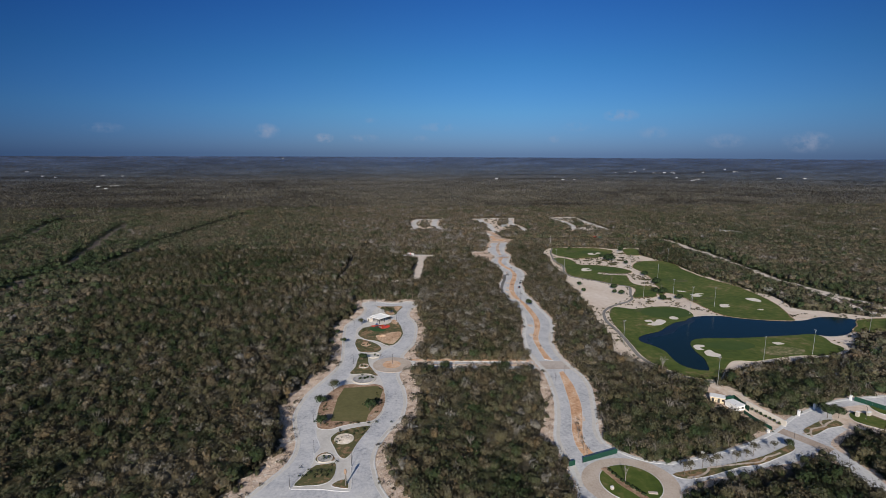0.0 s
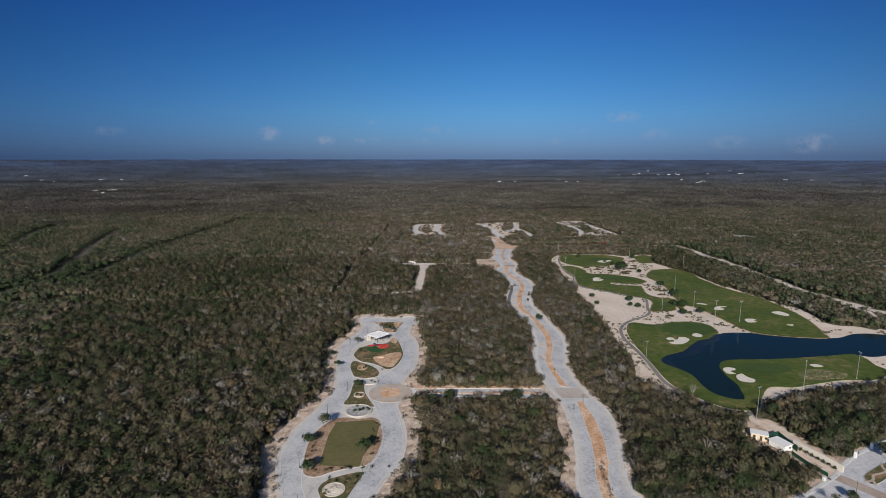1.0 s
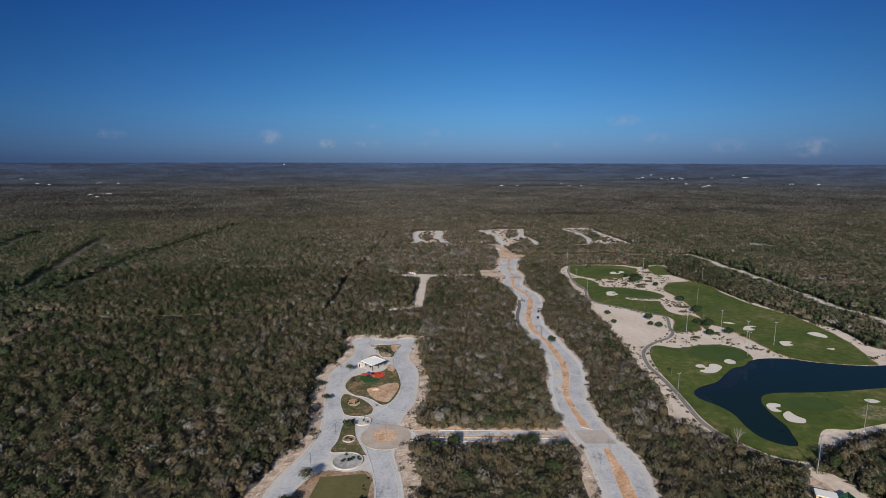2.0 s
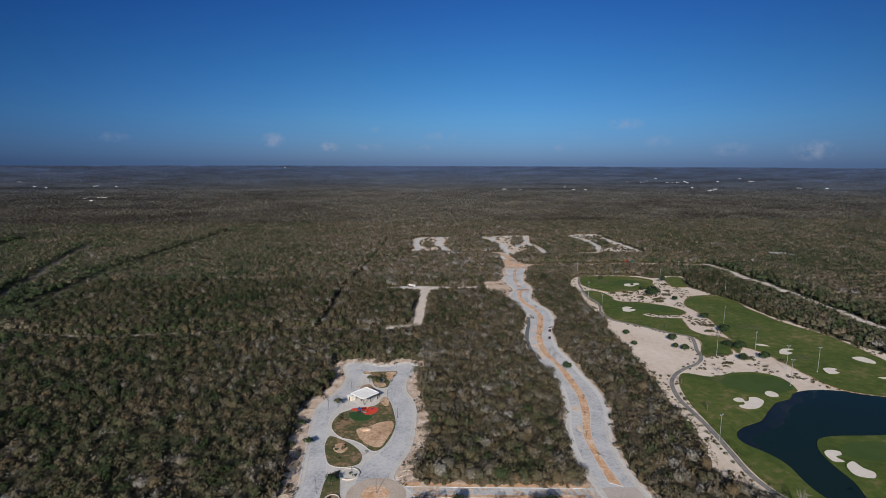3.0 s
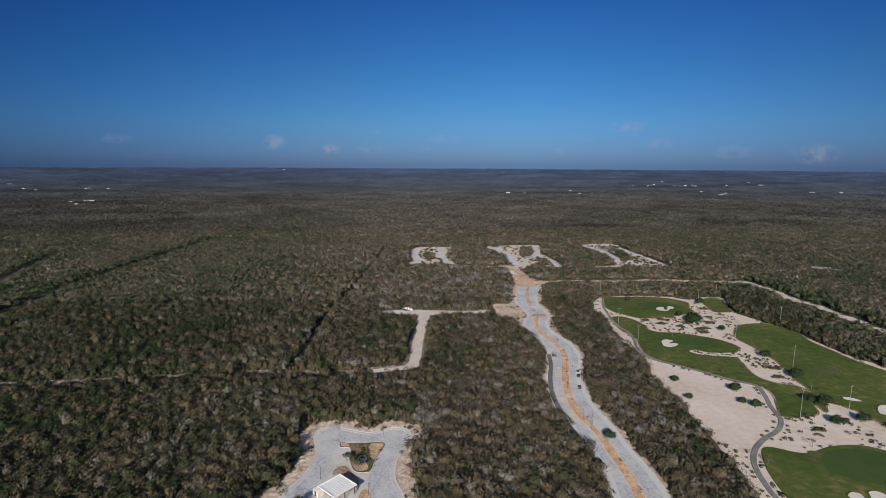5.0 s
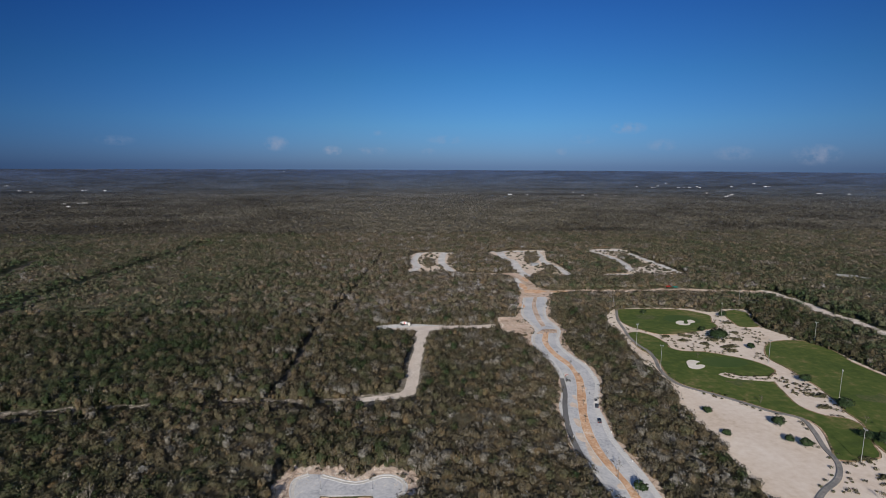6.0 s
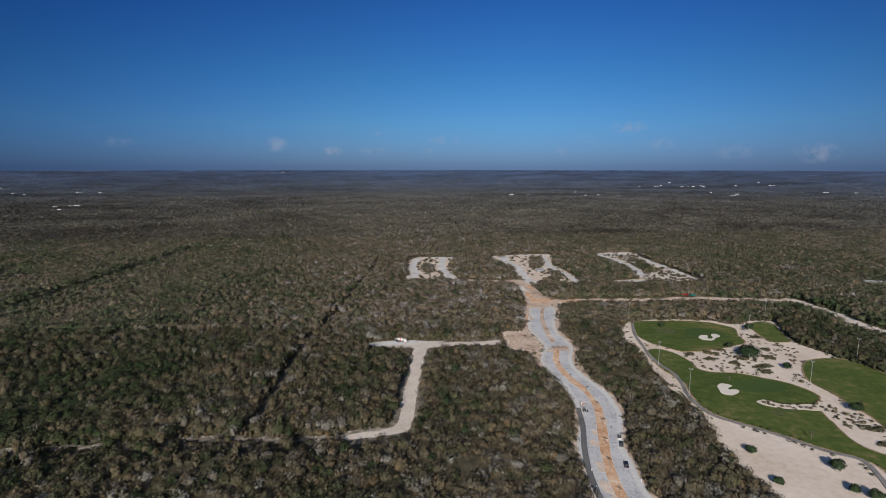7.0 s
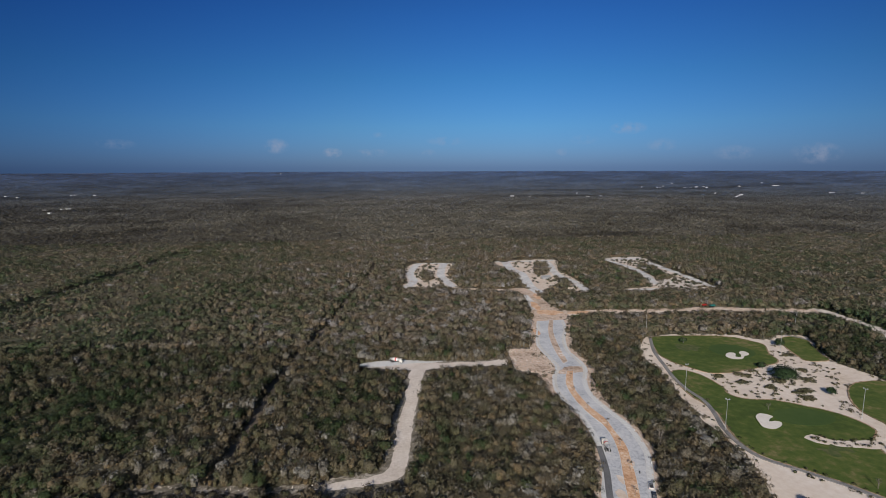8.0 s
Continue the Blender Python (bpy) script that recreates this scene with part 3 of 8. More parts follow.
def band(name, line, left, right, top, material, thick=0.1, wobble=0.3, kind="structure", rough=0.0):
    """A strip of ground along a line, ragged at its edges."""
    side = along(line)
    n = len(line)
    waves = [np.interp(np.arange(n), np.arange(0, n + 5, 5), 1 + wobble * rng.uniform(-1, 1, len(np.arange(0, n + 5, 5)))) for _ in range(2)]
    bm = bmesh.new()
    rows = []
    across = np.linspace(0, 1, 10 if rough else 2)
    for i, (p, s) in enumerate(zip(line, side)):
        a, b = p + s * left * waves[0][i], p - s * right * waves[1][i]
        inner = []
        for k in across:
            q = a + (b - a) * k
            heap = rough * max(rng.normal(0.2, 0.5), 0) if 0 < k < 0.85 and left > right or 0.15 < k < 1 and right > left else 0.0
            inner.append((q, top + heap))
        rows.append([bm.verts.new((q[0], q[1], z)) for q, z in [(a, top - thick)] + inner + [(b, top - thick)]])
    for u, v in zip(rows, rows[1:]):
        for k in range(len(u) - 1):
            bm.faces.new((u[k], u[k + 1], v[k + 1], v[k]))
    bmesh.ops.recalc_face_normals(bm, faces=bm.faces)
    ob = link(name, bm, material)
    ob["kind"] = kind
    return ob


# ---- the residential loop: its two outer kerb lines ----
LOOP_WEST = [
    (-48.5, 171.4), (-47.3, 176.7), (-44.3, 182.2), (-41.1, 188), (-39.3, 196), (-39.4, 204.9), (-42.4, 216.8), (-44.5, 227.6), (-44.2, 236.9),
    (-41.4, 251.9), (-36, 265.7), (-31.2, 279.4), (-28.9, 291.2), (-29.5, 306.3), (-31.4, 354.8), (-28.8, 363.5), (-24.9, 371.5), (-21.5, 380.2),
    (-20.1, 388.1), (-19.9, 396.7), (-22.4, 406.2), (-21.9, 413.1), (-17.2, 416.2),
]
LOOP_EAST = [
    (-11.5, 415.3), (-5.7, 412.4), (1.8, 409.2), (7.3, 410.8), (12, 413.1), (17.6, 412), (21.6, 406.7), (21.4, 401.8), (18.1, 395.6), (14.9, 387),
    (13.6, 379), (13.9, 371.3), (16.5, 362.6), (17.8, 354.5), (17.9, 346), (14.2, 314.7), (9.3, 302.8), (6.9, 293.5), (10, 289.2), (14, 282.1),
    (8.4, 277.5), (4.3, 271.9), (4.4, 263.5), (6.4, 253.1), (7.2, 239.6), (6.3, 229.8), (4.4, 220.9), (0, 212.8), (-4, 203.4), (-6.3, 196.4),
    (-7.1, 188), (-6, 180.1), (-4.5, 172.7), (-3.6, 167.8),
]
ISLAND_WEST = [
    (-35.9, 174), (-33.1, 182.6), (-30.5, 189.4), (-30.7, 196), (-29.1, 200.3), (-31.7, 208.8), (-33.1, 218), (-34.5, 230.1), (-34.2, 240.9),
    (-31.9, 251.1), (-26.7, 259), (-23.6, 266.1), (-22.1, 272.1), (-20.5, 286.9), (-19.3, 301.5), (-21.4, 313.7), (-22.9, 326.7), (-22.7, 349.3),
    (-20.6, 353.9), (-18.2, 362), (-11.8, 376.4), (-10.4, 387.4), (-10.8, 396.9), (-10.6, 401.5),
]
ISLAND_EAST = [
    (8.8, 400.3), (5.9, 391.2), (4.1, 379.7), (3.2, 372.2), (5.2, 362.1), (7.2, 351.6), (7.7, 344.5), (6.1, 321.9), (0.7, 312.5), (-4.4, 306),
    (-7.1, 294.8), (-8.9, 282.4), (-6.6, 269.1), (-4.6, 259.8), (-3.1, 248.4), (-2.7, 238), (-4.3, 227.3), (-7.4, 219.8), (-10.3, 213.8), (-13.9, 204.3),
    (-15.5, 197.2), (-16, 190.5), (-15.6, 182.5), (-14.8, 173.7), (-15.5, 171), (-21.4, 171.8), (-25.7, 173),
]
# both lines run on to the south, where the street comes in
LOOP_WEST = [(-66, 150), (-56, 162)] + LOOP_WEST[1:]
LOOP_EAST = LOOP_EAST[:-1] + [(1, 160), (6, 148)]
west, east = curve_line(LOOP_WEST), curve_line(LOOP_EAST)
band("verge", curve_line(LOOP_WEST, 1.4), 11.5, 1, 0.06, M_RUBBLE, wobble=0.45, rough=0.25)
band("verge", curve_line(LOOP_EAST, 1.4), 10.5, 1, 0.06, M_RUBBLE, wobble=0.45, rough=0.25)
TOP_RUBBLE = curve_line([(-24, 400), (-25, 415), (-22, 424), (-14, 427), (-5, 427), (3, 424), (11, 419), (17, 415), (24, 410), (26, 402), (10, 406), (-10, 408)], closed=True)
tagged(slab("verge", TOP_RUBBLE + rng.normal(0, 0.5, TOP_RUBBLE.shape), 0.05, 0.1, M_RUBBLE), "rubble-strewn dirt at the head of the loop", "verge")
LOOP = np.concatenate([west, east])
tagged(slab("road", LOOP, 0.12, 0.2, M_CONCRETE), "pale grey new concrete loop street, stained", "road")
kerb("kerb", west, M_KERB, width=0.6)
kerb("kerb", east, M_KERB, width=0.6)
ISLAND = np.concatenate([curve_line(ISLAND_WEST), curve_line(ISLAND_EAST)])
tagged(slab("pavement", ISLAND, 0.24, 0.2, M_PAVING), "pale concrete walks of the park island", "pavement")
kerb("kerb", ISLAND, M_KERB, width=0.4, top=0.28, closed=True)

# ---- the boulevard: outer edges and its dirt median ----
BLVD_WEST = [
    (64.5, 160), (66.7, 168.9), (67.7, 178.4), (66.9, 188.1), (68.2, 199), (74, 215.9), (78.7, 232.8), (81.5, 248.9), (83.3, 265.4), (82.5, 279.9),
    (82.4, 300.5), (86, 323.8), (93, 347.3), (97.7, 374.4), (97.1, 392.1), (95.9, 402.9), (94.6, 420.8), (95.6, 434.8), (98.2, 450.6), (101, 467.2),
    (106.2, 479.6), (111.2, 496), (113.8, 512.9), (114.4, 529.8), (112.3, 540.9), (111.6, 552.9), (111.9, 564), (115.8, 579.8), (122.1, 594.9),
    (121.7, 612.3), (121.2, 634.6), (129.1, 666), (136.4, 691.4),
]
BLVD_EAST = [
    (90.6, 186.9), (87.5, 192.6), (88.1, 201.9), (92.4, 214.2), (97.7, 231.1), (101.2, 243.7), (102.6, 257.9), (101.2, 269.8), (99.8, 280.5),
    (99.8, 296.5), (103.3, 316.8), (111.4, 339.3), (115.3, 358.6), (115.1, 391.8), (115.7, 405.2), (115.2, 416.2), (115, 433.3), (117.5, 449.1),
    (120.1, 465.4), (125.2, 477.8), (131.7, 494.1), (133.5, 505.9), (134.2, 519.2), (132.3, 531.1), (130.1, 544.2), (129.4, 556.7), (131.9, 570),
    (139.5, 590.9), (140.1, 602.9), (138.9, 621.4), (143.4, 644.7), (152.9, 670.8), (157.4, 693.3),
]
MEDIAN_SOUTH_W = [
    (75.1, 184.2), (74.8, 191.6), (76.9, 202.9), (80.9, 215.3), (84.7, 229.2), (87.8, 244.9), (91.2, 264.7),
]
MEDIAN_SOUTH_E = [
    (79.9, 185.8), (79.2, 193.4), (81.5, 202.5), (86.1, 214.8), (90.3, 228.7), (93.5, 247.9), (94.2, 266.4),
]
MEDIAN_MID_W = [
    (88.7, 283.7), (89.7, 302.3), (91.2, 317.8), (98.4, 340.5), (102.6, 359.7), (104.1, 391.6), (104.6, 401), (103, 410.2), (102.2, 424.7),
    (103.3, 439.3), (107.5, 457.7), (110, 466.4), (113.8, 478.9), (119.1, 495.3), (121.9, 509.6), (122.1, 520.3), (119.6, 532.3), (118.3, 545.4),
    (118.5, 559.6), (120.3, 571.1), (126.3, 587.6),
]
MEDIAN_MID_E = [
    (93.1, 281.1), (92.7, 297.2), (94.9, 317.5), (102.4, 340.1), (106.8, 359.3), (108, 390.7), (107.3, 402), (106.4, 412.7), (106.3, 424.4),
    (108.2, 440.7), (112.4, 459.4), (114.7, 465.9), (118.8, 478.4), (122.9, 492.7), (125.1, 501.8), (125.3, 514.5), (125.7, 525.7), (123.3, 538.3),
    (122.5, 548.4), (122.4, 559.2), (124.6, 570.7), (130.2, 587.2),
]
MEDIAN_NORTH_W = [
    (128, 599.2), (129.2, 617.1), (132.0, 639.8), (137.3, 665.3), (146.5, 694.4),
]
MEDIAN_NORTH_E = [
    (132.2, 603.2), (133.8, 620), (136.4, 639.4), (141.2, 664.9), (149.6, 692.4),
]
bw, be = curve_line(BLVD_WEST), curve_line(BLVD_EAST)
band("verge", curve_line(BLVD_WEST, 1.4), 4.4, 1, 0.06, M_RUBBLE, wobble=0.5, rough=0.2)
band("verge", curve_line(BLVD_EAST, 1.4), 1, 4.0, 0.06, M_RUBBLE, wobble=0.5, rough=0.2)
# wide stony verges where the northern end is still being built
VERGE_NW, VERGE_NE = bw[bw[:, 1] > 545], be[be[:, 1] > 545]
VERGE_SW = bw[(bw[:, 1] > 196) & (bw[:, 1] < 268)]
band("verge", VERGE_SW, 9.0, 1, 0.055, M_RUBBLE, wobble=0.5, rough=0.2)
band("verge", VERGE_NW, 7.5, 1, 0.055, M_SPOIL, wobble=0.6, rough=0.2)
band("verge", VERGE_NE, 1, 7.0, 0.055, M_SPOIL, wobble=0.6, rough=0.2)
BLVD = np.concatenate([bw, be[::-1]])
tagged(slab("road", BLVD, 0.12, 0.2, M_CONCRETE), "pale grey concrete boulevard with two carriageways", "road")
kerb("kerb", bw, M_KERB, width=1.3, top=0.2)
kerb("kerb", be, M_KERB, width=1.3, top=0.2)
for w, e in ((MEDIAN_SOUTH_W, MEDIAN_SOUTH_E), (MEDIAN_MID_W, MEDIAN_MID_E), (MEDIAN_NORTH_W, MEDIAN_NORTH_E)):
    strip_line = between(w, e)
    north = e is MEDIAN_NORTH_E
    tagged(slab("median", strip_line, 0.24, 0.2, M_SPOIL if north else M_DIRT), "pale rubble-strewn median strip, unfinished" if north else "bare orange dirt median strip, not planted yet", "median")
    kerb("kerb", strip_line, M_KERB, width=0.25, top=0.26, closed=True)

# sandy dirt spilled from the median over the carriageway
for k_th, (x, y, a, b) in enumerate(((103.0, 429, 2.6, 4.0), (101.5, 436, 2.4, 5.0), (100.5, 416, 2.2, 3.5), (108.5, 468, 2.0, 3.5), (92.5, 325, 2.0, 4.0), (97.0, 345, 2.4, 3.0), (120.5, 488, 2.0, 3.0), (85.5, 214, 1.6, 2.6), (104.8, 398, 3.0, 2.4), (104.2, 449.2, 1.8, 5.0), (112.4, 476.8, 1.6, 4.0), (100.8, 422.6, 1.5, 4.5))):
    spill = np.array([(x + a * math.cos(k) * rng.uniform(0.7, 1.15), y + b * math.sin(k) * rng.uniform(0.7, 1.15)) for k in np.linspace(0, 2 * np.pi, 15)[:-1]])
    tagged(slab("dirt_spill", spill, 0.156 + 0.004 * k_th, 0.05, M_PALE_DIRT), "pale dirt spilled over the concrete", "dirt")

# ---- the cross street and the dirt strips beside it ----
CROSS_N = [(9.7, 288.4), (31.0, 286.0), (58.2, 283.2), (77.2, 281.4), (84.0, 281.2)]
CROSS_S = [(9.3, 279.5), (30.0, 277.3), (40.4, 275.5), (55.9, 272.9), (71.4, 270.9), (84.0, 268.6)]
CROSS = between(CROSS_N, CROSS_S)
mid_cross = curve_line([(12, 285), (40, 282.5), (82, 277)])
tagged(slab("road", CROSS, 0.115, 0.2, M_CONCRETE), "pale concrete cross street with two narrow lanes", "road")
band("verge", curve_line([(12, 285), (40, 282.5), (82, 277)], 1.4), 10.5, 11, 0.05, M_RUBBLE, wobble=0.35, rough=0.12)
for top_line, foot_line in (([(9.8, 291.2), (31.3, 289.2), (58.9, 286.8), (79.0, 285.4)], CROSS_N[:3] + [(79.0, 281.3)]), (CROSS_S[2:5] + [(80.5, 269.6)], [(40.4, 273.0), (55.9, 270.4), (71.4, 267.7), (80.5, 266.3)])):
    tagged(slab("planting_strip", between(top_line, foot_line), 0.24, 0.22, M_DIRT), "orange dirt strip beside the cross street, not planted yet", "verge")
kerb("kerb", curve_line(CROSS_N[:4]), M_KERB, width=0.35, top=0.25)
kerb("kerb", curve_line(CROSS_S), M_KERB, width=0.35, top=0.25)
cross_median = between([(13.0, 283.6), (30.4, 281.4), (57.2, 278.9), (77.0, 277.2)], [(13.0, 281.9), (30.3, 279.8), (51.5, 277.6), (76.5, 274.6)])
tagged(slab("median", cross_median, 0.22, 0.2, M_DIRT), "narrow orange dirt median of the cross street", "median")
kerb("kerb", cross_median, M_KERB, width=0.25, top=0.25, closed=True)
tagged(slab("crossing", [(81.0, 280.9), (88.0, 281.0), (100.4, 279.9), (100.4, 268.2), (84.7, 269.9), (80.4, 273.4)], 0.15, 0.1, M_PALE_PAVERS), "pale brown paved crossing over the boulevard", "road")

# ---- dirt tracks, pads and the far clearings ----
CLEARINGS = []


def clearing(name, outline, material, top=0.07, label="", closed=True):
    line = curve_line(outline, closed=closed) if closed else np.array(outline)
    line = line + rng.normal(0, 0.45, line.shape)
    CLEARINGS.append(line)
    return tagged(slab(name, line, top, 0.12, material), label, "clearing")


SPUR_W = [
    (32.1, 583.4), (29.3, 557.1), (25.4, 529.3), (22.9, 504.1), (21.3, 493.4), (15.8, 487.9), (4.8, 486), (-2.6, 483.9),
]
SPUR_E = [
    (40.8, 591.1), (36.9, 559.9), (32.9, 531.4), (30.3, 505.7), (28.1, 488.7), (23.6, 484.2), (16, 482.1), (5.3, 480.4), (-1, 480.1),
]
SPUR_TOP_N = [
    (1.9, 608.6), (19.4, 613.8), (28.4, 612.9), (58.6, 608), (95.2, 609.5),
]
SPUR_TOP_S = [
    (2.2, 604.8), (10.9, 604), (33.3, 597.2), (43.7, 598.1), (59.6, 600.7), (93.2, 599.9),
]
spur = between([(32.8, 600)] + SPUR_W, [(43, 600)] + SPUR_E)
clearing("dirt_road", spur, M_GRAVEL, 0.09, "pale gravel track through the dry woods", False)
clearing("dirt_road", between(SPUR_TOP_N, SPUR_TOP_S), M_GRAVEL, 0.085, "pale gravel track with dumped rubble", False)
clearing("dirt_pad", [
    (100.8, 627.9), (115.1, 626.5), (119, 612.6), (122.8, 597.2), (122.6, 588), (108.4, 587.1), (97.6, 592.6), (97.4, 612.1),
], M_SPOIL, 0.08, "bare pinkish dirt pad beside the boulevard")
clearing("dirt_crossing", [
    (103.9, 589.8), (121.2, 589), (129.9, 594.2), (138.6, 593.4), (138.2, 586.5), (128.5, 584.7), (116.2, 584.1),
], M_SPOIL, 0.15, "pale dirt crossing over the boulevard")
clearing("dirt_crossing", [
    (145.3, 776.3), (144.1, 749.3), (140.5, 725.3), (132.6, 704), (136.4, 691.4), (157.4, 693.3), (166.1, 707.5), (162.7, 732.5), (159.7, 758.2),
    (159.3, 792.7), (152.4, 805.9), (138.1, 807.4), (137.4, 797.3),
], M_SPOIL, 0.10, "pale dirt where the boulevard is unfinished")
for k_th, (x, y, a, b) in enumerate(((152, 716, 13, 9), (147, 738, 4, 16), (157, 770, 4, 12), (178, 712, 14, 5), (128, 663, 3, 8))):
    heap = np.array([(x + a * math.cos(k) * rng.uniform(0.6, 1.1), y + b * math.sin(k) * rng.uniform(0.6, 1.1)) for k in np.linspace(0, 2 * np.pi, 17)[:-1]])
    tagged(slab("dirt_spill", heap, 0.17 + 0.004 * k_th, 0.08, M_DIRT), "orange dirt spread at the unfinished crossing", "dirt")
EAST_DIRT = curve_line([
    (166, 711), (196.4, 713.4), (234.6, 709.6), (270, 709.7), (312, 708.3), (348.5, 701.6), (377.8, 693.7),
])
clearing("dirt_road", strip(EAST_DIRT, 13, 0, 0.15), M_PALE_DIRT, 0.08, "pale dirt road north of the golf course", False)
band("verge", EAST_DIRT, 12.5, 1, 0.055, M_SPOIL, wobble=0.8, rough=0.15)
EAST_ROAD = curve_line([(378, 706), (383, 692), (384, 678), (382, 662), (382, 650), (381, 636), (379, 616), (380, 602), (379.6, 584), (378.5, 550), (375, 503), (370.5, 449), (377, 423), (381, 389), (389, 365), (396, 310), (405, 240)], 6)
clearing("dirt_road", np.concatenate([strip(EAST_ROAD[:24], 12, 1.0, 0.45)[:24], strip(EAST_ROAD[23:], 9, 0, 0.5), strip(EAST_ROAD[:24], 12, 1.0, 0.45)[24:]]), M_GRAVEL, 0.08, "straight white gravel road through the woods", False)
EAST_ROAD_TWO = curve_line([(373, 425)] + [
    (372.4, 412.3), (364.7, 378.6), (365.7, 342.1),
] + [(376, 300), (388, 240)], 6)
clearing("dirt_road", strip(EAST_ROAD_TWO, 7, 0, 0.7), M_GRAVEL, 0.075, "second strand of white gravel road", False)
clearing("cleared_ground", [
    (151.3, 957.2), (233.1, 965.8), (218.9, 906.8), (219.4, 855.8), (219.9, 812.2), (213.2, 789.7), (200.6, 791), (190.7, 815.2), (163.5, 792.2),
    (162.2, 846.4), (160.2, 895),
], M_PALE_DIRT, 0.06, "bare pale dirt around an unfinished street")
clearing("cleared_ground", [
    (296.1, 948.3), (346.2, 965), (347.4, 912.4), (351.6, 866.6), (349.3, 827.3), (346.2, 786.3), (336.3, 789.9), (339.2, 821), (333.5, 852),
    (317.6, 853.7), (299.5, 817.9), (298.7, 804.2), (281.7, 782.8), (248.2, 786.2), (255.3, 795.5), (278.2, 799.7), (290.6, 818.8), (302.7, 871.7),
    (301.3, 907.6),
], M_PALE_DIRT, 0.06, "bare pale dirt around an unfinished loop")
clearing("cleared_ground", [
    (26.3, 818.1), (33.9, 844.4), (32.8, 874.3), (44.7, 953.1), (93.9, 954.1), (85.2, 885.1), (88.2, 838.9), (87, 814.6), (76.6, 813.1), (59.8, 821.3),
    (44.9, 812.4),
], M_PALE_DIRT, 0.06, "bare pale dirt around an unfinished loop")
for outline in ([(302, 968), (353, 976), (354, 945), (328, 908), (321, 916), (321, 940), (303, 934)], [(292, 820), (314, 832), (337, 845), (341, 824), (339, 794), (324, 783), (300, 788), (292, 801)]):
    clearing("cleared_ground", outline, M_GRAVEL, 0.065, "bare pale stony ground beside an unfinished street")
FAR_STREETS = [
    ([(163.5, 962), (164.0, 945), (161.7, 914.1), (167.2, 878.9), (164.0, 843.1), (161.2, 811.2), (163.9, 786.5)], 11),
    ([(146.6, 777.7), (145.8, 751.1), (144.2, 726.5)], 7),
    ([(217.9, 958), (215.1, 924.8), (208.2, 885.6), (208.6, 853.3), (213.0, 833.2), (213.8, 805.8), (211.6, 785.2)], 9), ([(152.6, 958.1), (190.2, 959.7), (229.1, 961.3)], 7),
    ([
    (297.9, 948.2), (307.2, 912.7), (304.9, 855), (293.2, 811.6),
], 9), ([
    (346.2, 932.6), (347.3, 884.4), (347.2, 835), (344.9, 789),
], 9), ([(295.6, 955.7), (322.7, 961.6), (350.6, 963.1)], 9), ([(247, 785.5), (265, 788.8), (290, 788)], 8), ([(51.2, 951.1), (44.3, 920.2), (40.0, 886.4), (43.2, 850.5), (34.5, 819.6)], 9), ([(84.4, 950.3), (78.9, 916.6), (74.9, 877.5), (78.5, 846.9), (82.4, 817.4)], 9), ([(47.8, 955.4), (92.1, 953.5)], 6),
]
for line, wide in FAR_STREETS:
    outline = strip(curve_line(line), wide) if wide else line
    CLEARINGS.append(outline)
    tagged(slab("road", outline, 0.13, 0.15, M_DUSTY), "unfinished pale concrete street", "road")
clearing("dirt_road", strip(curve_line([
    (82.4, 812.5), (104.8, 806.4), (138.1, 799.3),
]), 7, 0, 0.2), M_PALE_DIRT, 0.08, "pale dirt lane", False)
band("verge", curve_line(SPUR_W, 2.0), 1.0, 4.2, 0.05, M_TRACK, wobble=0.5, rough=0.2)
band("verge", curve_line(SPUR_E, 2.0), 3.6, 1.0, 0.05, M_TRACK, wobble=0.5, rough=0.2)
WEST_TRACK = curve_line([(-335, 462), (-316, 478), (-300, 486), (-267, 493.5), (-201, 480)] + [
    (-120.2, 484.7), (-103.7, 484.1), (-94.5, 487), (-84.1, 484.1), (-76.1, 488.2), (-66.8, 487.8),
] + [(-40, 484), (-1, 482)])
clearing("dirt_road", strip(WEST_TRACK, 4.2, 0, 0.7), M_TRACK, 0.06, "overgrown rubble track through the woods", False)
HUT_YARD = [(151, 230), (158, 235), (166, 240), (173, 238), (176, 222), (177, 206), (172, 196), (165, 195), (160.5, 203), (157, 212), (152, 221)]
YARD = curve_line(HUT_YARD, closed=True)
clearing("hut_yard", HUT_YARD, M_SPOIL, 0.055, "pale dirt yard round the guard hut")
GROVES = [
    [(52, 872), (56, 898), (66, 890), (64, 858), (57, 850)],
    [(196, 930), (204, 945), (213, 940), (204, 893), (192, 868), (186, 862), (184, 876), (191, 905)],
    [(198, 838), (206, 846), (204, 815), (193, 798), (190, 806)],
    [(331, 928), (336, 908), (327, 856), (312, 838), (312, 872), (316, 902)],
    [(281, 858), (296, 862), (283, 820), (260, 806)],
]
# old survey lines cut through the woods: each has a width
RIDE = curve_line([(0.7, 962), (-7.3, 870), (-18.4, 784), (-23, 728), (-28.4, 680), (-32.3, 652), (-38.5, 629), (-41.7, 595), (-43, 560), (-44.1, 532), (-45.5, 507), (-48.6, 493)], 6)
TRACKS = [
    (curve_line([(-299, 560), (-298, 606), (-299, 640), (-305, 724), (-302.5, 788), (-295, 850), (-289, 905), (-285.5, 955), (-275, 1060)], 10), 9.0),
    (curve_line([(-316, 444), (-327, 467), (-336, 525), (-334, 564), (-355, 646), (-397, 782), (-421, 873), (-436, 923)], 10), 9.5),
    (curve_line([(-470, 640), (-487, 707), (-506, 790), (-555, 917), (-569, 1014)], 10), 9.5),
    (RIDE, 4.2),
]

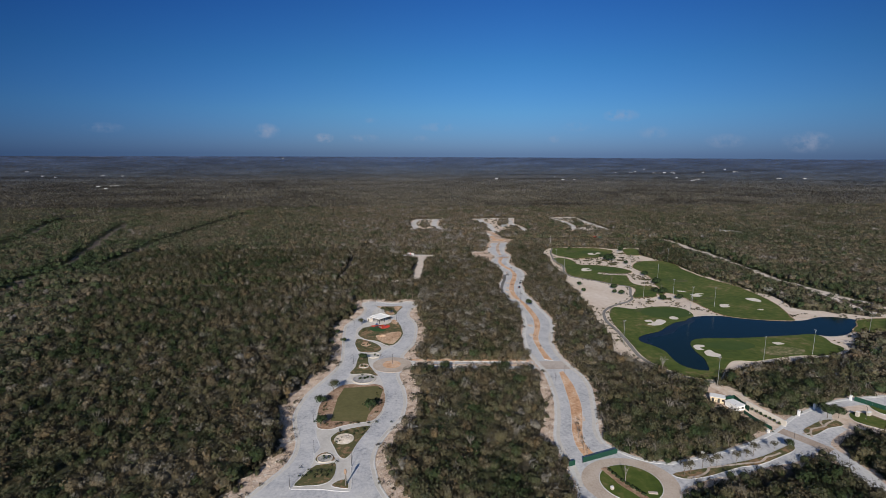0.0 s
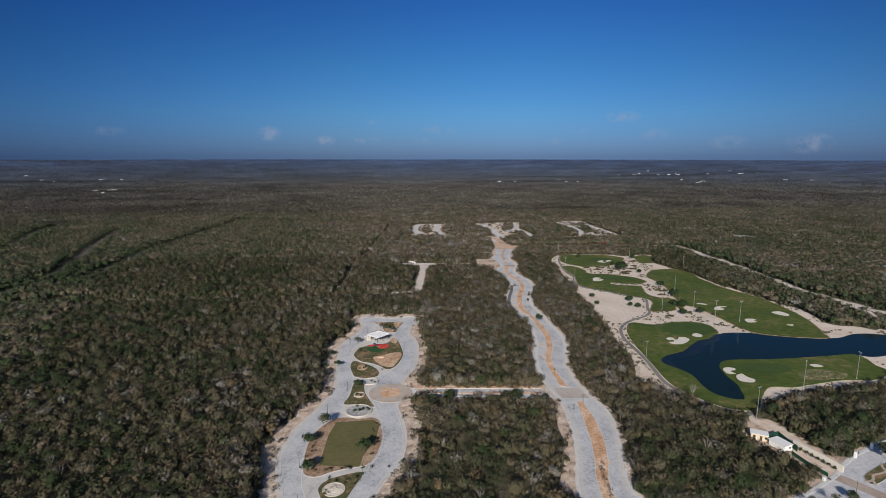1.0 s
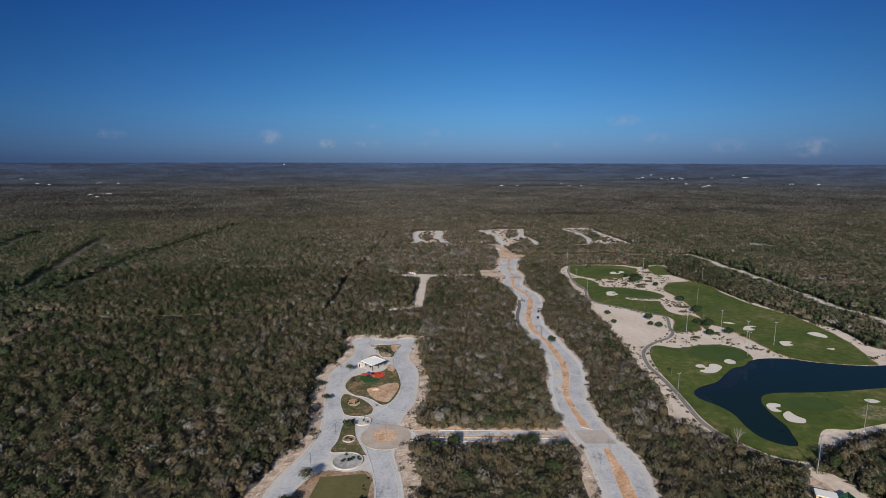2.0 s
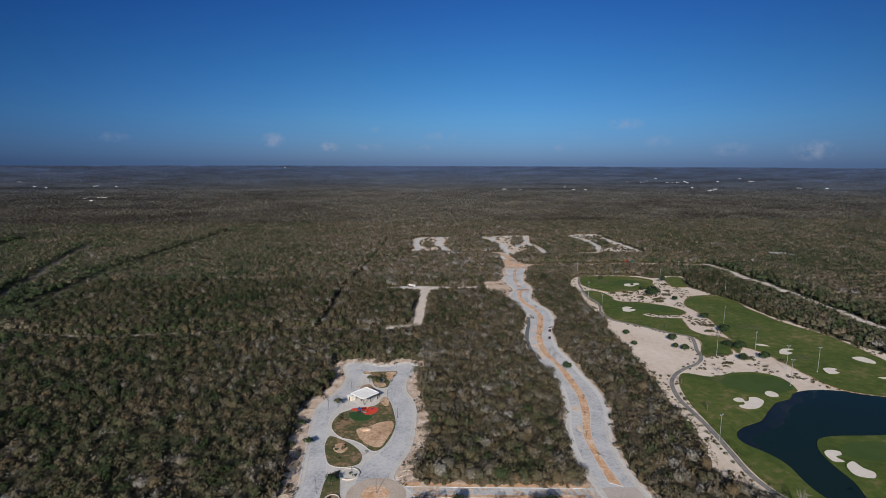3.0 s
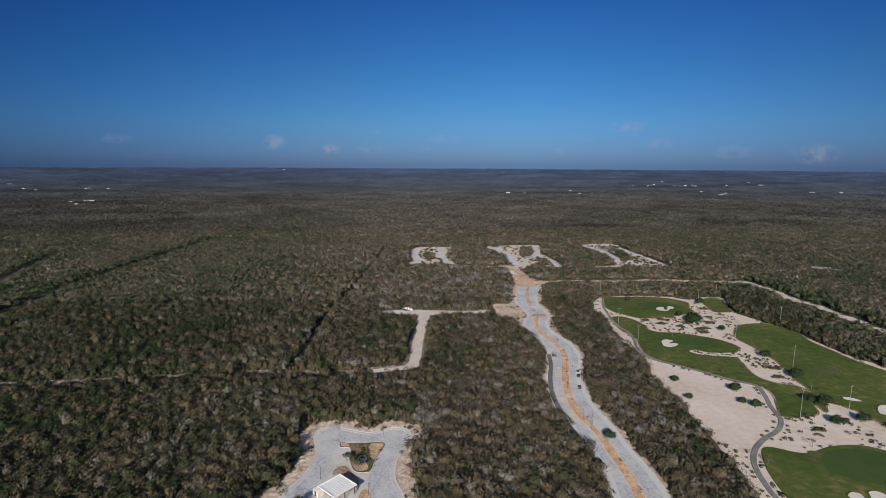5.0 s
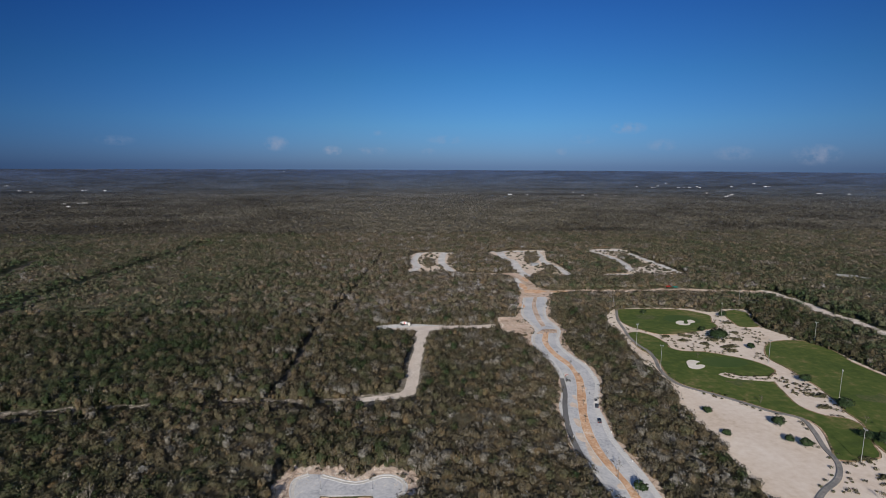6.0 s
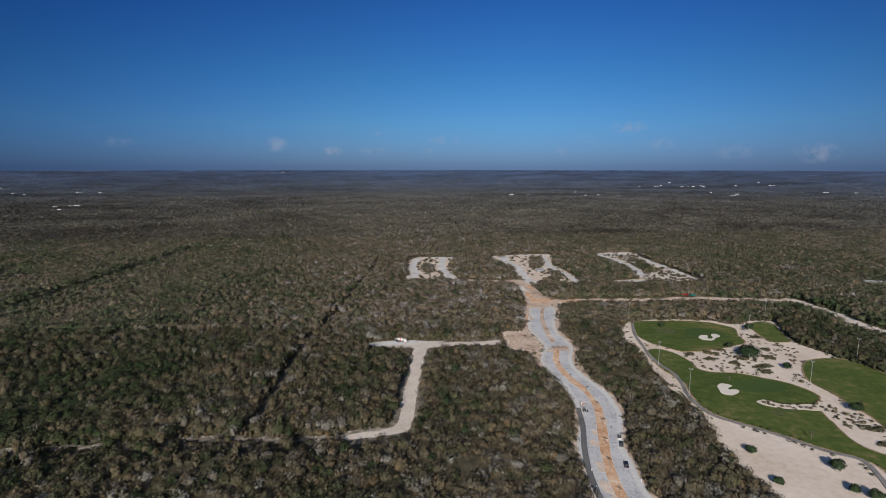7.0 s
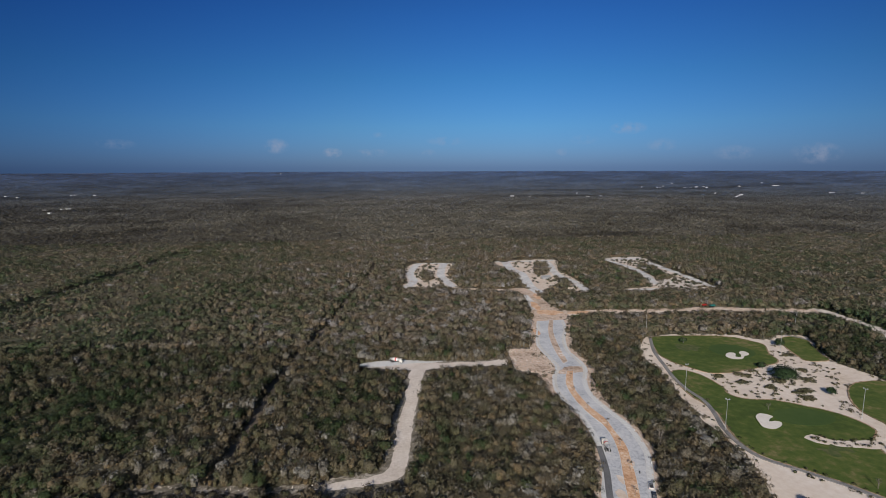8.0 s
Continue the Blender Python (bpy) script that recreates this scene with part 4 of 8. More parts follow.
ring = lambda x, y, a, b, n=40, t=0.0: np.array([(x + a * math.cos(k) * math.cos(t) - b * math.sin(k) * math.sin(t), y + a * math.cos(k) * math.sin(t) + b * math.sin(k) * math.cos(t)) for k in np.linspace(0, 2 * np.pi, n + 1)[:-1]])

# ---- the golf course ----
GOLF_NORTH = [
    (181.5, 604.9), (194.8, 634.9), (206.4, 646.7), (230.7, 649.3), (253.7, 647.1), (270.9, 642.3), (280.1, 632.4), (301.2, 639.4), (317.8, 635.9),
    (305.4, 607.9), (297.9, 584.4), (300, 573.3), (309.2, 530.3), (307.4, 498.2), (311.6, 467.5), (316.8, 441.6), (317.6, 417.2), (321.9, 406),
    (319.2, 386.8), (314, 368.7), (318, 362.5), (327.4, 360.2), (334.4, 355.4), (344.8, 349.6), (350.9, 344.3), (368.3, 337.5),
]
GOLF_SOUTH = [
    (338, 308.1), (319.9, 308.1), (295.3, 292.6), (283.3, 289.8), (264.8, 287.6), (237, 277.9), (208.6, 269.9), (197.8, 268.8), (182, 254.9),
    (171.1, 245.4), (159.2, 248.2), (152.3, 257.6), (145.9, 269.5), (139.7, 280.2), (133.6, 285), (135.8, 295.9), (139.9, 307.4), (152.5, 374.6),
    (156.1, 393.3), (157.2, 406.4), (160.4, 424.8), (161.2, 443.7), (164.5, 470.3), (171.9, 495.4), (171.9, 525.2), (175.7, 549.4), (179.9, 574.5),
    (182.8, 593.2),
]
GOLF = curve_line(GOLF_NORTH + GOLF_SOUTH, closed=True)
tagged(slab("sand_waste", GOLF, 0.15, 0.3, M_SAND), "pale pink sand waste around the golf greens", "sand")
clearing("sand_waste", [(178, 253), (199, 261), (217, 266), (239, 268.5), (257, 270), (275, 277), (290, 286), (284, 291), (265, 289), (237, 280), (209, 271.5), (197, 270)], M_SAND, 0.12, "pale sand and scrub south of the golf turf")
SHORE = [
    (158.8, 310.1), (161.9, 315.6), (168.1, 319.9), (180.7, 325.2), (190.5, 333.8), (202.6, 343.1), (210.9, 345.5), (217.2, 351.4), (224.1, 354.1), (234.8, 355), (249.6, 351.5), (264.6, 345),
    (280.1, 339.8), (295.9, 338.4), (314, 344.6), (328.1, 343.4), (336.5, 336.2), (328.3, 326.3), (315.2, 315.7), (298.4, 306.2), (286.2, 305.7),
    (281.5, 309.3), (263.6, 308.8), (241.5, 307.5), (220.6, 307.3), (202.6, 308.4), (194.1, 306.6), (187.5, 299.3), (183.8, 287.1), (182.4, 276.4),
    (178.6, 266.6), (174.4, 258.9), (167.3, 261.8), (163.6, 267.9), (163.6, 278), (165.3, 287), (164.6, 294), (161.8, 300.6), (158.8, 305.7),
]
SOUTH = [
    (164.1, 368.5), (174.5, 382.6), (187, 376.4), (204.7, 380.8), (219.6, 379.5), (226.2, 371.6), (222.7, 354.6), (218.7, 315.9), (243, 309.5),
    (264.4, 309.8), (281.5, 309.3), (281.9, 300.9), (278.4, 292.7), (279.3, 284.5), (258.8, 274.6), (244.1, 275.9), (220.4, 272.1), (208.6, 269.9),
    (198.1, 271.6), (184.7, 260.2), (173, 248.3), (161.1, 251.5), (154, 260.8), (149, 272.4), (148.3, 285.8), (150.6, 301.6), (153.5, 321.7),
    (156.8, 344.4),
]
POND = curve_line(SHORE, closed=True)
tagged(slab("pond", POND, 0.22, 0.1, M_WATER), "dark blue still pond with a curved shore", "pond")
# dark water weed in the shallows of the west bay
WEED = curve_line(SHORE[37:] + SHORE[:9], 2.0)
inner = WEED - along(WEED) * (2.5 + 5.0 * np.sin(np.linspace(0.25, 2.9, len(WEED))))[:, None] + rng.normal(0, 0.5, WEED.shape)
tagged(slab("water_weed", np.concatenate([WEED, inner[::-1]]), 0.226, 0.02, M_WEED), "dark water weed in the shallows of the pond", "water weed")
turf_south = SOUTH[:7] + SHORE[7::-1] + SHORE[:20:-1] + SOUTH[11:]
tagged(slab("fairway", curve_line(turf_south, closed=True), 0.45, 0.35, M_TURF), "mown green turf curving round the pond", "lawn")
FAIRWAYS = []


def fairway(outline, what):
    """Mown turf with a worn soil rim."""
    line = curve_line(outline, closed=True)
    FAIRWAYS.append(line)
    tagged(slab("fairway", line, 0.40, 0.3, M_TURF), what, "lawn")
    kerb("turf_rim", line + rng.normal(0, 0.12, line.shape), M_RIM, width=0.9, top=0.43, bottom=0.15, closed=True)


fairway([
    (206.3, 642.5), (228.2, 644.6), (250.9, 642.4), (265.2, 636.8), (272.6, 627.4), (275.2, 621.5), (267, 604), (262.9, 590), (250.9, 584.5),
    (231, 577.8), (219.6, 575.6), (208.7, 576.6), (201.5, 587), (196.4, 596.4), (194.8, 608.4), (198.7, 623.5),
], "mown green golf turf")
fairway([
    (294.9, 631), (310.4, 635.4), (312.5, 629.3), (306, 613.1), (299.2, 598.4), (295.9, 589.2), (281.2, 589.7), (282.3, 600), (286.5, 615),
], "small mown green golf tee")
fairway([
    (186.2, 578.8), (194, 582.6), (200, 578.7), (203.6, 568.3), (204.5, 557.1), (202.4, 546.8), (206.3, 541.5), (221.3, 537.9), (230.7, 531.4),
    (237.6, 525.6), (243.9, 516.5), (245.7, 504.7), (235.3, 493.8), (227.7, 473.7), (223.7, 455.6), (229, 446.4), (237.3, 442), (236.7, 431.4),
    (228.3, 419.6), (221.5, 409.4), (209.6, 407.7), (201.9, 408.7), (208.7, 421.1), (216.2, 436.4), (215, 445.6), (205.3, 454.5), (197.8, 465.2),
    (188, 476.7), (177.4, 488.9), (177.1, 504.4), (182, 522.9), (183.2, 531.4), (181.4, 543.9), (181.2, 554), (183.5, 566.4),
], "long mown golf fairway")
fairway([
    (264.7, 539.8), (280, 553.6), (297.2, 555.9), (308.6, 549.9), (308.1, 528.9), (304, 514.3), (303.8, 493.9), (303.7, 475.5), (313.2, 436.5),
    (313.4, 421.9), (311.6, 402.2), (308.9, 385.8), (302, 365), (294.3, 348.3), (290, 339), (276.2, 340.2), (262.6, 344.5), (250, 350.8), (245, 359.4),
    (244.4, 375.9), (244.2, 394.6), (243.3, 411.5), (237.5, 420.9), (227.7, 411.1), (229.1, 420.3), (239.8, 437.8), (242.5, 450.2), (246.1, 459),
    (251.5, 477.7), (255.2, 508.7), (255.5, 522.8),
], "wide mown golf fairway with worn patches")
fairway([
    (334.3, 333.8), (346.2, 337.2), (366.2, 335.5), (340.6, 310.7), (324.4, 306.6), (316.2, 308.4), (312.7, 313.1), (326.7, 324.7),
], "mown green turf by the pond")
FINGER = curve_line([
    (206.9, 500.1), (212.8, 502.7), (217.3, 497.5), (224.5, 495.7), (231.9, 495.4), (242.2, 495.2), (237.1, 495), (232.6, 487.9), (225, 489.7),
    (217.4, 491.4), (209, 495.8), (207.2, 499.7),
], closed=True)
tagged(slab("sand_finger", FINGER, 0.45, 0.1, M_SAND), "sand finger with tufts between fairways", "sand")


for x, y, a, b in ((246, 611, 14, 13), (222, 519, 15, 9), (207, 365, 19, 13), (211, 295, 16, 8)):
    tagged(slab("putting_green", ring(x, y, a, b), 0.475, 0.1, M_GREEN), "close-mown round putting green", "lawn")
for x, y, a, b in ((236, 281, 13, 6), (272, 462, 9, 6), (262, 400, 8, 4), (192, 372, 7, 4), (221, 619, 8, 6), (212, 489, 7, 3)):
    tagged(slab("worn_turf", curve_line(ring(x, y, a, b, 14) * rng.uniform(0.995, 1.005, (14, 2)), closed=True), 0.465, 0.1, M_WORN), "dry worn patch in the turf", "lawn")
# thin, sandy turf on the point beside the pond
point = curve_line([(226.3, 287.2), (236.0, 291.2), (246.9, 288.3), (251.7, 283.0), (243.9, 277.0), (230.7, 276.8), (222.5, 279.2)], closed=True)
tagged(slab("worn_turf", point + rng.normal(0, 0.5, point.shape), 0.47, 0.1, M_THIN_TURF), "thin pale sandy turf beside the pond", "lawn")


def bunker(outline):
    """A sand bunker: a raised turf lip and a hollow of pale sand."""
    line = curve_line(outline, 0.8, closed=True)
    ob = slab("bunker", line, 0.50, 0.12, M_BUNKER)
    tagged(ob, "pale raked sand bunker in the turf", "bunker")
    kerb("bunker_lip", line, M_TURF, width=0.5, top=0.62, bottom=0.38, closed=True)


bunker([(235.2, 601.0), (239.0, 606.4), (242.6, 608.0), (245.2, 606.6), (243.4, 602.6), (241.6, 600.4), (243.6, 599.4), (246.2, 602.4), (248.2, 607.6), (252.6, 609.8), (254.0, 606.0), (251.8, 601.9), (247.6, 600.0), (244.4, 596.4), (241.0, 594.7), (236.2, 596.4)])
bunker([(199.2, 521.8), (203.4, 524.4), (206.6, 522.8), (207.6, 520.2), (204.6, 518.2), (202.4, 516.0), (205.4, 516.4), (207.4, 515.0), (206.2, 512.2), (202.8, 509.6), (198.4, 508.2), (195.2, 510.6), (196.4, 515.6)])
bunker([(180.7, 347.0), (184.4, 349.4), (186.9, 348.0), (186.4, 344.8), (188.4, 345.6), (190.8, 349.0), (194.8, 348.8), (196.2, 344.6), (192.6, 340.2), (186.8, 336.2), (181.6, 335.9), (178.8, 338.6), (180.2, 341.0), (183.0, 341.4), (184.2, 343.6), (181.4, 343.9)])
bunker([(204.2, 354.7), (207.6, 355.5), (209.2, 351.8), (206.9, 347.9), (202.4, 348.2), (201.6, 351.3)])
bunker([
    (261.3, 416.2), (268.7, 414.5), (261.1, 411.2), (262.9, 408.4), (257.2, 405.1), (252.8, 406.9),
])
bunker([
    (250.1, 426.9), (255.3, 424.8), (256.2, 420.6), (248.8, 423.7),
])
bunker([
    (260.8, 382.1), (265.5, 383.2), (269, 380.6), (265.5, 377.8), (265.8, 374.8), (257.8, 374),
])
bunker([
    (292.8, 397), (301.2, 398), (302.3, 389.6), (298.3, 385.9), (292.7, 391.2),
])
bunker([
    (280.9, 366.9), (287.4, 367), (284.2, 363.7),
])
bunker([
    (187.2, 296), (191.1, 298), (195, 296.2), (193.1, 293.1), (190, 292.4), (190.7, 288.7), (185.7, 289.1),
])
bunker([
    (188.5, 286.2), (194, 288.9), (194.3, 283.9), (196, 280.7), (192.2, 276.7), (186.3, 279.4),
])
bunker([
    (240.7, 297), (246.1, 297.5), (247.6, 293.9), (240.9, 293.1),
])
CART = curve_line([
    (204.5, 640.9), (194.3, 614.5), (188.5, 589.5), (184.4, 570.9), (183.2, 554.8), (184.3, 541.4), (182.3, 530), (178.9, 519.1), (177.2, 514.4),
    (174.9, 499.5), (176.6, 487.2), (187.1, 475.1), (197, 463.7), (204.4, 453.1), (214.1, 444.3), (210.9, 433.3), (203.5, 417.5), (199.9, 406.7),
    (191.1, 396.4), (178, 388.5), (168, 380.3), (160.4, 369.9), (155.8, 357.9), (153.7, 349), (153, 340.7), (151.5, 319.2), (148.3, 298.5), (146, 283),
    (147.8, 270.1), (152.7, 258.3), (159.5, 248.8), (169, 244.6),
])
CART_EAST = curve_line([(302, 641), (309.5, 634), (313, 624), (310.5, 612), (305, 598), (300.5, 586), (303, 571), (311, 549), (312, 531), (309, 511)])
tagged(slab("cart_path", strip(CART_EAST, 2.0), 0.44, 0.3, M_PATH), "narrow grey cart path behind the small tee", "path")
tagged(slab("cart_path", strip(CART, 2.1), 0.50, 0.35, M_PATH), "narrow pale grey cart path along the golf turf", "path")

# ---- the entrance: curved drive, roundabout, service lane ----
ENTRY_NORTH = [
    (90.6, 186.9), (94, 182.4), (101.2, 177.7), (107.6, 176.5), (109.7, 176.8), (122.9, 179.7), (134.5, 182.8), (146.4, 186.8), (158.4, 192.1),
    (168.8, 197.2), (174.1, 201.2), (184.8, 207.6), (195.5, 212.1), (209.9, 217.8), (223.3, 220.5), (248.6, 222.2),
]
ENTRY_SOUTH = [
    (237.3, 211.3), (224.9, 210.8), (216.6, 212), (210.1, 209.9), (206.2, 201.9), (202.2, 196.1), (197.2, 193.6), (179.9, 182.8), (179.7, 174.7),
    (179.4, 166.2), (176.8, 152.4), (171.4, 147.2), (169.9, 156.4), (171.1, 165.4), (173.2, 178.6), (171.1, 178.5), (153.9, 172.1), (145.7, 171.3),
    (129.4, 166.9), (120, 166.3), (109.1, 163.2), (101.3, 158.9),
]
en, es = curve_line(ENTRY_NORTH), curve_line([(66, 178)] + [(64, 160), (70, 145), (95, 145)] + ENTRY_SOUTH[::-1])
ENTRY = np.concatenate([curve_line([(67.7, 178.4), (76, 182), (90.6, 186.9)]), en, es[::-1]])
band("verge", en, 3.5, 1, 0.06, M_RUBBLE, wobble=0.5)
band("verge", es, 3, 3, 0.045, M_RUBBLE, wobble=0.4)
tagged(slab("road", ENTRY, 0.11, 0.2, M_CONCRETE), "pale concrete entrance drive", "road")
kerb("kerb", en, M_KERB, width=1.6, top=0.26)
tagged(slab("roundabout", ring(86.0, 166.5, 17.5, 15.5), 0.14, 0.1, M_TAN_PATH), "tan dusty paving of the roundabout", "road")
tagged(slab("roundabout_lawn", ring(86.0, 166.0, 10.8, 11.0), 0.34, 0.25, M_TURF), "green roundabout lawn with a planted strip", "lawn")
kerb("kerb", ring(86.0, 166.0, 11.0, 11.2), M_KERB, closed=True)
for outline in ([
    (103.7, 169.3), (118, 171.9), (127.3, 173.3), (132.7, 174.4), (138.2, 175.4), (146.8, 177.8), (155.2, 181.2), (163.8, 184.3), (163.1, 181.6),
    (151.3, 176.1), (143.2, 173.1), (139.7, 172.2), (132.7, 171.6), (124.7, 169.4), (115.9, 167), (106.6, 166.5),
], [
    (177.3, 194.5), (183.4, 197.9), (193.7, 202.1), (198.9, 201.6), (199, 197.4), (189.9, 195.3), (179.3, 190.5), (176.1, 190.4),
], [
    (211.7, 206.8), (218.1, 206.2), (220.6, 201.7), (221.9, 196.3), (217.3, 191.8), (209.9, 195.4), (208.1, 201.8),
]):
    line = curve_line(outline, closed=True)
    tagged(slab("planting_island", line, 0.30, 0.2, M_PARK_TURF), "grass island in the entrance drive", "lawn")
    kerb("kerb", line, M_KERB, closed=True)
tagged(slab("crossing", strip(curve_line([(166.8, 196.5), (171.5, 188.5), (176.5, 178.5)]), 5.5), 0.135, 0.1, M_PAVERS), "tan paved crossing in the entrance drive", "road")
FORECOURT = curve_line([(208.8, 211.5), (215.8, 213.5), (227.4, 213.5), (236, 210), (236, 194), (216, 184), (209.7, 187.8), (206.3, 192.0), (198, 193.5), (197, 198.4), (199.6, 204.5)], closed=True)
tagged(slab("forecourt", FORECOURT, 0.125, 0.1, M_PALE_DIRT), "tan dusty forecourt of the far gate", "road")
for outline in ([(209.4, 205.9), (214.9, 207.6), (216.6, 203.4), (221.0, 197.5), (215.1, 191.1), (209.2, 195.8), (206.9, 200.1)], [(226.5, 212.6), (231.1, 208.9), (226.5, 203.8), (225.0, 208.5)]):
    line = curve_line(outline, closed=True)
    tagged(slab("planting_island", line, 0.335, 0.2, M_TURF), "grass island with pale boxes on the forecourt", "lawn")
    kerb("kerb", line, M_KERB, closed=True)
tagged(slab("gate_yard", curve_line([(225.7, 220.4), (234.2, 222.5), (246, 221), (244, 212), (236, 212), (230.0, 215.2)], closed=True), 0.10, 0.1, M_CONCRETE), "pale concrete yard behind the green fence", "road")
for points, wide in (([(108.2, 166.9), (112, 167.2), (117.6, 169.6), (120, 172), (123.6, 172.4), (128.6, 172.9), (136.0, 173.5), (142.8, 174.1), (147, 176.8), (150.1, 177.4), (154.6, 179.0)], 0.9), ([(175.0, 191.8), (178.5, 192.2), (181.8, 195.1), (185.7, 196.0), (189.2, 196.9), (193.2, 199.4), (199.2, 201.9)], 0.9), ([(178.5, 192.2), (177.5, 189.8), (176.6, 189.4)], 0.9), ([(189.2, 196.9), (190.2, 200), (191.7, 201.7)], 0.9)):
    tagged(slab("garden_path", strip(curve_line(points, 1.0), wide, 0, 0.15), 0.325, 0.1, M_TAN_PATH), "narrow winding tan path across the grass island", "path")
LANE = curve_line([
    (169.3, 197.2), (168.3, 209.7), (168.9, 223.5), (169.1, 236.3), (166.2, 243.4),
])
band("service_lane", LANE, 4.5, 4.5, 0.09, M_PALE_DIRT, wobble=0.15)
band("verge", LANE, 9, 9, 0.05, M_RUBBLE, wobble=0.3)

# ---- the woods ----
KERBS = ((VERGE_SW, 8.5), (VERGE_NW, 7.0), (VERGE_NE, 6.5), (curve_line(SPUR_W), 4.6), (curve_line(SPUR_E), 3.2), (west, 9.5), (east, 8.5), (bw, 3.8), (be, 3.4), (en, 2.6), (es, 1.5), (mid_cross, 6.5), (LANE, 4.4), (np.array([(284.0, 713.0), (302.0, 709.0)]), 11.0))


OPEN = [LOOP, BLVD, ENTRY, CROSS, GOLF, FORECOURT] + CLEARINGS


def open_ground(points):
    """True where nothing grows: streets, verges, clearings and the golf course."""
    out = np.zeros(len(points), bool)
    for outline in OPEN:
        out |= inside(points, outline)
    for outline in GROVES:
        out &= ~inside(points, np.array(outline))
    jitter = rng.uniform(0.55, 1.1, len(points))
    for line, wide in KERBS:
        out |= distance(points, line, 12) < wide * jitter
    out |= (distance(points, mid_cross - (0, 8.0), 16) < 9.5 * jitter) & (points[:, 0] > 18) & (points[:, 0] < 82)
    for line in CLEARINGS[:4]:
        out |= distance(points, np.concatenate([line, line[:1]]), 4) < 3.4 * jitter
    for line, wide in TRACKS:
        out |= distance(points, line, 12) < wide * jitter
    return out


def fringe(points):
    """True on the scrubby south side of the openings, kept to low growth so the camera sees into them."""
    out = np.zeros(len(points), bool)
    for way in (0.25, 0.5, 0.75, 1.0):
        moved = points + np.stack([0.04 * points[:, 0], np.clip(0.032 * points[:, 1], 5, 30)], 1) * way
        for k, outline in enumerate(CLEARINGS):
            if k != 5 or way < 0.8:
                out |= inside(moved, outline)
        if way < 0.6:
            for outline in (LOOP, BLVD, ENTRY):
                out |= inside(moved, outline)
        out |= inside(moved, GOLF)
    for way in (4, 8, 12, 16):
        out |= inside(points + (0.3 * way, 0.95 * way), YARD)
    for way in (4, 8, 12):
        out |= inside(points + (0.02 * way, way), ENTRY) | inside(points + (0.5 * way, way), FORECOURT)
    for outline in GROVES:
        out &= ~inside(points, np.array(outline))
    return out


def lattice(x0, x1, y0, y1, gap, turn=0.46):
    """A lattice over a stretch of the plan, turned and bent so that no row lies along the flight."""
    half = 0.5 * math.hypot(x1 - x0, y1 - y0)
    u, v = np.meshgrid(np.arange(-half, half, gap), np.arange(-half, half, gap), indexing="ij")
    x, y = 0.5 * (x0 + x1) + u * math.cos(turn) - v * math.sin(turn), 0.5 * (y0 + y1) + u * math.sin(turn) + v * math.cos(turn)
    return x + 2.2 * gap * sway(x, y, 13 * gap, 12), y + 2.2 * gap * sway(x, y, 13 * gap, 13)


def scatter(x0, x1, y0, y1, gap, keep):
    """Tree places on a jittered lattice, where keep says yes."""
    xx, yy = lattice(x0, x1, y0, y1, gap)
    p = np.stack([xx.ravel(), yy.ravel()], 1) + rng.uniform(-0.45, 0.45, (xx.size, 2)) * gap
    p = p[(p[:, 0] > x0) & (p[:, 0] < x1) & (p[:, 1] > y0) & (p[:, 1] < y1)]
    return p[keep(p)]


def spread(p):
    """How far a place lies from the middle line of the flight, ahead of it."""
    ahead = np.maximum(p[:, 1] - 294, 0)
    return ahead, np.abs(p[:, 0] - 10 - 0.09 * p[:, 1])


def near_zone(p):
    return (p[:, 1] > 130) & (p[:, 1] < 640) & (np.abs(p[:, 0] - 30) < 190 + 0.28 * (p[:, 1] - 150))


def mid_zone(p):
    return ~near_zone(p) & (p[:, 1] < 1150) & (p[:, 0] > -0.74 * p[:, 1] - 40) & (p[:, 0] < 1.07 * p[:, 1] + 30)


def far_zone(p):
    return (p[:, 1] >= 1150) & (rng.uniform(0, 1, len(p)) < np.clip((2750 - p[:, 1]) / 1100, 0, 1)) & (p[:, 0] > -0.74 * p[:, 1] - 40) & (p[:, 0] < 1.07 * p[:, 1] + 30)


LATTICE = np.random.default_rng(11).uniform(-1, 1, (256, 256))


def sway(x, y, span, turn=0):
    """Smooth noise over the plan, about -1 to 1, with lumps of that span in metres."""
    u, v = x / span + 17.3 * turn, y / span + 9.1 * turn
    i, j = np.floor(u).astype(int), np.floor(v).astype(int)
    a, b = u - i, v - j
    a, b = a * a * (3 - 2 * a), b * b * (3 - 2 * b)
    at = lambda p, q: LATTICE[p % 256, q % 256]
    return (at(i, j) * (1 - a) + at(i + 1, j) * a) * (1 - b) + (at(i, j + 1) * (1 - a) + at(i + 1, j + 1) * a) * b


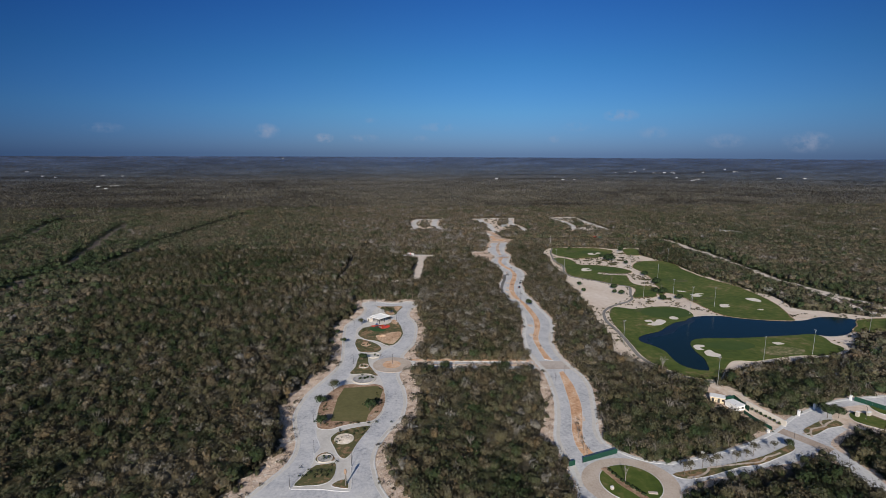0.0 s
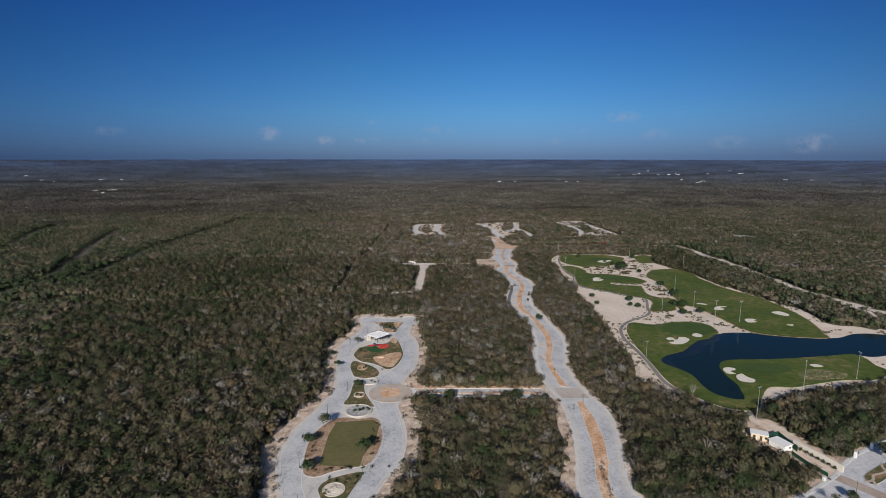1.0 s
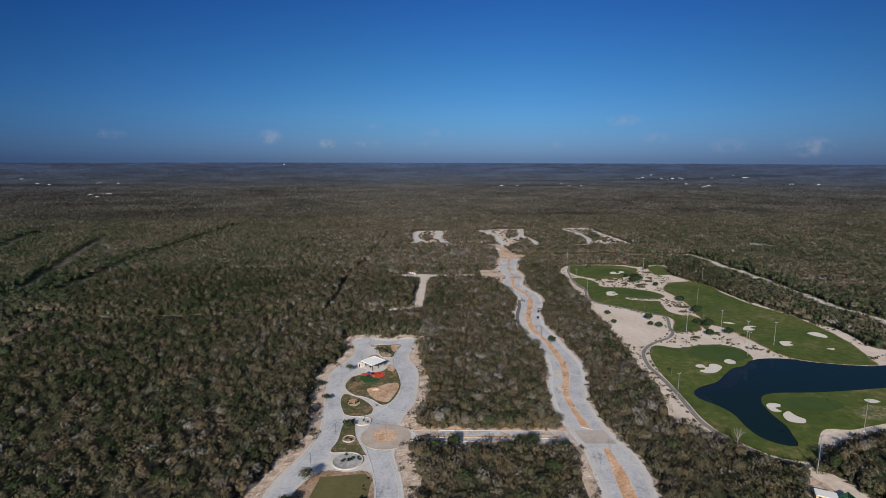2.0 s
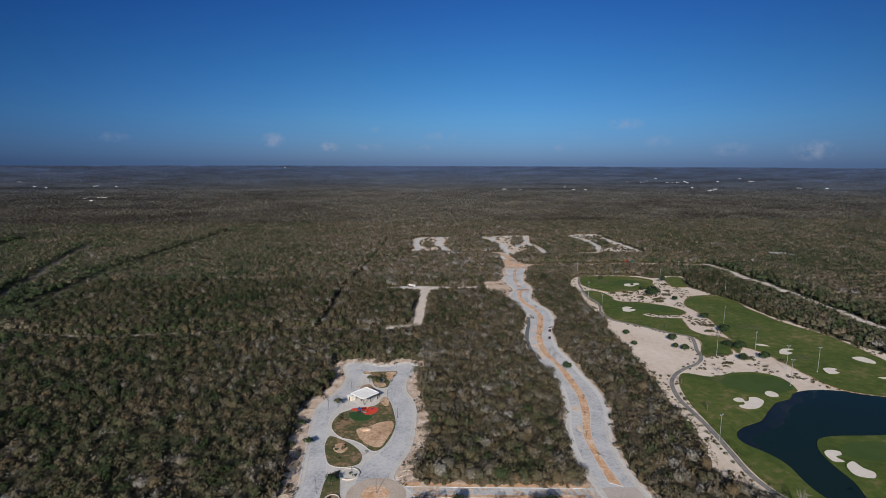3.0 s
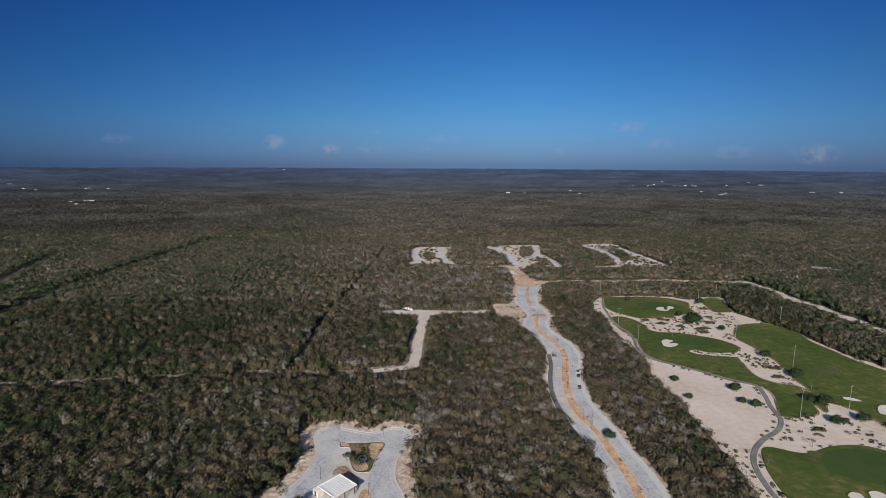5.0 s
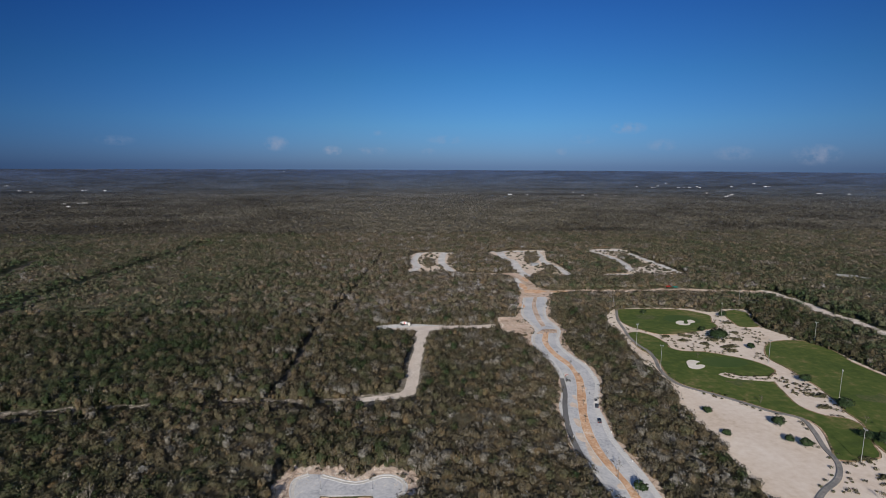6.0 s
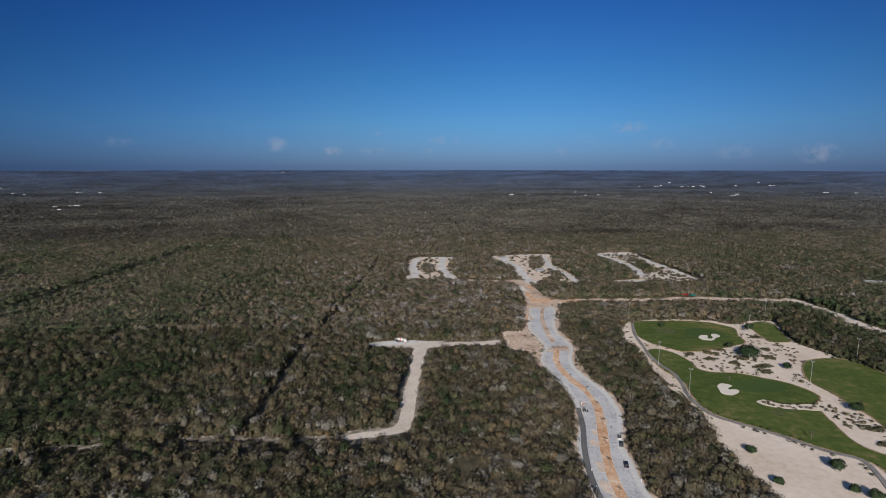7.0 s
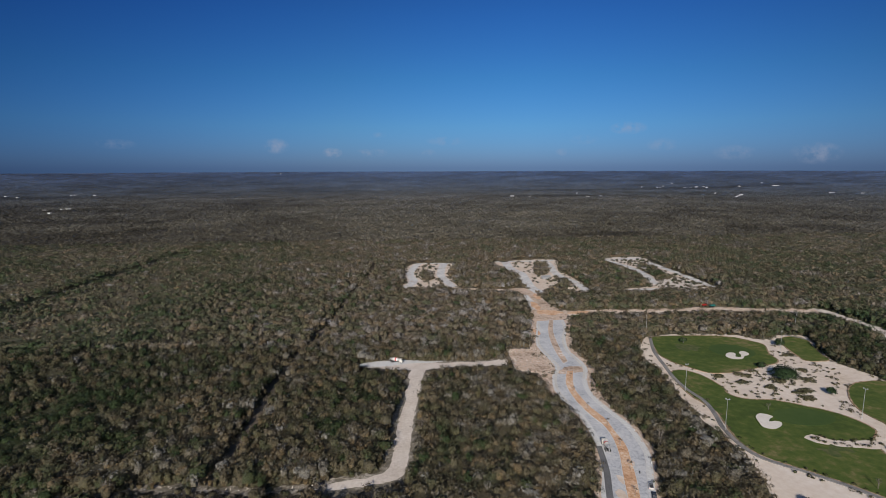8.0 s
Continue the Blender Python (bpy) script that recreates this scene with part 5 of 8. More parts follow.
def kind_of_wood(p):
    """The mix of trees over the plan: low is evergreen and olive, high is leafless brown and grey."""
    x, y = p[:, 0], p[:, 1]
    tone = 0.47 + 0.10 * sway(x, y, 55, 1) + 0.07 * sway(x, y, 17, 2) + 0.06 * sway(x, y, 210, 3)
    # greener round the entrance and out to the west, browner between the streets
    tone -= 0.26 * np.clip((x - 70) / 40, 0, 1) * np.clip((270 - y) / 50, 0, 1)
    aside = x * np.minimum(1, 900 / np.maximum(y, 1))
    # the western drop also paints lens vignetting into the leaf tone
    tone -= (0.20 * np.clip((-30 - aside) / 120, 0, 1) + 0.12 * np.clip((-180 - aside) / 300, 0, 1)) * np.clip((1150 - y) / 600, 0.6, 1)
    tone -= 0.12 * np.clip((aside - 180) / 300, 0, 1)
    tone += 0.09 * np.clip((x + 10) / 30, 0, 1) * np.clip((190 - x) / 70, 0, 1) * np.clip((y - 150) / 60, 0, 1) * np.clip((1000 - y) / 200, 0, 1)
    # evergreens between the golf course and the gravel road
    tone -= 0.20 * np.clip((x - 285) / 30, 0, 1) * np.clip((430 - x) / 40, 0, 1) * np.clip((760 - y) / 60, 0, 1) * np.clip((y - 330) / 40, 0, 1)
    # evergreens line the old survey cuts in the west, and the low ground by the gravel track
    # on the first cut this darker leaf tone stands in for shade
    for line, wide in TRACKS[:3]:
        tone -= 0.28 * np.clip(1.3 - distance(p, line, 30) / 22, 0, 1)
    tone -= 0.20 * np.clip(1.2 - np.hypot((x - 4) / 26, (y - 548) / 58), 0, 1)
    # gardens and orchards of the far villages, and damp hollows in the west
    for cx, cy, a, b in ((700, 2440, 330, 90), (1450, 3000, 900, 90), (-1500, 2560, 330, 120), (-960, 1850, 120, 60), (-420, 1330, 60, 40), (-640, 1500, 120, 30), (420, 1180, 110, 40)):
        tone -= 0.30 * np.clip(1.3 - np.hypot((x - cx) / a, (y - cy) / b), 0, 1)
    return tone


def among_of(p):
    """The share of pale leafless crowns in the far woods, from the mix of trees."""
    x, y = p[:, 0], p[:, 1]
    mixed = kind_of_wood(p) - 0.45 + 0.11 * sway(x, y, 150, 8) + 0.08 * sway(x, y, 45, 9) + 0.06 * sway(x, y, 20, 4)
    return np.clip(1.0 + 1.7 * mixed, 0.45, 1.4)


def grow(p, low, high, wide, vary=0.13):
    h = rng.uniform(low, high, len(p)) * rng.choice([1.0, 1.0, 1.05, 1.28, 0.78], len(p))
    r = wide * rng.choice([0.62, 0.8, 0.95, 1.1, 1.35], len(p)) * rng.uniform(0.9, 1.1, len(p))
    tone = kind_of_wood(p) + rng.normal(0, 1.7 * vary, len(p))
    # single pale leafless trees and dark evergreens stand out
    odd = rng.uniform(0, 1, len(p))
    tone = np.where(odd < 0.08, tone + 0.26, np.where(odd > 0.93, tone - 0.24, tone))
    return h, r, np.clip(tone, 0.0, 1.0)


def understorey(x0, x1, y0, y1, gap, zone, high, material, shift=0.0):
    """The closed tangle of twigs under the crowns: a lumpy sheet that falls away at the openings."""
    xx, yy = lattice(x0, x1, y0, y1, gap)
    xx = xx + rng.uniform(-0.3, 0.3, xx.shape) * gap
    yy = yy + rng.uniform(-0.3, 0.3, yy.shape) * gap
    p = np.stack([xx.ravel(), yy.ravel()], 1)
    live = zone(p) & (p[:, 0] > x0) & (p[:, 0] < x1) & (p[:, 1] > y0) & (p[:, 1] < y1)
    bare = np.ones(len(p), bool)
    q = p[live]
    bare[live] = open_ground(q)
    low = np.zeros(len(p), bool)
    low[live] = fringe(q)
    bare, low, live = (v.reshape(xx.shape) for v in (bare, low, live))
    bare |= low
    rim = bare.copy()
    rim[1:] |= bare[:-1]
    rim[:-1] |= bare[1:]
    rim[:, 1:] |= bare[:, :-1]
    rim[:, :-1] |= bare[:, 1:]
    # the tangle stands lower where the flight passes close
    near = (np.abs(xx - 135) < 285) & (yy < 900)
    z = np.where(near & (gap > 3), high - 0.7, high) + 0.6 * sway(xx, yy, 13, 5) + 0.5 * sway(xx, yy, 5.5, 6) + rng.uniform(-0.25, 0.25, xx.shape)
    second = rim.copy()
    second[1:] |= rim[:-1]
    second[:-1] |= rim[1:]
    second[:, 1:] |= rim[:, :-1]
    second[:, :-1] |= rim[:, 1:]
    z = np.where(rim & live, 0.3, np.where(second & live, 0.55 * z, z))
    # low shrubs hide the foot of the woods along every opening
    outer, inner = rim & live & ~bare, second & live & ~bare
    if gap > 3:
        outer, inner = outer & near, inner & near
    foot = np.concatenate([np.stack([xx, yy], -1)[outer], np.stack([xx, yy], -1)[inner]] + ([] if gap < 3 else [np.stack([xx, yy], -1)[outer]]))
    foot = foot + rng.normal(0, 0.9 if gap < 3 else 1.7, foot.shape)
    n = len(foot)
    c, mass, t = clumps(foot[:, 0], foot[:, 1], np.zeros(n), rng.uniform(1.6, 5.0, n), rng.uniform(1.0, 2.0, n), kind_of_wood(foot) + rng.normal(0, 0.15, n), 16, np.full(n, 0.52), 0.5, 0.2, core=4, lift=0.5, deep=0.8)
    triangles("undergrowth", c, M_WOODS, t, "dry shrubs and saplings along the edge of the woods", "undergrowth", mass=mass)
    co = np.stack([xx, yy, z], -1)
    shade = kind_of_wood(p).reshape(xx.shape) + rng.normal(shift, 0.05, xx.shape)
    cell = live[:-1, :-1] & live[1:, 1:] & live[1:, :-1] & live[:-1, 1:] & ~(bare[:-1, :-1] & bare[1:, 1:]) & ~(bare[1:, :-1] & bare[:-1, 1:])
    a, b, c, d = co[:-1, :-1][cell], co[1:, :-1][cell], co[1:, 1:][cell], co[:-1, 1:][cell]
    tri = np.concatenate([np.stack([a, b, c], 1), np.stack([a, c, d], 1)])
    lean = np.cross(tri[:, 1] - tri[:, 0], tri[:, 2] - tri[:, 0])
    lean /= np.linalg.norm(lean, axis=1)[:, None]
    lean = lean + (0, 0, 0.3) + rng.normal(0, 0.10, lean.shape)
    lean /= np.linalg.norm(lean, axis=1)[:, None]
    triangles("understorey", tri, material, np.tile(shade[:-1, :-1][cell], 2), "closed tangle of dry twigs and leaves under the crowns", "woodland", mass=lean)


def grove_height(p, h):
    """Lower growth in the groves left standing between the far streets."""
    for outline in GROVES:
        h = np.where(inside(p, np.array(outline)), 0.62 * h, h)
    return h


places = scatter(-330, 420, 130, 640, 4.0, near_zone)
places = places[~open_ground(places)]
low = fringe(places)
scrub = places[low]
places = places[~low]
# the trees nearest the new streets stand as trees of their own
edge = np.min([distance(places, line, 26) for line in (west, east, bw, be, en)], axis=0)
order = np.argsort(edge)
EDGE_TREES, places = places[order[:290]], places[order[290:]]
h, r, tone = grow(places, 4.7, 7.5, 3.35)
# -0.06 darkens the tangle's leaf tone, as shade in gaps between crowns
understorey(-330, 420, 130, 640, 2.4, near_zone, 4.1, M_WOODS, -0.06)
leafy = tone < 0.60
for some, count, size, bare, slim in ((leafy, 60, 0.60, 0.34, 0.26), (~leafy, 60, 0.60, 0.58, 0.18)):
    q = places[some]
    c, mass, t = clumps(q[:, 0], q[:, 1], 0.3 * h[some], h[some], r[some], tone[some], count, np.full(len(q), size), bare, slim, core=6, dense=1.0 if some is leafy else 0.9, lift=0.55, below=0.05, deep=0.82)
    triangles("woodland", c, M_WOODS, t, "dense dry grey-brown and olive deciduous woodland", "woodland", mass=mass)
short = np.where(distance(scrub, WEST_TRACK - (0, 7), 14) < 9, 0.42, 1.0)
c, mass, t = clumps(scrub[:, 0], scrub[:, 1], np.full(len(scrub), 0.0), short * rng.uniform(1.6, 3.8, len(scrub)), rng.uniform(1.6, 3.0, len(scrub)), kind_of_wood(scrub) + rng.normal(0.04, 0.14, len(scrub)), 80, np.full(len(scrub), 0.42), 0.5, 0.2, core=5, lift=0.5)
triangles("scrub", c, M_WOODS, t, "low scrub beside the clearings", "scrub", mass=mass)

# undergrowth at the feet of the outermost trees
under = np.concatenate([EDGE_TREES + rng.normal(0, 1.6, EDGE_TREES.shape) for _ in range(3)])
under = under[~open_ground(under)]
c, mass, t = clumps(under[:, 0], under[:, 1], np.zeros(len(under)), rng.uniform(1.2, 3.0, len(under)), rng.uniform(1.2, 2.2, len(under)), rng.uniform(0.2, 0.75, len(under)), 34, np.full(len(under), 0.48), 0.3, core=4)
triangles("undergrowth", c, M_WOODS, t, "low dry undergrowth along the edge of the woods", "undergrowth", mass=mass)

# regrowth along the overgrown track
side = along(WEST_TRACK)
pick = rng.integers(0, len(WEST_TRACK), 460)
away = rng.choice([-1, 1], 460) * rng.uniform(2.6, 11, 460)
q = WEST_TRACK[pick] + side[pick] * away[:, None] + rng.uniform(-1, 1, (460, 2))
tall = np.where(away > 0, rng.uniform(1.5, 4.0, 460), rng.uniform(0.5, 1.4, 460))
c, mass, t = clumps(q[:, 0], q[:, 1], np.zeros(460), tall, rng.uniform(1.2, 2.4, 460), rng.uniform(0.2, 0.9, 460), 60, np.full(460, 0.42), 0.5, 0.14)
triangles("scrub", c, M_WOODS, t, "bare twiggy scrub along the overgrown track", "scrub", mass=mass)

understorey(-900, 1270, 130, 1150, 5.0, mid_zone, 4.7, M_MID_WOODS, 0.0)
places = scatter(-900, 1270, 130, 1150, 5.2, mid_zone)
places = places[~open_ground(places)]
low = fringe(places)
scrub = places[low]
places = places[~low]
h, r, tone = grow(places, 5.7, 7.1, 4.2, 0.10)
h = grove_height(places, h)
hither = places[:, 1] < 660
middle = ~hither & (places[:, 1] < 900) & (places[:, 0] > -150) & (places[:, 0] < 420)
for some, count, size in ((hither, 26, 0.95), (middle, 26, 0.95), (~hither & ~middle, 11, 1.15)):
    q = places[some]
    c, mass, t = clumps(q[:, 0], q[:, 1], 0.35 * h[some], h[some], (1.0 if size < 1 else 1.1) * r[some], tone[some], count, np.full(len(q), size), 0.3, lift=0.65, core=5, skirt=size < 1, below=0.1, deep=0.84)
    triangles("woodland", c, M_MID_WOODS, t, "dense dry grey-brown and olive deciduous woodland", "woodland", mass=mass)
c, mass, t = clumps(scrub[:, 0], scrub[:, 1], np.full(len(scrub), 0.0), rng.uniform(1.4, 3.4, len(scrub)), rng.uniform(2.2, 3.6, len(scrub)), kind_of_wood(scrub) + rng.normal(0.04, 0.12, len(scrub)), 30, np.full(len(scrub), 0.8), 0.4, 0.2, core=4, lift=0.6)
triangles("scrub", c, M_MID_WOODS, t, "low scrub beside the clearings", "scrub", mass=mass)

def haze_share(r):
    """How much distance haze goes into the leaf colour, from brown to blue-grey."""
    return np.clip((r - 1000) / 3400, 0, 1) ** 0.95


places = scatter(-2000, 2850, 1150, 2750, 8.8, far_zone)
h, r, tone = grow(places, 5.9, 7.2, 7.0)
among = among_of(places) * (1 + 0.8 * (tone - kind_of_wood(places)))
tone = haze_share(np.hypot(*(places - HUB).T))
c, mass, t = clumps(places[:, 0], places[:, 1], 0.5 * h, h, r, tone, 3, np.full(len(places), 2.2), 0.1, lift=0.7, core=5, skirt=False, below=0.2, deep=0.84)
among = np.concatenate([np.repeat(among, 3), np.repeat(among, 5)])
triangles("woodland", c, M_HAZED_WOODS, t, "distant dry woodland canopy", "woodland", mass=mass, among=among)

# the woods go on behind and beside the start of the flight
places = scatter(-420, 520, -170, 330, 8.0, lambda p: (p[:, 1] < 130) | ~near_zone(p) & ~mid_zone(p))
places = places[~open_ground(places)]
h, r, tone = grow(places, 5.2, 7.4, 6.0)
c, mass, t = clumps(places[:, 0], places[:, 1], 0.3 * h, h, r, tone, 12, np.full(len(places), 1.6), 0.2, core=5, skirt=False)
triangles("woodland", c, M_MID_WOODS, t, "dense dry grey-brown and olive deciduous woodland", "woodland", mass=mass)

# the far canopy: a lumpy sheet of crowns out to the skyline
def canopy(name, r0, r1, a0, a1, dr, da, material, lumps):
    radii = [r0]
    while radii[-1] < r1:
        radii.append(radii[-1] * (1 + dr))
    radii = np.array(radii)
    turns = np.arange(a0, a1, da)
    rr, aa = np.meshgrid(radii, turns, indexing="ij")
    rr = rr * (1 + dr * rng.uniform(-0.35, 0.35, rr.shape))
    aa = aa + da * rng.uniform(-0.35, 0.35, rr.shape)
    z = lie(np.minimum(rr, RIM)) + rng.uniform(*lumps, rr.shape)
    co = np.stack([HUB[0] + rr * np.sin(aa), HUB[1] + rr * np.cos(aa), z], -1)
    q = lambda i, j: co[i : len(radii) - 1 + i, j : len(turns) - 1 + j].reshape(-1, 3)
    tri = np.concatenate([np.stack([q(0, 0), q(0, 1), q(1, 1)], 1), np.stack([q(0, 0), q(1, 1), q(1, 0)], 1)])
    tri = tri[:, ::-1]
    lean = np.cross(tri[:, 1] - tri[:, 0], tri[:, 2] - tri[:, 0])
    lean *= np.sign(lean[:, 2:])
    lean = lean / np.linalg.norm(lean, axis=1)[:, None] + (0, 0, 0.25)
    lean /= np.linalg.norm(lean, axis=1)[:, None]
    hazed = haze_share(np.hypot(*(tri[:, 0, :2] - HUB).T)) + rng.normal(0, 0.04, len(tri))
    triangles(name, tri, material, hazed, "distant dry woodland canopy to the horizon", "woodland", mass=lean, among=among_of(tri[:, 0, :2]) * rng.uniform(0.9, 1.1, len(tri)))


canopy("far_woodland", 1010, 2900, radians(-52), radians(62), 0.0044, 0.0033, M_HAZED_WOODS, (4.4, 6.4))
canopy("far_woodland", 2890, 3700, radians(-52), radians(62), 0.0046, 0.0030, M_HAZED_WOODS, (3.4, 7.4))
canopy("far_woodland", 3685, 4560, radians(-52), radians(62), 0.0052, 0.0034, M_HAZED_WOODS, (4.0, 7.0))

# ---- the park island: lawns, beds and play surfaces ----
def park_lawn(outline, material, what):
    """A lawn of the park island with its concrete edging."""
    line = curve_line(outline, 2.0, closed=True)
    tagged(slab("lawn", line, 0.31, 0.2, material), what, "lawn")
    kerb("lawn_edging", line, M_KERB, width=0.25, top=0.35, closed=True)


park_lawn([
    (-35.4, 175.6), (-32.9, 181.4), (-29.4, 187.8), (-24.9, 188.4), (-22.1, 189.1), (-21.4, 181.5), (-22.8, 177.3), (-26, 175.3), (-31.1, 175.2),
], M_PARK_TURF, "patchy park lawn with shrubs")
park_lawn([
    (-30.1, 192.1), (-28.6, 195.8), (-25.9, 196.6), (-23.2, 194.2), (-22.4, 190.4), (-28.7, 189.7),
], M_PARK_TURF, "small park lawn round a tree well")
park_lawn([
    (-22.1, 174.6), (-19.8, 177.3), (-17.3, 177.9), (-15.9, 174.5), (-16, 172.4), (-19.4, 173),
], M_PARK_TURF, "small park lawn under a palm")
park_lawn([
    (-25.8, 207.3), (-23.5, 211.6), (-18.6, 214.2), (-9.6, 215.8), (-12.1, 208), (-14.7, 200.7), (-16.7, 193.9), (-18.8, 191.1), (-20.8, 192.9),
    (-23.5, 199.7),
], M_PARK_TURF, "drop-shaped park lawn round a stone basin")
park_lawn([
    (-32.1, 216.2), (-33.8, 226.7), (-33.8, 239.6), (-30.7, 251), (-24.3, 259.3), (-19.4, 259.7), (-14.4, 257.8), (-8.9, 258.8), (-5.2, 256.4),
    (-3.3, 245.8), (-3.5, 235.6), (-5.9, 225.2), (-8.7, 220.4), (-14.7, 218.8), (-20.9, 217.3), (-27.8, 214.2),
], M_MULCH, "brown mulch and grass border of the playing field")
park_lawn([
    (-22.2, 272.8), (-20.2, 281.8), (-18.4, 297.6), (-14.3, 301.1), (-13.2, 291.6), (-12.3, 284.5), (-9.4, 275.1), (-7.3, 268.6), (-13.8, 272),
], M_PARK_TURF, "park lawn with a round planter")
park_lawn([
    (-22.6, 321.4), (-21.2, 328.3), (-17.6, 326.2), (-9.8, 318.9), (-5.9, 310.2), (-7.3, 304.3), (-13.7, 302.9), (-18.7, 305), (-21.4, 312.8),
], M_PARK_TURF, "small patchy park lawn")
park_lawn([
    (-21.7, 339.5), (-19, 349.2), (-15.5, 351.9), (-7.8, 354.7), (-2.1, 356.8), (1.3, 362.4), (4.3, 362.2), (6.4, 354.2), (7.5, 345.7), (8, 335.5),
    (5.7, 324.1), (1.5, 315), (-1.5, 313.5), (-6.8, 320), (-10.6, 323.4), (-16, 326.1), (-20.7, 333.3),
], M_PARK_TURF, "park lawn round the playground")
park_lawn([(-10.5, 401.2), (-6.6, 400.6), (1, 400.2), (9.2, 399.4), (8.0, 393.1), (5.6, 387), (3.4, 377.5), (-1.8, 377.8), (-4.6, 384.1), (-5.4, 394.4), (-6.2, 396.6), (-10.0, 397.2)], M_PARK_TURF, "park lawn with trees and bare soil")
FIELD_GRASS = np.array([
    (-27.3, 221.7), (-11.6, 219.4), (-10.6, 226.8), (-6.1, 238.3), (-4.5, 250.7), (-7, 256), (-15.5, 255.7), (-24, 255.3), (-26.3, 243.9),
])
tagged(slab("playing_field", FIELD_GRASS, 0.335, 0.1, M_FIELD), "mown olive-brown playing field", "lawn")
tagged(slab("bare_soil", curve_line([(-9.6, 333.6), (-4.7, 335.0), (0.2, 338.6), (6.3, 339.4), (6.9, 333.7), (4.1, 323.8), (1.0, 316.6), (-3.0, 318.2), (-7.3, 323.6)], 2.0, closed=True), 0.34, 0.1, M_SOIL), "bare orange-brown soil patch in the lawn", "soil")
mound = empty("soil_mound", -5.6, 332.4, 0.3)
bm = bmesh.new()
made = bmesh.ops.create_icosphere(bm, subdivisions=3, radius=1.0)["verts"]
for v in made:
    v.co = Vector((2.6 * v.co.x, 1.7 * v.co.y, max(v.co.z, -0.05) * 0.9)) * float(1 + 0.12 * noise.noise(v.co * 2.2))
part("heap", bm, M_SOIL, mound)
tagged(mound, "low heap of tan soil on the bare patch", "soil heap")
tagged(slab("play_surface", curve_line([(-14.2, 353.4), (-11.1, 354.6), (-5.0, 354.8), (-0.6, 353.0), (-1.0, 349.6), (-3.3, 347.4), (-6.4, 347.0), (-8.4, 350.0), (-12.8, 352.0)], 1.5, closed=True), 0.36, 0.1, M_RED), "bright red rubber play surface", "play surface")
tagged(slab("play_surface", curve_line([(-14.6, 348.4), (-12.6, 350.4), (-8.8, 349.2), (-6.2, 346.6), (-3.2, 345.4), (-4.9, 341.6), (-9.2, 341.0), (-12.6, 343.0)], 1.5, closed=True), 0.352, 0.1, M_PLAY_GREEN), "green rubber play surface", "play surface")
for outline in ([(3.2, 399.0), (8.6, 398.6), (6.6, 391.5), (4.6, 386), (2.6, 391), (2.2, 396)], [(-9.8, 400.4), (-6.6, 399.8), (-6.4, 398), (-9.4, 398)], [(-4, 385), (-1, 388), (2, 384), (2.6, 379), (-1.4, 378.8)],
                [(-18.9, 318.2), (-17.0, 321.8), (-13.8, 320.6), (-12.7, 316.2), (-14.7, 313.5), (-17.3, 314.6)], [(2.2, 366), (4.8, 362), (3.6, 355), (1.0, 358), (0.2, 363)]):
    tagged(slab("bare_soil", curve_line(outline, 1.5, closed=True) + rng.normal(0, 0.08, (len(curve_line(outline, 1.5, closed=True)), 2)), 0.333, 0.1, M_SOIL), "bare brown soil patch in the park lawn", "soil")
tagged(slab("soil_bed", curve_line([(-10.8, 376.4), (-10.3, 380.6), (-6.4, 382.6), (-3.4, 377.6), (-0.8, 373.5), (-0.2, 366), (-2.5, 370), (-5.1, 374.0), (-7.9, 377.2)], 1.5, closed=True), 0.30, 0.1, M_MULCH), "brown soil bed behind the pavilion", "soil")
tagged(slab("plaza", ring(0.5, 283.5, 11.0, 11.0), 0.29, 0.2, M_TAN_PATH), "tan round plaza where the streets meet", "plaza")
tagged(slab("plaza_centre", ring(0.3, 284.0, 5.2, 5.6), 0.31, 0.1, M_DIRT), "orange dirt disc in the plaza", "plaza")
tagged(slab("plaza_pad", curve_line([(-10.6, 396), (-5.6, 395.5), (-5.8, 389), (-11.5, 381), (-14, 376)], 2, closed=True), 0.27, 0.1, M_PAVING), "pale concrete forecourt by the pavilion", "pavement")

# inner edge of the outer footway round the loop
for line, shift in ((west, -1.7), (east, -1.7)):
    kerb("footway_edge", line + along(line) * shift, M_KERB, width=0.22, top=0.19)
    tagged(slab("footway", strip(line, 1.4, shift / 2 - 0.02), 0.165, 0.1, M_PAVING), "pale concrete footway round the loop street", "footway")


# ---- trees ----
def crown_mesh(name, x, y, base, top, radius, tone, count, size, bare, slim, material, parent):
    c, mass, t = clumps(np.array(x, float), np.array(y, float), np.array(base, float), np.array(top, float), np.array(radius, float), np.array(tone, float), count, np.full(len(x), size), bare, slim)
    ob = triangles(name, c, material, t, kind="", mass=mass)
    ob.parent = parent
    return ob


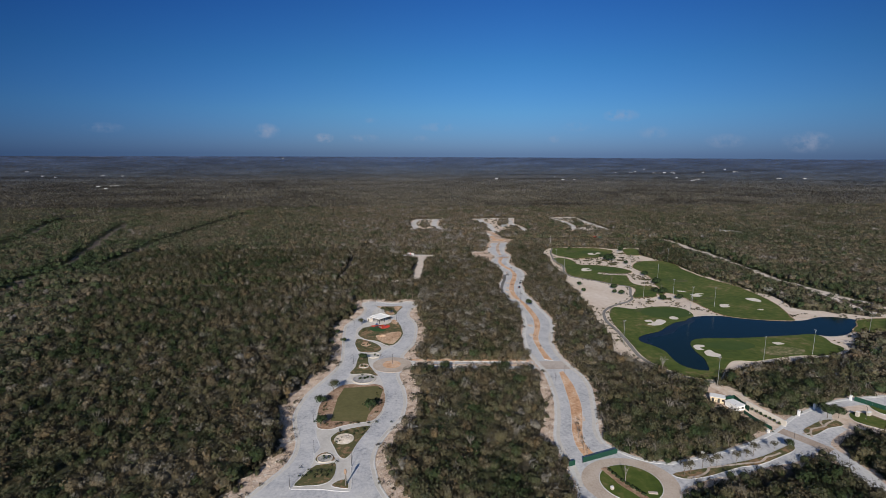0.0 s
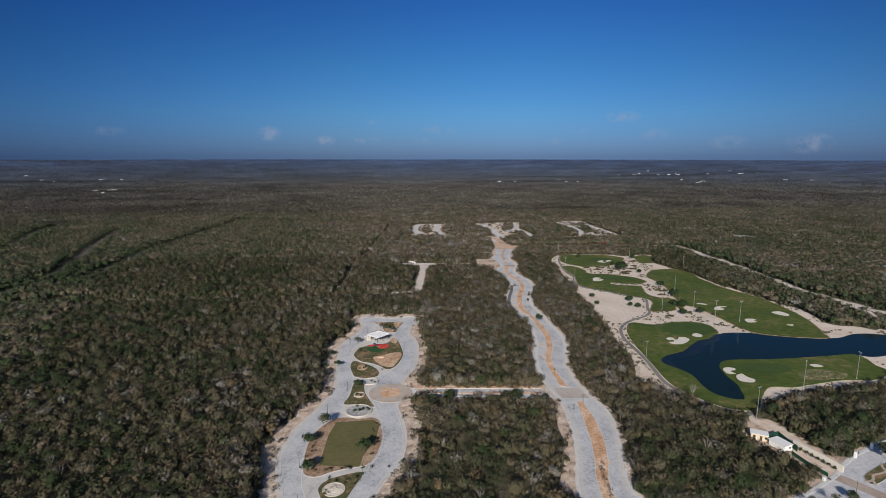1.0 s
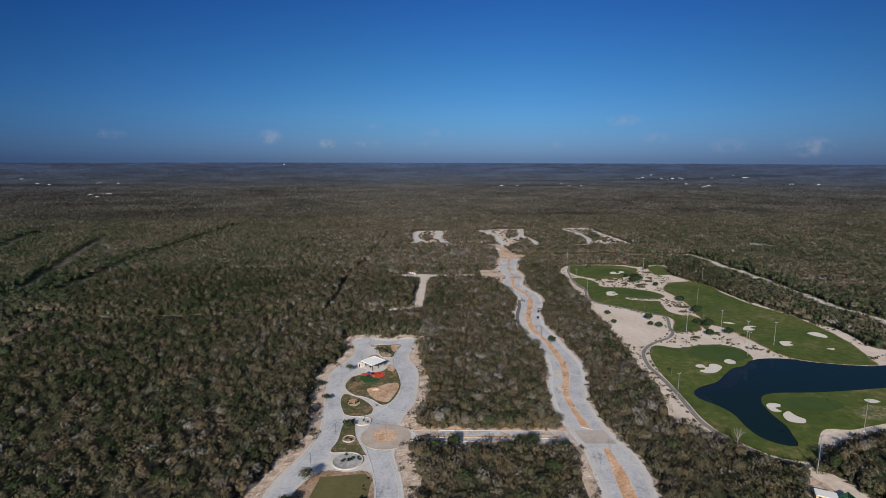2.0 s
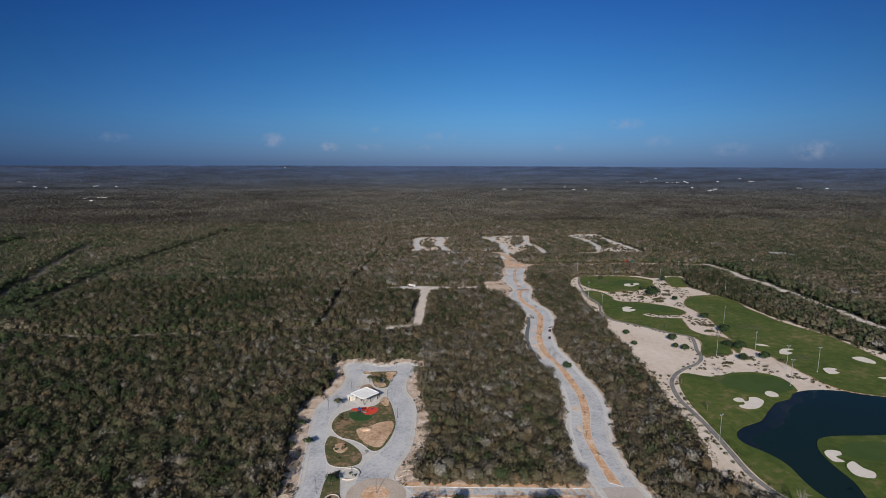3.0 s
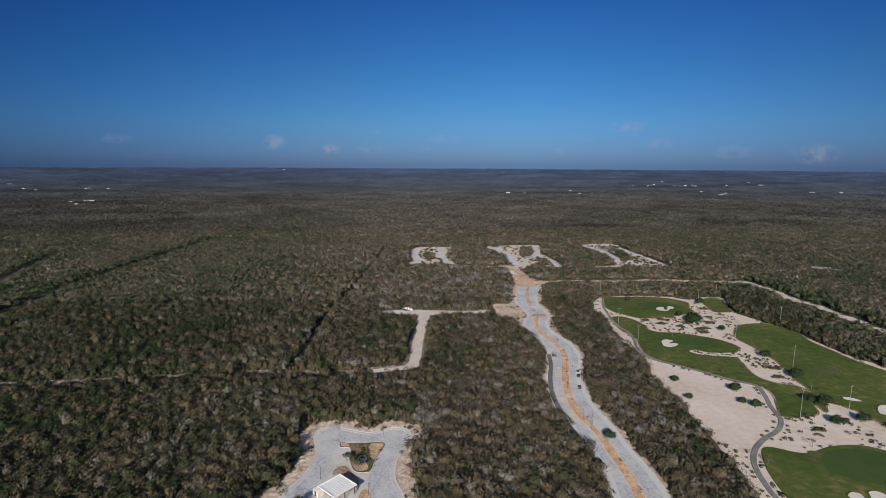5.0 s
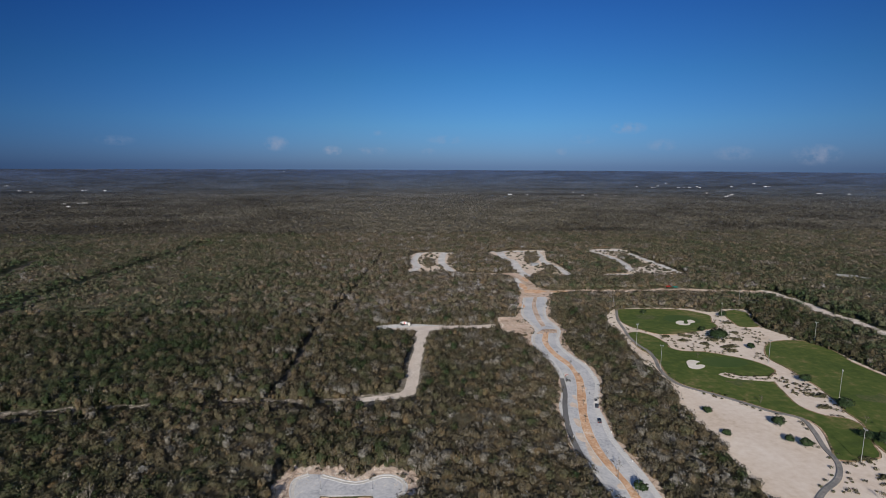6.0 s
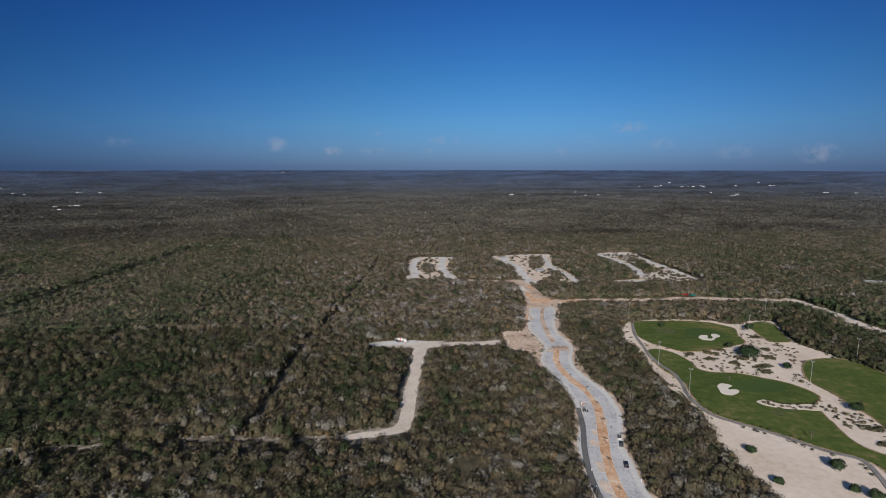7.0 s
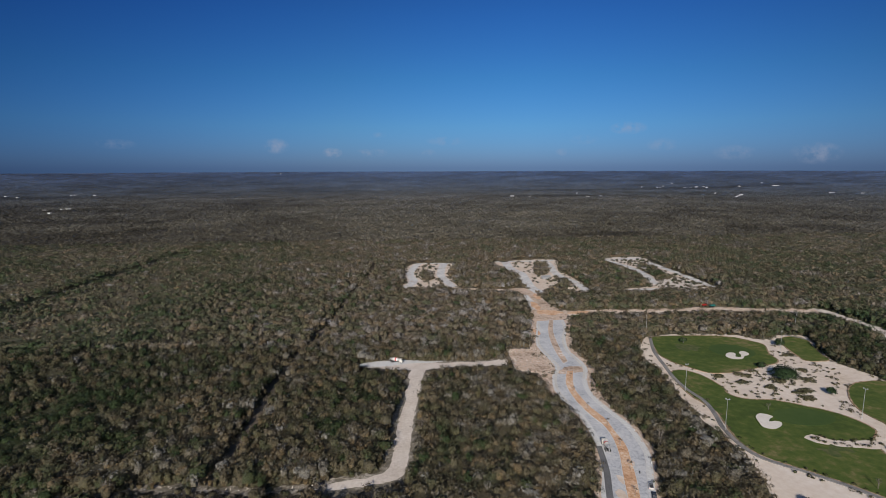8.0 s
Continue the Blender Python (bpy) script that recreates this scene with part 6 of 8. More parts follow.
def limbs(bm, height, spread, forks, lean=0.0, thick=0.16):
    """A tapered trunk that forks into limbs and twigs."""
    fork = height * rng.uniform(0.28, 0.42)
    knee = Vector((lean * 0.4, rng.uniform(-0.15, 0.15), fork * 0.5))
    top = Vector((lean, 0, fork))
    tube(bm, [(0, 0, -0.1), knee, top], [thick, thick * 0.8, thick * 0.65], 7)
    for k in range(forks):
        a = 2 * math.pi * (k + rng.uniform(-0.3, 0.3)) / forks
        far = Vector((lean + spread * math.cos(a) * rng.uniform(0.6, 1), spread * math.sin(a) * rng.uniform(0.6, 1), height * rng.uniform(0.75, 0.98)))
        bend = top.lerp(far, 0.5) + Vector((0, 0, rng.uniform(-0.1, 0.25) * spread))
        tube(bm, [top, bend, far], [thick * 0.5, thick * 0.32, thick * 0.1], 5)
        for _ in range(3):
            s = bend.lerp(far, rng.uniform(0, 0.7))
            tip = s + Vector((rng.uniform(-0.5, 0.5), rng.uniform(-0.5, 0.5), rng.uniform(0.2, 0.6))) * spread
            tube(bm, [s, tip], [thick * 0.2, thick * 0.05], 4, caps=False)


def tree(name, height, radius, material, tone, count=170, size=0.4, bare=0.15, slim=0.3, forks=4, lobes=4, lean=0.0, low=0.35, label="", group="", thick=0.16):
    thing = empty(name)
    bm = bmesh.new()
    limbs(bm, height * 0.95, radius * 0.75, forks, lean, thick)
    part("trunk", bm, M_BARK, thing)
    if count:
        a = rng.uniform(0, 2 * np.pi, lobes)
        d = rng.uniform(0.2, 0.6, lobes) * radius
        top = height * rng.uniform(0.82, 1.0, lobes)
        crown_mesh("crown", lean + d * np.cos(a), d * np.sin(a), height * rng.uniform(low, low + 0.15, lobes), top, radius * rng.uniform(0.5, 0.72, lobes), np.full(lobes, tone), count // lobes, size, bare, slim, material, thing)
    return tagged(thing, label, "tree", group)


EDGE_KINDS = [
    dict(height=6.5, radius=2.9, tone=0.42, bare=0.12, label="olive-brown dry forest tree at the clearing's edge"),
    dict(height=5.6, radius=2.5, tone=0.30, bare=0.10, label="olive-green forest tree at the clearing's edge"),
    dict(height=7.0, radius=3.0, tone=0.52, bare=0.30, label="thin brown dry-season forest tree"),
    dict(height=6.2, radius=2.8, tone=0.74, bare=0.85, slim=0.14, label="grey leafless forest tree with fine twigs"),
    dict(height=7.2, radius=3.2, tone=0.80, bare=0.9, slim=0.12, label="pale bare forest tree with fine twigs"),
    dict(height=5.0, radius=2.3, tone=0.12, bare=0.08, label="dark green evergreen forest tree"),
    dict(height=4.4, radius=2.2, tone=0.60, bare=0.5, slim=0.2, label="low dry brown forest tree"),
]
protos = []
for i, (x, y) in enumerate(EDGE_TREES):
    k = int(rng.choice(7, p=[0.22, 0.16, 0.2, 0.16, 0.08, 0.08, 0.10]))
    m = pose(x, y, 0, 0, 0, rng.uniform(0, 360)) @ Matrix.Scale(rng.uniform(0.8, 1.15), 4)
    if i < 7:
        ob = tree("forest_tree", material=M_WOODS, count=200, size=0.42, group="trees along the streets", **EDGE_KINDS[i])
        ob.matrix_world = m
        protos.append(ob)
    else:
        copy_thing(protos[k], m)


def place_trees(places, **look_of):
    """The same tree at several places, turned and scaled a little: each place is x, y, height."""
    first = None
    tall = look_of["height"]
    for x, y, z, size in places:
        m = pose(x, y, z, 0, 0, rng.uniform(0, 360)) @ Matrix.Scale(size / tall, 4)
        if first is None:
            first = tree(**look_of)
            first.matrix_world = m
        else:
            copy_thing(first, m)


place_trees([(-29.0, 251.1, 0.3, 6.5), (-3.6, 382.2, 0.3, 5.0), (-6.4, 386.0, 0.3, 4.2), (-1.2, 379.0, 0.3, 4.6), (-20.5, 357.0, 0.3, 5.0)], name="park_tree", height=6.5, radius=3.4, material=M_GREEN_LEAF, tone=0.8, count=500, bare=0.5, slim=0.16, label="half-bare young park tree in mulch", group="park trees", size=0.36)
place_trees([(-33.5, 237.4, 0.3, 4.6), (-31.1, 217.8, 0.3, 4.6), (-10.3, 230.2, 0.3, 5.2), (-16.5, 291.5, 0.3, 4.0), (-35.2, 338.0, 0.1, 3.2), (-29.6, 321.4, 0.1, 3.4)], name="park_tree", height=4.6, radius=2.5, material=M_GREEN_LEAF, tone=0.25, count=600, bare=0.05, label="round dark green park tree in mulch", group="park trees", size=0.36)
place_trees([(107.5, 392.3, 0.2, 5.6)], name="median_tree", height=5.6, radius=2.7, material=M_GREEN_LEAF, tone=0.15, count=600, bare=0.05, label="dense green tree in the dirt median", size=0.38)
place_trees([(172.4, 454.5, 0.15, 3.6), (167.7, 432.4, 0.15, 3.2), (198.5, 437.8, 0.15, 4.8), (195.6, 418.9, 0.15, 4.2), (193.0, 424.0, 0.15, 3.4), (222.7, 629.4, 0.4, 3.6), (245, 579.7, 0.2, 4.0)],
    name="golf_tree", height=3.6, radius=2.5, material=M_GREEN_LEAF, tone=0.2, count=500, bare=0.05, low=0.05, label="low bushy dark green tree on the sand", group="golf trees", size=0.4)
place_trees([(283.5, 617.5, 0.2, 5.6), (250.2, 486.6, 0.2, 5.5), (244.7, 453.0, 0.2, 6.5), (233.4, 419.2, 0.2, 6.0), (222.9, 398.9, 0.2, 5.2), (237.0, 400.3, 0.2, 5.2), (228.5, 424, 0.3, 5.0), (256.5, 541.5, 0.2, 4.6)],
    name="golf_tree", height=6.0, radius=3.6, material=M_GREEN_LEAF, tone=0.12, count=900, bare=0.06, low=0.08, lobes=6, label="spreading dark green tree on the sand waste", group="golf trees", size=0.45)
place_trees([(246.5, 563.8, 0.2, 7.5)], name="golf_tree", height=7.5, radius=7.2, material=M_GREEN_LEAF, tone=0.02, count=2200, bare=0.1, low=0.06, lobes=11, forks=7, label="wide low dark green tree spreading over the sand", group="golf trees", size=0.5, thick=0.24)
place_trees([(165.0, 368.3, 0.4, 5.0), (160.9, 337.1, 0.4, 5.0), (205.9, 462.0, 0.4, 4.5), (195.0, 381.1, 0.4, 4.0), (241.6, 437.6, 0.4, 4.0), (210.5, 528, 0.4, 3.6)],
    name="bare_golf_tree", height=5.0, radius=2.2, material=M_WOODS, tone=0.75, count=90, bare=0.9, slim=0.12, label="bare grey young tree on golf turf", group="golf trees", size=0.4)
place_trees([(107.6, 168.0, 0.3, 6), (110.5, 169.1, 0.3, 5.5), (117.4, 172.5, 0.3, 6), (119.0, 170.2, 0.3, 5.6), (122.5, 171.6, 0.3, 6.0), (131.1, 172.4, 0.3, 6.2), (136.4, 174.4, 0.3, 5.5), (141.7, 177.5, 0.3, 6.2), (152, 179.5, 0.3, 5.0)],
    name="entrance_tree", height=6.0, radius=1.9, material=M_WOODS, tone=0.42, count=210, bare=0.35, slim=0.24, low=0.5, label="slim young tree with a sparse crown", group="entrance trees", size=0.36, thick=0.1)
place_trees([(196.5, 203.6, 0.3, 7.0), (201.5, 203.0, 0.3, 6.2), (160.5, 182.0, 0.3, 4.0)], name="entrance_tree", height=7.0, radius=3.6, material=M_GREEN_LEAF, tone=0.45, count=700, bare=0.2, low=0.3, label="wide dark green tree on the entrance island", group="entrance trees", size=0.4)
place_trees([(84.3, 167.0, 0.34, 7.5)], name="dead_tree", height=7.5, radius=1.6, material=M_WOODS, tone=0.9, count=0, forks=5, label="dead bare pale tree on the roundabout lawn", thick=0.2)
place_trees([(104.2, 402.9, 0.2, 9.0), (104.3, 414.2, 0.2, 6.0), (86.0, 254.0, 0.2, 5.0), (79.0, 200.0, 0.2, 4.5), (93.5, 262.0, 0.2, 5.5)], name="bare_tree", height=9.0, radius=1.8, material=M_WOODS, tone=0.85, count=60, bare=0.95, slim=0.1, low=0.6, label="tall thin leafless tree in the dirt median", group="median trees", size=0.4, thick=0.12)

# young staked trees along the medians
south_mid = (curve_line(MEDIAN_SOUTH_W, 13)[:6] + curve_line(MEDIAN_SOUTH_E, 13)[:6]) / 2
long_w, long_e = curve_line(MEDIAN_MID_W, 4), curve_line(MEDIAN_MID_E, 4)
k = min(len(long_w), len(long_e))
long_mid = (long_w[np.linspace(0, len(long_w) - 1, k).astype(int)] + long_e[np.linspace(0, len(long_e) - 1, k).astype(int)]) / 2
spots = [tuple(p) for p in south_mid] + [tuple(p) for p in long_mid[4::4]]
place_trees([(x + rng.uniform(-0.8, 0.8), y, 0.22, rng.uniform(2.4, 4.2)) for x, y in spots], name="young_tree", height=3.2, radius=0.9, material=M_WOODS, tone=0.62, count=22, bare=0.7, slim=0.2, low=0.5, lobes=2, forks=3, label="thin newly planted tree in orange dirt", group="median trees", size=0.28, thick=0.06)


# pale dead trees standing out of the woods
pale = np.stack([rng.uniform(-170, 230, 90), rng.uniform(190, 640, 90)], 1)
pale = pale[~open_ground(pale) & near_zone(pale)]
place_trees([(x, y, 0.0, rng.uniform(6.5, 9.5)) for x, y in pale[:55]], name="pale_tree", height=8.0, radius=2.6, material=M_WOODS, tone=0.95, count=50, bare=1.0, slim=0.08, forks=6, low=0.4, label="pale leafless tree with spreading limbs", group="pale trees", size=0.5, thick=0.2)

# shrubs and saplings on the park lawns
p = np.concatenate([rng.normal(0, 1, (n, 2)) * (sx, sy) + (x, y) for x, y, sx, sy, n in ((-27, 182, 3.5, 2.5, 26), (-22, 206, 1.5, 5, 10), (-14, 211, 2, 2, 8), (-31, 235, 0.8, 9, 14), (-6.5, 238, 1.0, 8, 14), (-15, 218.5, 8, 0.6, 14), (-14, 315, 3, 4, 10), (2, 390, 3, 4, 12), (-17, 345, 1.5, 3, 8))])
size = rng.uniform(0.3, 0.8, len(p))
c, mass, t = clumps(p[:, 0], p[:, 1], np.full(len(p), 0.25), 0.5 + size, size, rng.uniform(0.0, 0.9, len(p)), 30, np.full(len(p), 0.2), 0.3)
triangles("park_shrubs", c, M_GREEN_LEAF, t, "low shrubs and saplings on the park lawns", "shrubs", mass=mass)


# ---- a tied palm, wrapped in sacking ----
palm = empty("palm_tree", -16.9, 174.3, 0.3)
bm = bmesh.new()
tube(bm, [(0, 0, 0), (0.05, 0, 2.2), (0.0, 0.05, 4.4)], [0.3, 0.26, 0.28], 10)
part("trunk", bm, M_BARK, palm)
bm = bmesh.new()
tube(bm, [(0, 0.05, 4.3), (0, 0.05, 5.0), (0, 0, 6.0), (0, 0, 6.4)], [0.3, 0.5, 0.42, 0.12], 10)
part("tied_fronds", bm, M_MULCH, palm, "brown fronds tied in a bundle")
tagged(palm, "newly planted palm with brown tied-up fronds", "palm")


# ---- round planters, basin, planter walls ----
def ring_wall(bm, x, y, outer, inner, z0, z1, n=36):
    rows = []
    for k in range(n):
        a = 2 * math.pi * k / n
        c, s = math.cos(a), math.sin(a)
        rows.append([bm.verts.new((x + r * c, y + r * s, z)) for r, z in ((outer, z0), (outer, z1 - 0.04), (outer - 0.04, z1), (inner + 0.04, z1), (inner, z1 - 0.04), (inner, z0))])
    for k in range(n):
        u, v = rows[k], rows[(k + 1) % n]
        for i in range(5):
            bm.faces.new((u[i], v[i], v[i + 1], u[i + 1]))


def planter(x, y, outer, wall, fill, fill_name, label, shrubs=0):
    thing = empty("planter", x, y, 0.25)
    bm = bmesh.new()
    ring_wall(bm, 0, 0, outer, outer - wall, 0, 0.55)
    part("wall", bm, M_STONE_WALL, thing, "low curved pale stone wall")
    bm = bmesh.new()
    bmesh.ops.create_circle(bm, cap_ends=True, segments=32, radius=outer - wall * 0.5, matrix=Matrix.Translation((0, 0, 0.3)))
    part(fill_name, bm, fill, thing)
    if shrubs:
        a, d = rng.uniform(0, 6.28, shrubs), rng.uniform(0, outer - wall - 0.6, shrubs)
        for k in range(shrubs):
            crown_mesh("shrub", [d[k] * math.cos(a[k])], [d[k] * math.sin(a[k])], [0.2], [rng.uniform(0.7, 1.4)], [rng.uniform(0.4, 0.8)], [rng.uniform(0.1, 0.6)], 24, 0.3, 0.2, 0.3, M_GREEN_LEAF, thing)
    tagged(thing, label, "planter", "park planters")


planter(-14.5, 265.2, 6.2, 0.5, M_GREY_ROCK, "stones", "wide round pale planter filled with stones and shrubs", 9)
planter(-15.3, 282.3, 2.8, 0.35, M_MULCH, "soil", "small round pale planter with a shrub", 4)
planter(-10.2, 297.7, 4.0, 0.4, M_PAVING, "paving", "round pale seating ring in the park", 2)
planter(-26.2, 191.8, 3.0, 0.35, M_GREY_ROCK, "gravel", "round pale tree well with pale stones", 3)
planter(-0.1, 386.9, 2.2, 0.6, M_GRAVEL, "gravel", "ring of pale stones round a tree", 2)

basin = empty("stone_basin", -20.0, 205.8, 0.3)
bm = bmesh.new()
ring_wall(bm, 0, 0, 4.1, 3.8, 0, 0.3)
part("rim", bm, M_STONE_WALL, basin)
bm = bmesh.new()
for _ in range(300):
    a, d, s = rng.uniform(0, 6.28), 3.7 * rng.uniform(0, 1) ** 0.5, rng.uniform(0.14, 0.28)
    made = bmesh.ops.create_icosphere(bm, subdivisions=1, radius=s, matrix=Matrix.Translation((d * math.cos(a), d * math.sin(a), 0.14 + 0.16 * (3.7 - d) - 0.5 * s)))["verts"]
    for v in made:
        v.co += Vector(rng.uniform(-0.25, 0.25, 3)) * s
part("stones", bm, M_ROCK, basin, "low mound of pale stones")
bm = bmesh.new()
bmesh.ops.create_cone(bm, cap_ends=True, segments=32, radius1=3.78, radius2=0.3, depth=0.55, matrix=Matrix.Translation((0, 0, 0.29)))
part("fill", bm, M_GRAVEL, basin)
tagged(basin, "round basin with a low mound of pale stones", "basin")


# ---- the pavilion ----
pavilion = empty("pavilion", -7.6, 363.7, 0.26, 43.5)
bm = bmesh.new()
box(bm, -5.2, 5.2, -5.0, 5.0, 3.35, 3.6, 0.03)
roof = part("roof", bm, M_WHITE, pavilion, "flat white roof with a raised rim")
bm = bmesh.new()
for a in ((-5.2, 5.2, -5.0, -4.7), (-5.2, 5.2, 4.7, 5.0), (-5.2, -4.9, -4.697, 4.697), (4.9, 5.2, -4.697, 4.697)):
    box(bm, *a, 3.603, 3.85)
part("rim", bm, M_WHITE, roof)
for k in range(9):
    bm = bmesh.new()
    box(bm, -4.4 + 1.1 * k - 0.04, -4.4 + 1.1 * k + 0.04, -4.69, 4.69, 3.603, 3.66)
    part("seam", bm, M_WHITE, roof)
for x in (-4.5, 0.0, 4.5):
    for y in (-4.4, 4.4):
        bm = bmesh.new()
        box(bm, x - 0.15, x + 0.15, y - 0.15, y + 0.15, 0, 3.35, 0.02)
        part("column", bm, M_DARK, pavilion)
bm = bmesh.new()
box(bm, -5.0, 5.0, -4.8, 4.8, -0.1, 0.08)
part("floor", bm, M_PAVING, pavilion)
for x in (-2.2, 1.6):
    bm = bmesh.new()
    box(bm, x - 0.9, x + 0.9, -0.4, 0.4, 0.7, 0.78, 0.02)
    box(bm, x - 0.15, x + 0.15, -0.15, 0.15, 0.08, 0.7)
    part("picnic_table", bm, M_DARK, pavilion)
tagged(pavilion, "open park pavilion with a flat white roof on dark columns", "pavilion")
rest = empty("restroom_block", -14.4, 364.0, 0.26, 43.5)
bm = bmesh.new()
box(bm, -1.3, 1.6, -1.2, 1.7, 0, 2.2, 0.04)
walls = part("walls", bm, M_CREAM, rest, "cream rendered walls")
bm = bmesh.new()
box(bm, -1.42, 1.6, -1.32, 1.82, 2.203, 2.36, 0.03)
part("roof", bm, M_WHITE, rest)
for y in (0.3,):
    bm = bmesh.new()
    box(bm, -1.35, -1.303, y - 0.45, y + 0.45, 0.05, 2.1)
    part("door", bm, M_DARK, walls)
tagged(rest, "small cream restroom block beside the pavilion", "restroom")

# ---- the playground tower ----
play = empty("play_tower", -9.4, 347.6, 0.36, 25)
colours = {}
for name, colour in (("orange", (0.55, 0.16, 0.02)), ("blue", (0.02, 0.06, 0.18)), ("yellow", (0.65, 0.42, 0.03))):
    colours[name] = surface("play_" + name, [(0.3, tuple(0.8 * c for c in colour)), (0.7, colour)], 1, 0.2, rough=0.4, bump=0)
for x in (-0.8, 0.8):
    for y in (-0.8, 0.8):
        bm = bmesh.new()
        tube(bm, [(x, y, 0), (x, y, 2.9)], [0.07, 0.07], 8)
        part("post", bm, M_DARK, play)
bm = bmesh.new()
box(bm, -0.9, 0.9, -0.9, 0.9, 1.3, 1.4)
part("deck", bm, M_DARK, play)
bm = bmesh.new()
tube(bm, [(0, 0, 2.85), (0, 0, 3.7)], [1.35, 0.05], 4)
part("tower_roof", bm, colours["blue"], play, "blue pyramid roof")
bm = bmesh.new()
tube(bm, [(0.9, 0, 1.45), (1.8, 0, 0.9), (2.9, 0, 0.25), (3.4, 0, 0.2)], [0.3, 0.3, 0.3, 0.3], 8)
part("slide", bm, M_GREY, play, "grey tube slide")
bm = bmesh.new()
for k in range(6):
    box(bm, -1.7 + 0.14 * k, -1.62 + 0.14 * k, -0.35, 0.35, 0.2 * k + 0.2, 0.2 * k + 0.26)
part("ladder", bm, M_DARK, play)
tagged(play, "small dark playground tower with navy roof and grey slide", "playground")
for x, y, c in ((-5.6, 353.2, "yellow"), (-3.8, 351.6, "blue"), (-6.4, 349.6, "orange")):
    rider = empty("spring_rider", x, y, 0.36, rng.uniform(0, 360))
    bm = bmesh.new()
    tube(bm, [(0, 0, 0), (0, 0, 0.45)], [0.12, 0.12], 8)
    part("spring", bm, M_DARK, rider)
    bm = bmesh.new()
    box(bm, -0.55, 0.55, -0.14, 0.14, 0.45, 0.85, 0.08)
    part("seat", bm, colours[c], rider)
    tagged(rider, "small " + c + " spring rider on the play surface", "spring rider", "spring riders")


# ---- lamps ----
def street_lamp():
    thing = empty("street_lamp")
    bm = bmesh.new()
    tube(bm, [(0, 0, 0), (0, 0, 5.6)], [0.09, 0.06], 8)
    part("pole", bm, M_DARK, thing)
    bm = bmesh.new()
    tube(bm, [(0, 0, 5.5), (0.35, 0, 5.75), (0.8, 0, 5.8)], [0.05, 0.04, 0.04], 6)
    arm = part("arm", bm, M_DARK, thing)
    bm = bmesh.new()
    box(bm, 0.7, 1.25, -0.12, 0.12, 5.72, 5.84, 0.03)
    part("lamp_head", bm, M_GREY, arm)
    bm = bmesh.new()
    box(bm, -0.2, 0.2, -0.2, 0.2, -0.1, 0.25, 0.03)
    part("footing", bm, M_KERB, thing)
    return tagged(thing, "slim dark street lamp with one short arm", "street lamp", "street lamps")


LAMPS = [(-34.6, 220.8, 150), (-28.7, 262.9, 150), (-31.0, 196.2, 160), (-36.6, 174.6, 170), (-15.1, 373.6, 140), (-24.6, 352.4, 150), (-10.9, 405.3, 90), (8.6, 403.8, 60),
         (4.0, 361.4, 10), (8.8, 342, 10), (-2.8, 238, 0), (-15.6, 186, 0), (-10.0, 213.6, 20), (-21.3, 286, 160), (-9.5, 300, 20), (165.0, 185.0, 200), (213.3, 201.0, 90), (0.6, 284.6, 20), (-34.6, 330.0, 170), (-8.6, 372.6, 60), (-2.0, 412.2, 270)]
lamp = street_lamp()
lamp.matrix_world = pose(LAMPS[0][0], LAMPS[0][1], 0.25, 0, 0, LAMPS[0][2])
for x, y, a in LAMPS[1:]:
    copy_thing(lamp, pose(x, y, 0.25, 0, 0, a))


def mast():
    thing = empty("floodlight_mast")
    bm = bmesh.new()
    tube(bm, [(0, 0, 0), (0, 0, 7), (0, 0, 15)], [0.14, 0.11, 0.08], 8)
    part("pole", bm, M_GREY, thing)
    bm = bmesh.new()
    box(bm, -0.3, 0.3, -0.3, 0.3, -0.2, 0.15, 0.05)
    part("footing", bm, M_PAVING, thing)
    bm = bmesh.new()
    box(bm, -1.0, 1.0, -0.06, 0.06, 14.7, 14.82)
    arm = part("arm", bm, M_GREY, thing)
    for x in (-0.75, 0.75):
        bm = bmesh.new()
        box(bm, x - 0.28, x + 0.28, -0.15, 0.3, 14.82, 15.2, 0.06)
        part("lamp_head", bm, M_GREY, arm)
    return tagged(thing, "tall thin grey floodlight mast beside golf turf", "light mast", "floodlight masts")


MASTS = [(168.0, 241.1), (145.6, 303.7), (213.4, 268.0), (251.5, 276.7), (315.5, 304.4), (223.5, 361.0), (253.6, 377.6), (235.9, 407.4), (252.5, 465.3), (209.0, 405.5), (249.1, 515.2),
         (176.5, 510.5), (181.5, 553.8), (273.9, 603.3), (203.6, 645.8), (316.2, 644.1), (308.0, 549.0), (237.5, 382.0)]
first = mast()
first.matrix_world = pose(*MASTS[0], 0.4, 0, 0, 20)
for i, (x, y) in enumerate(MASTS[1:]):
    copy_thing(first, pose(x, y, 0.4, 0, 0, 20 + 31 * i))


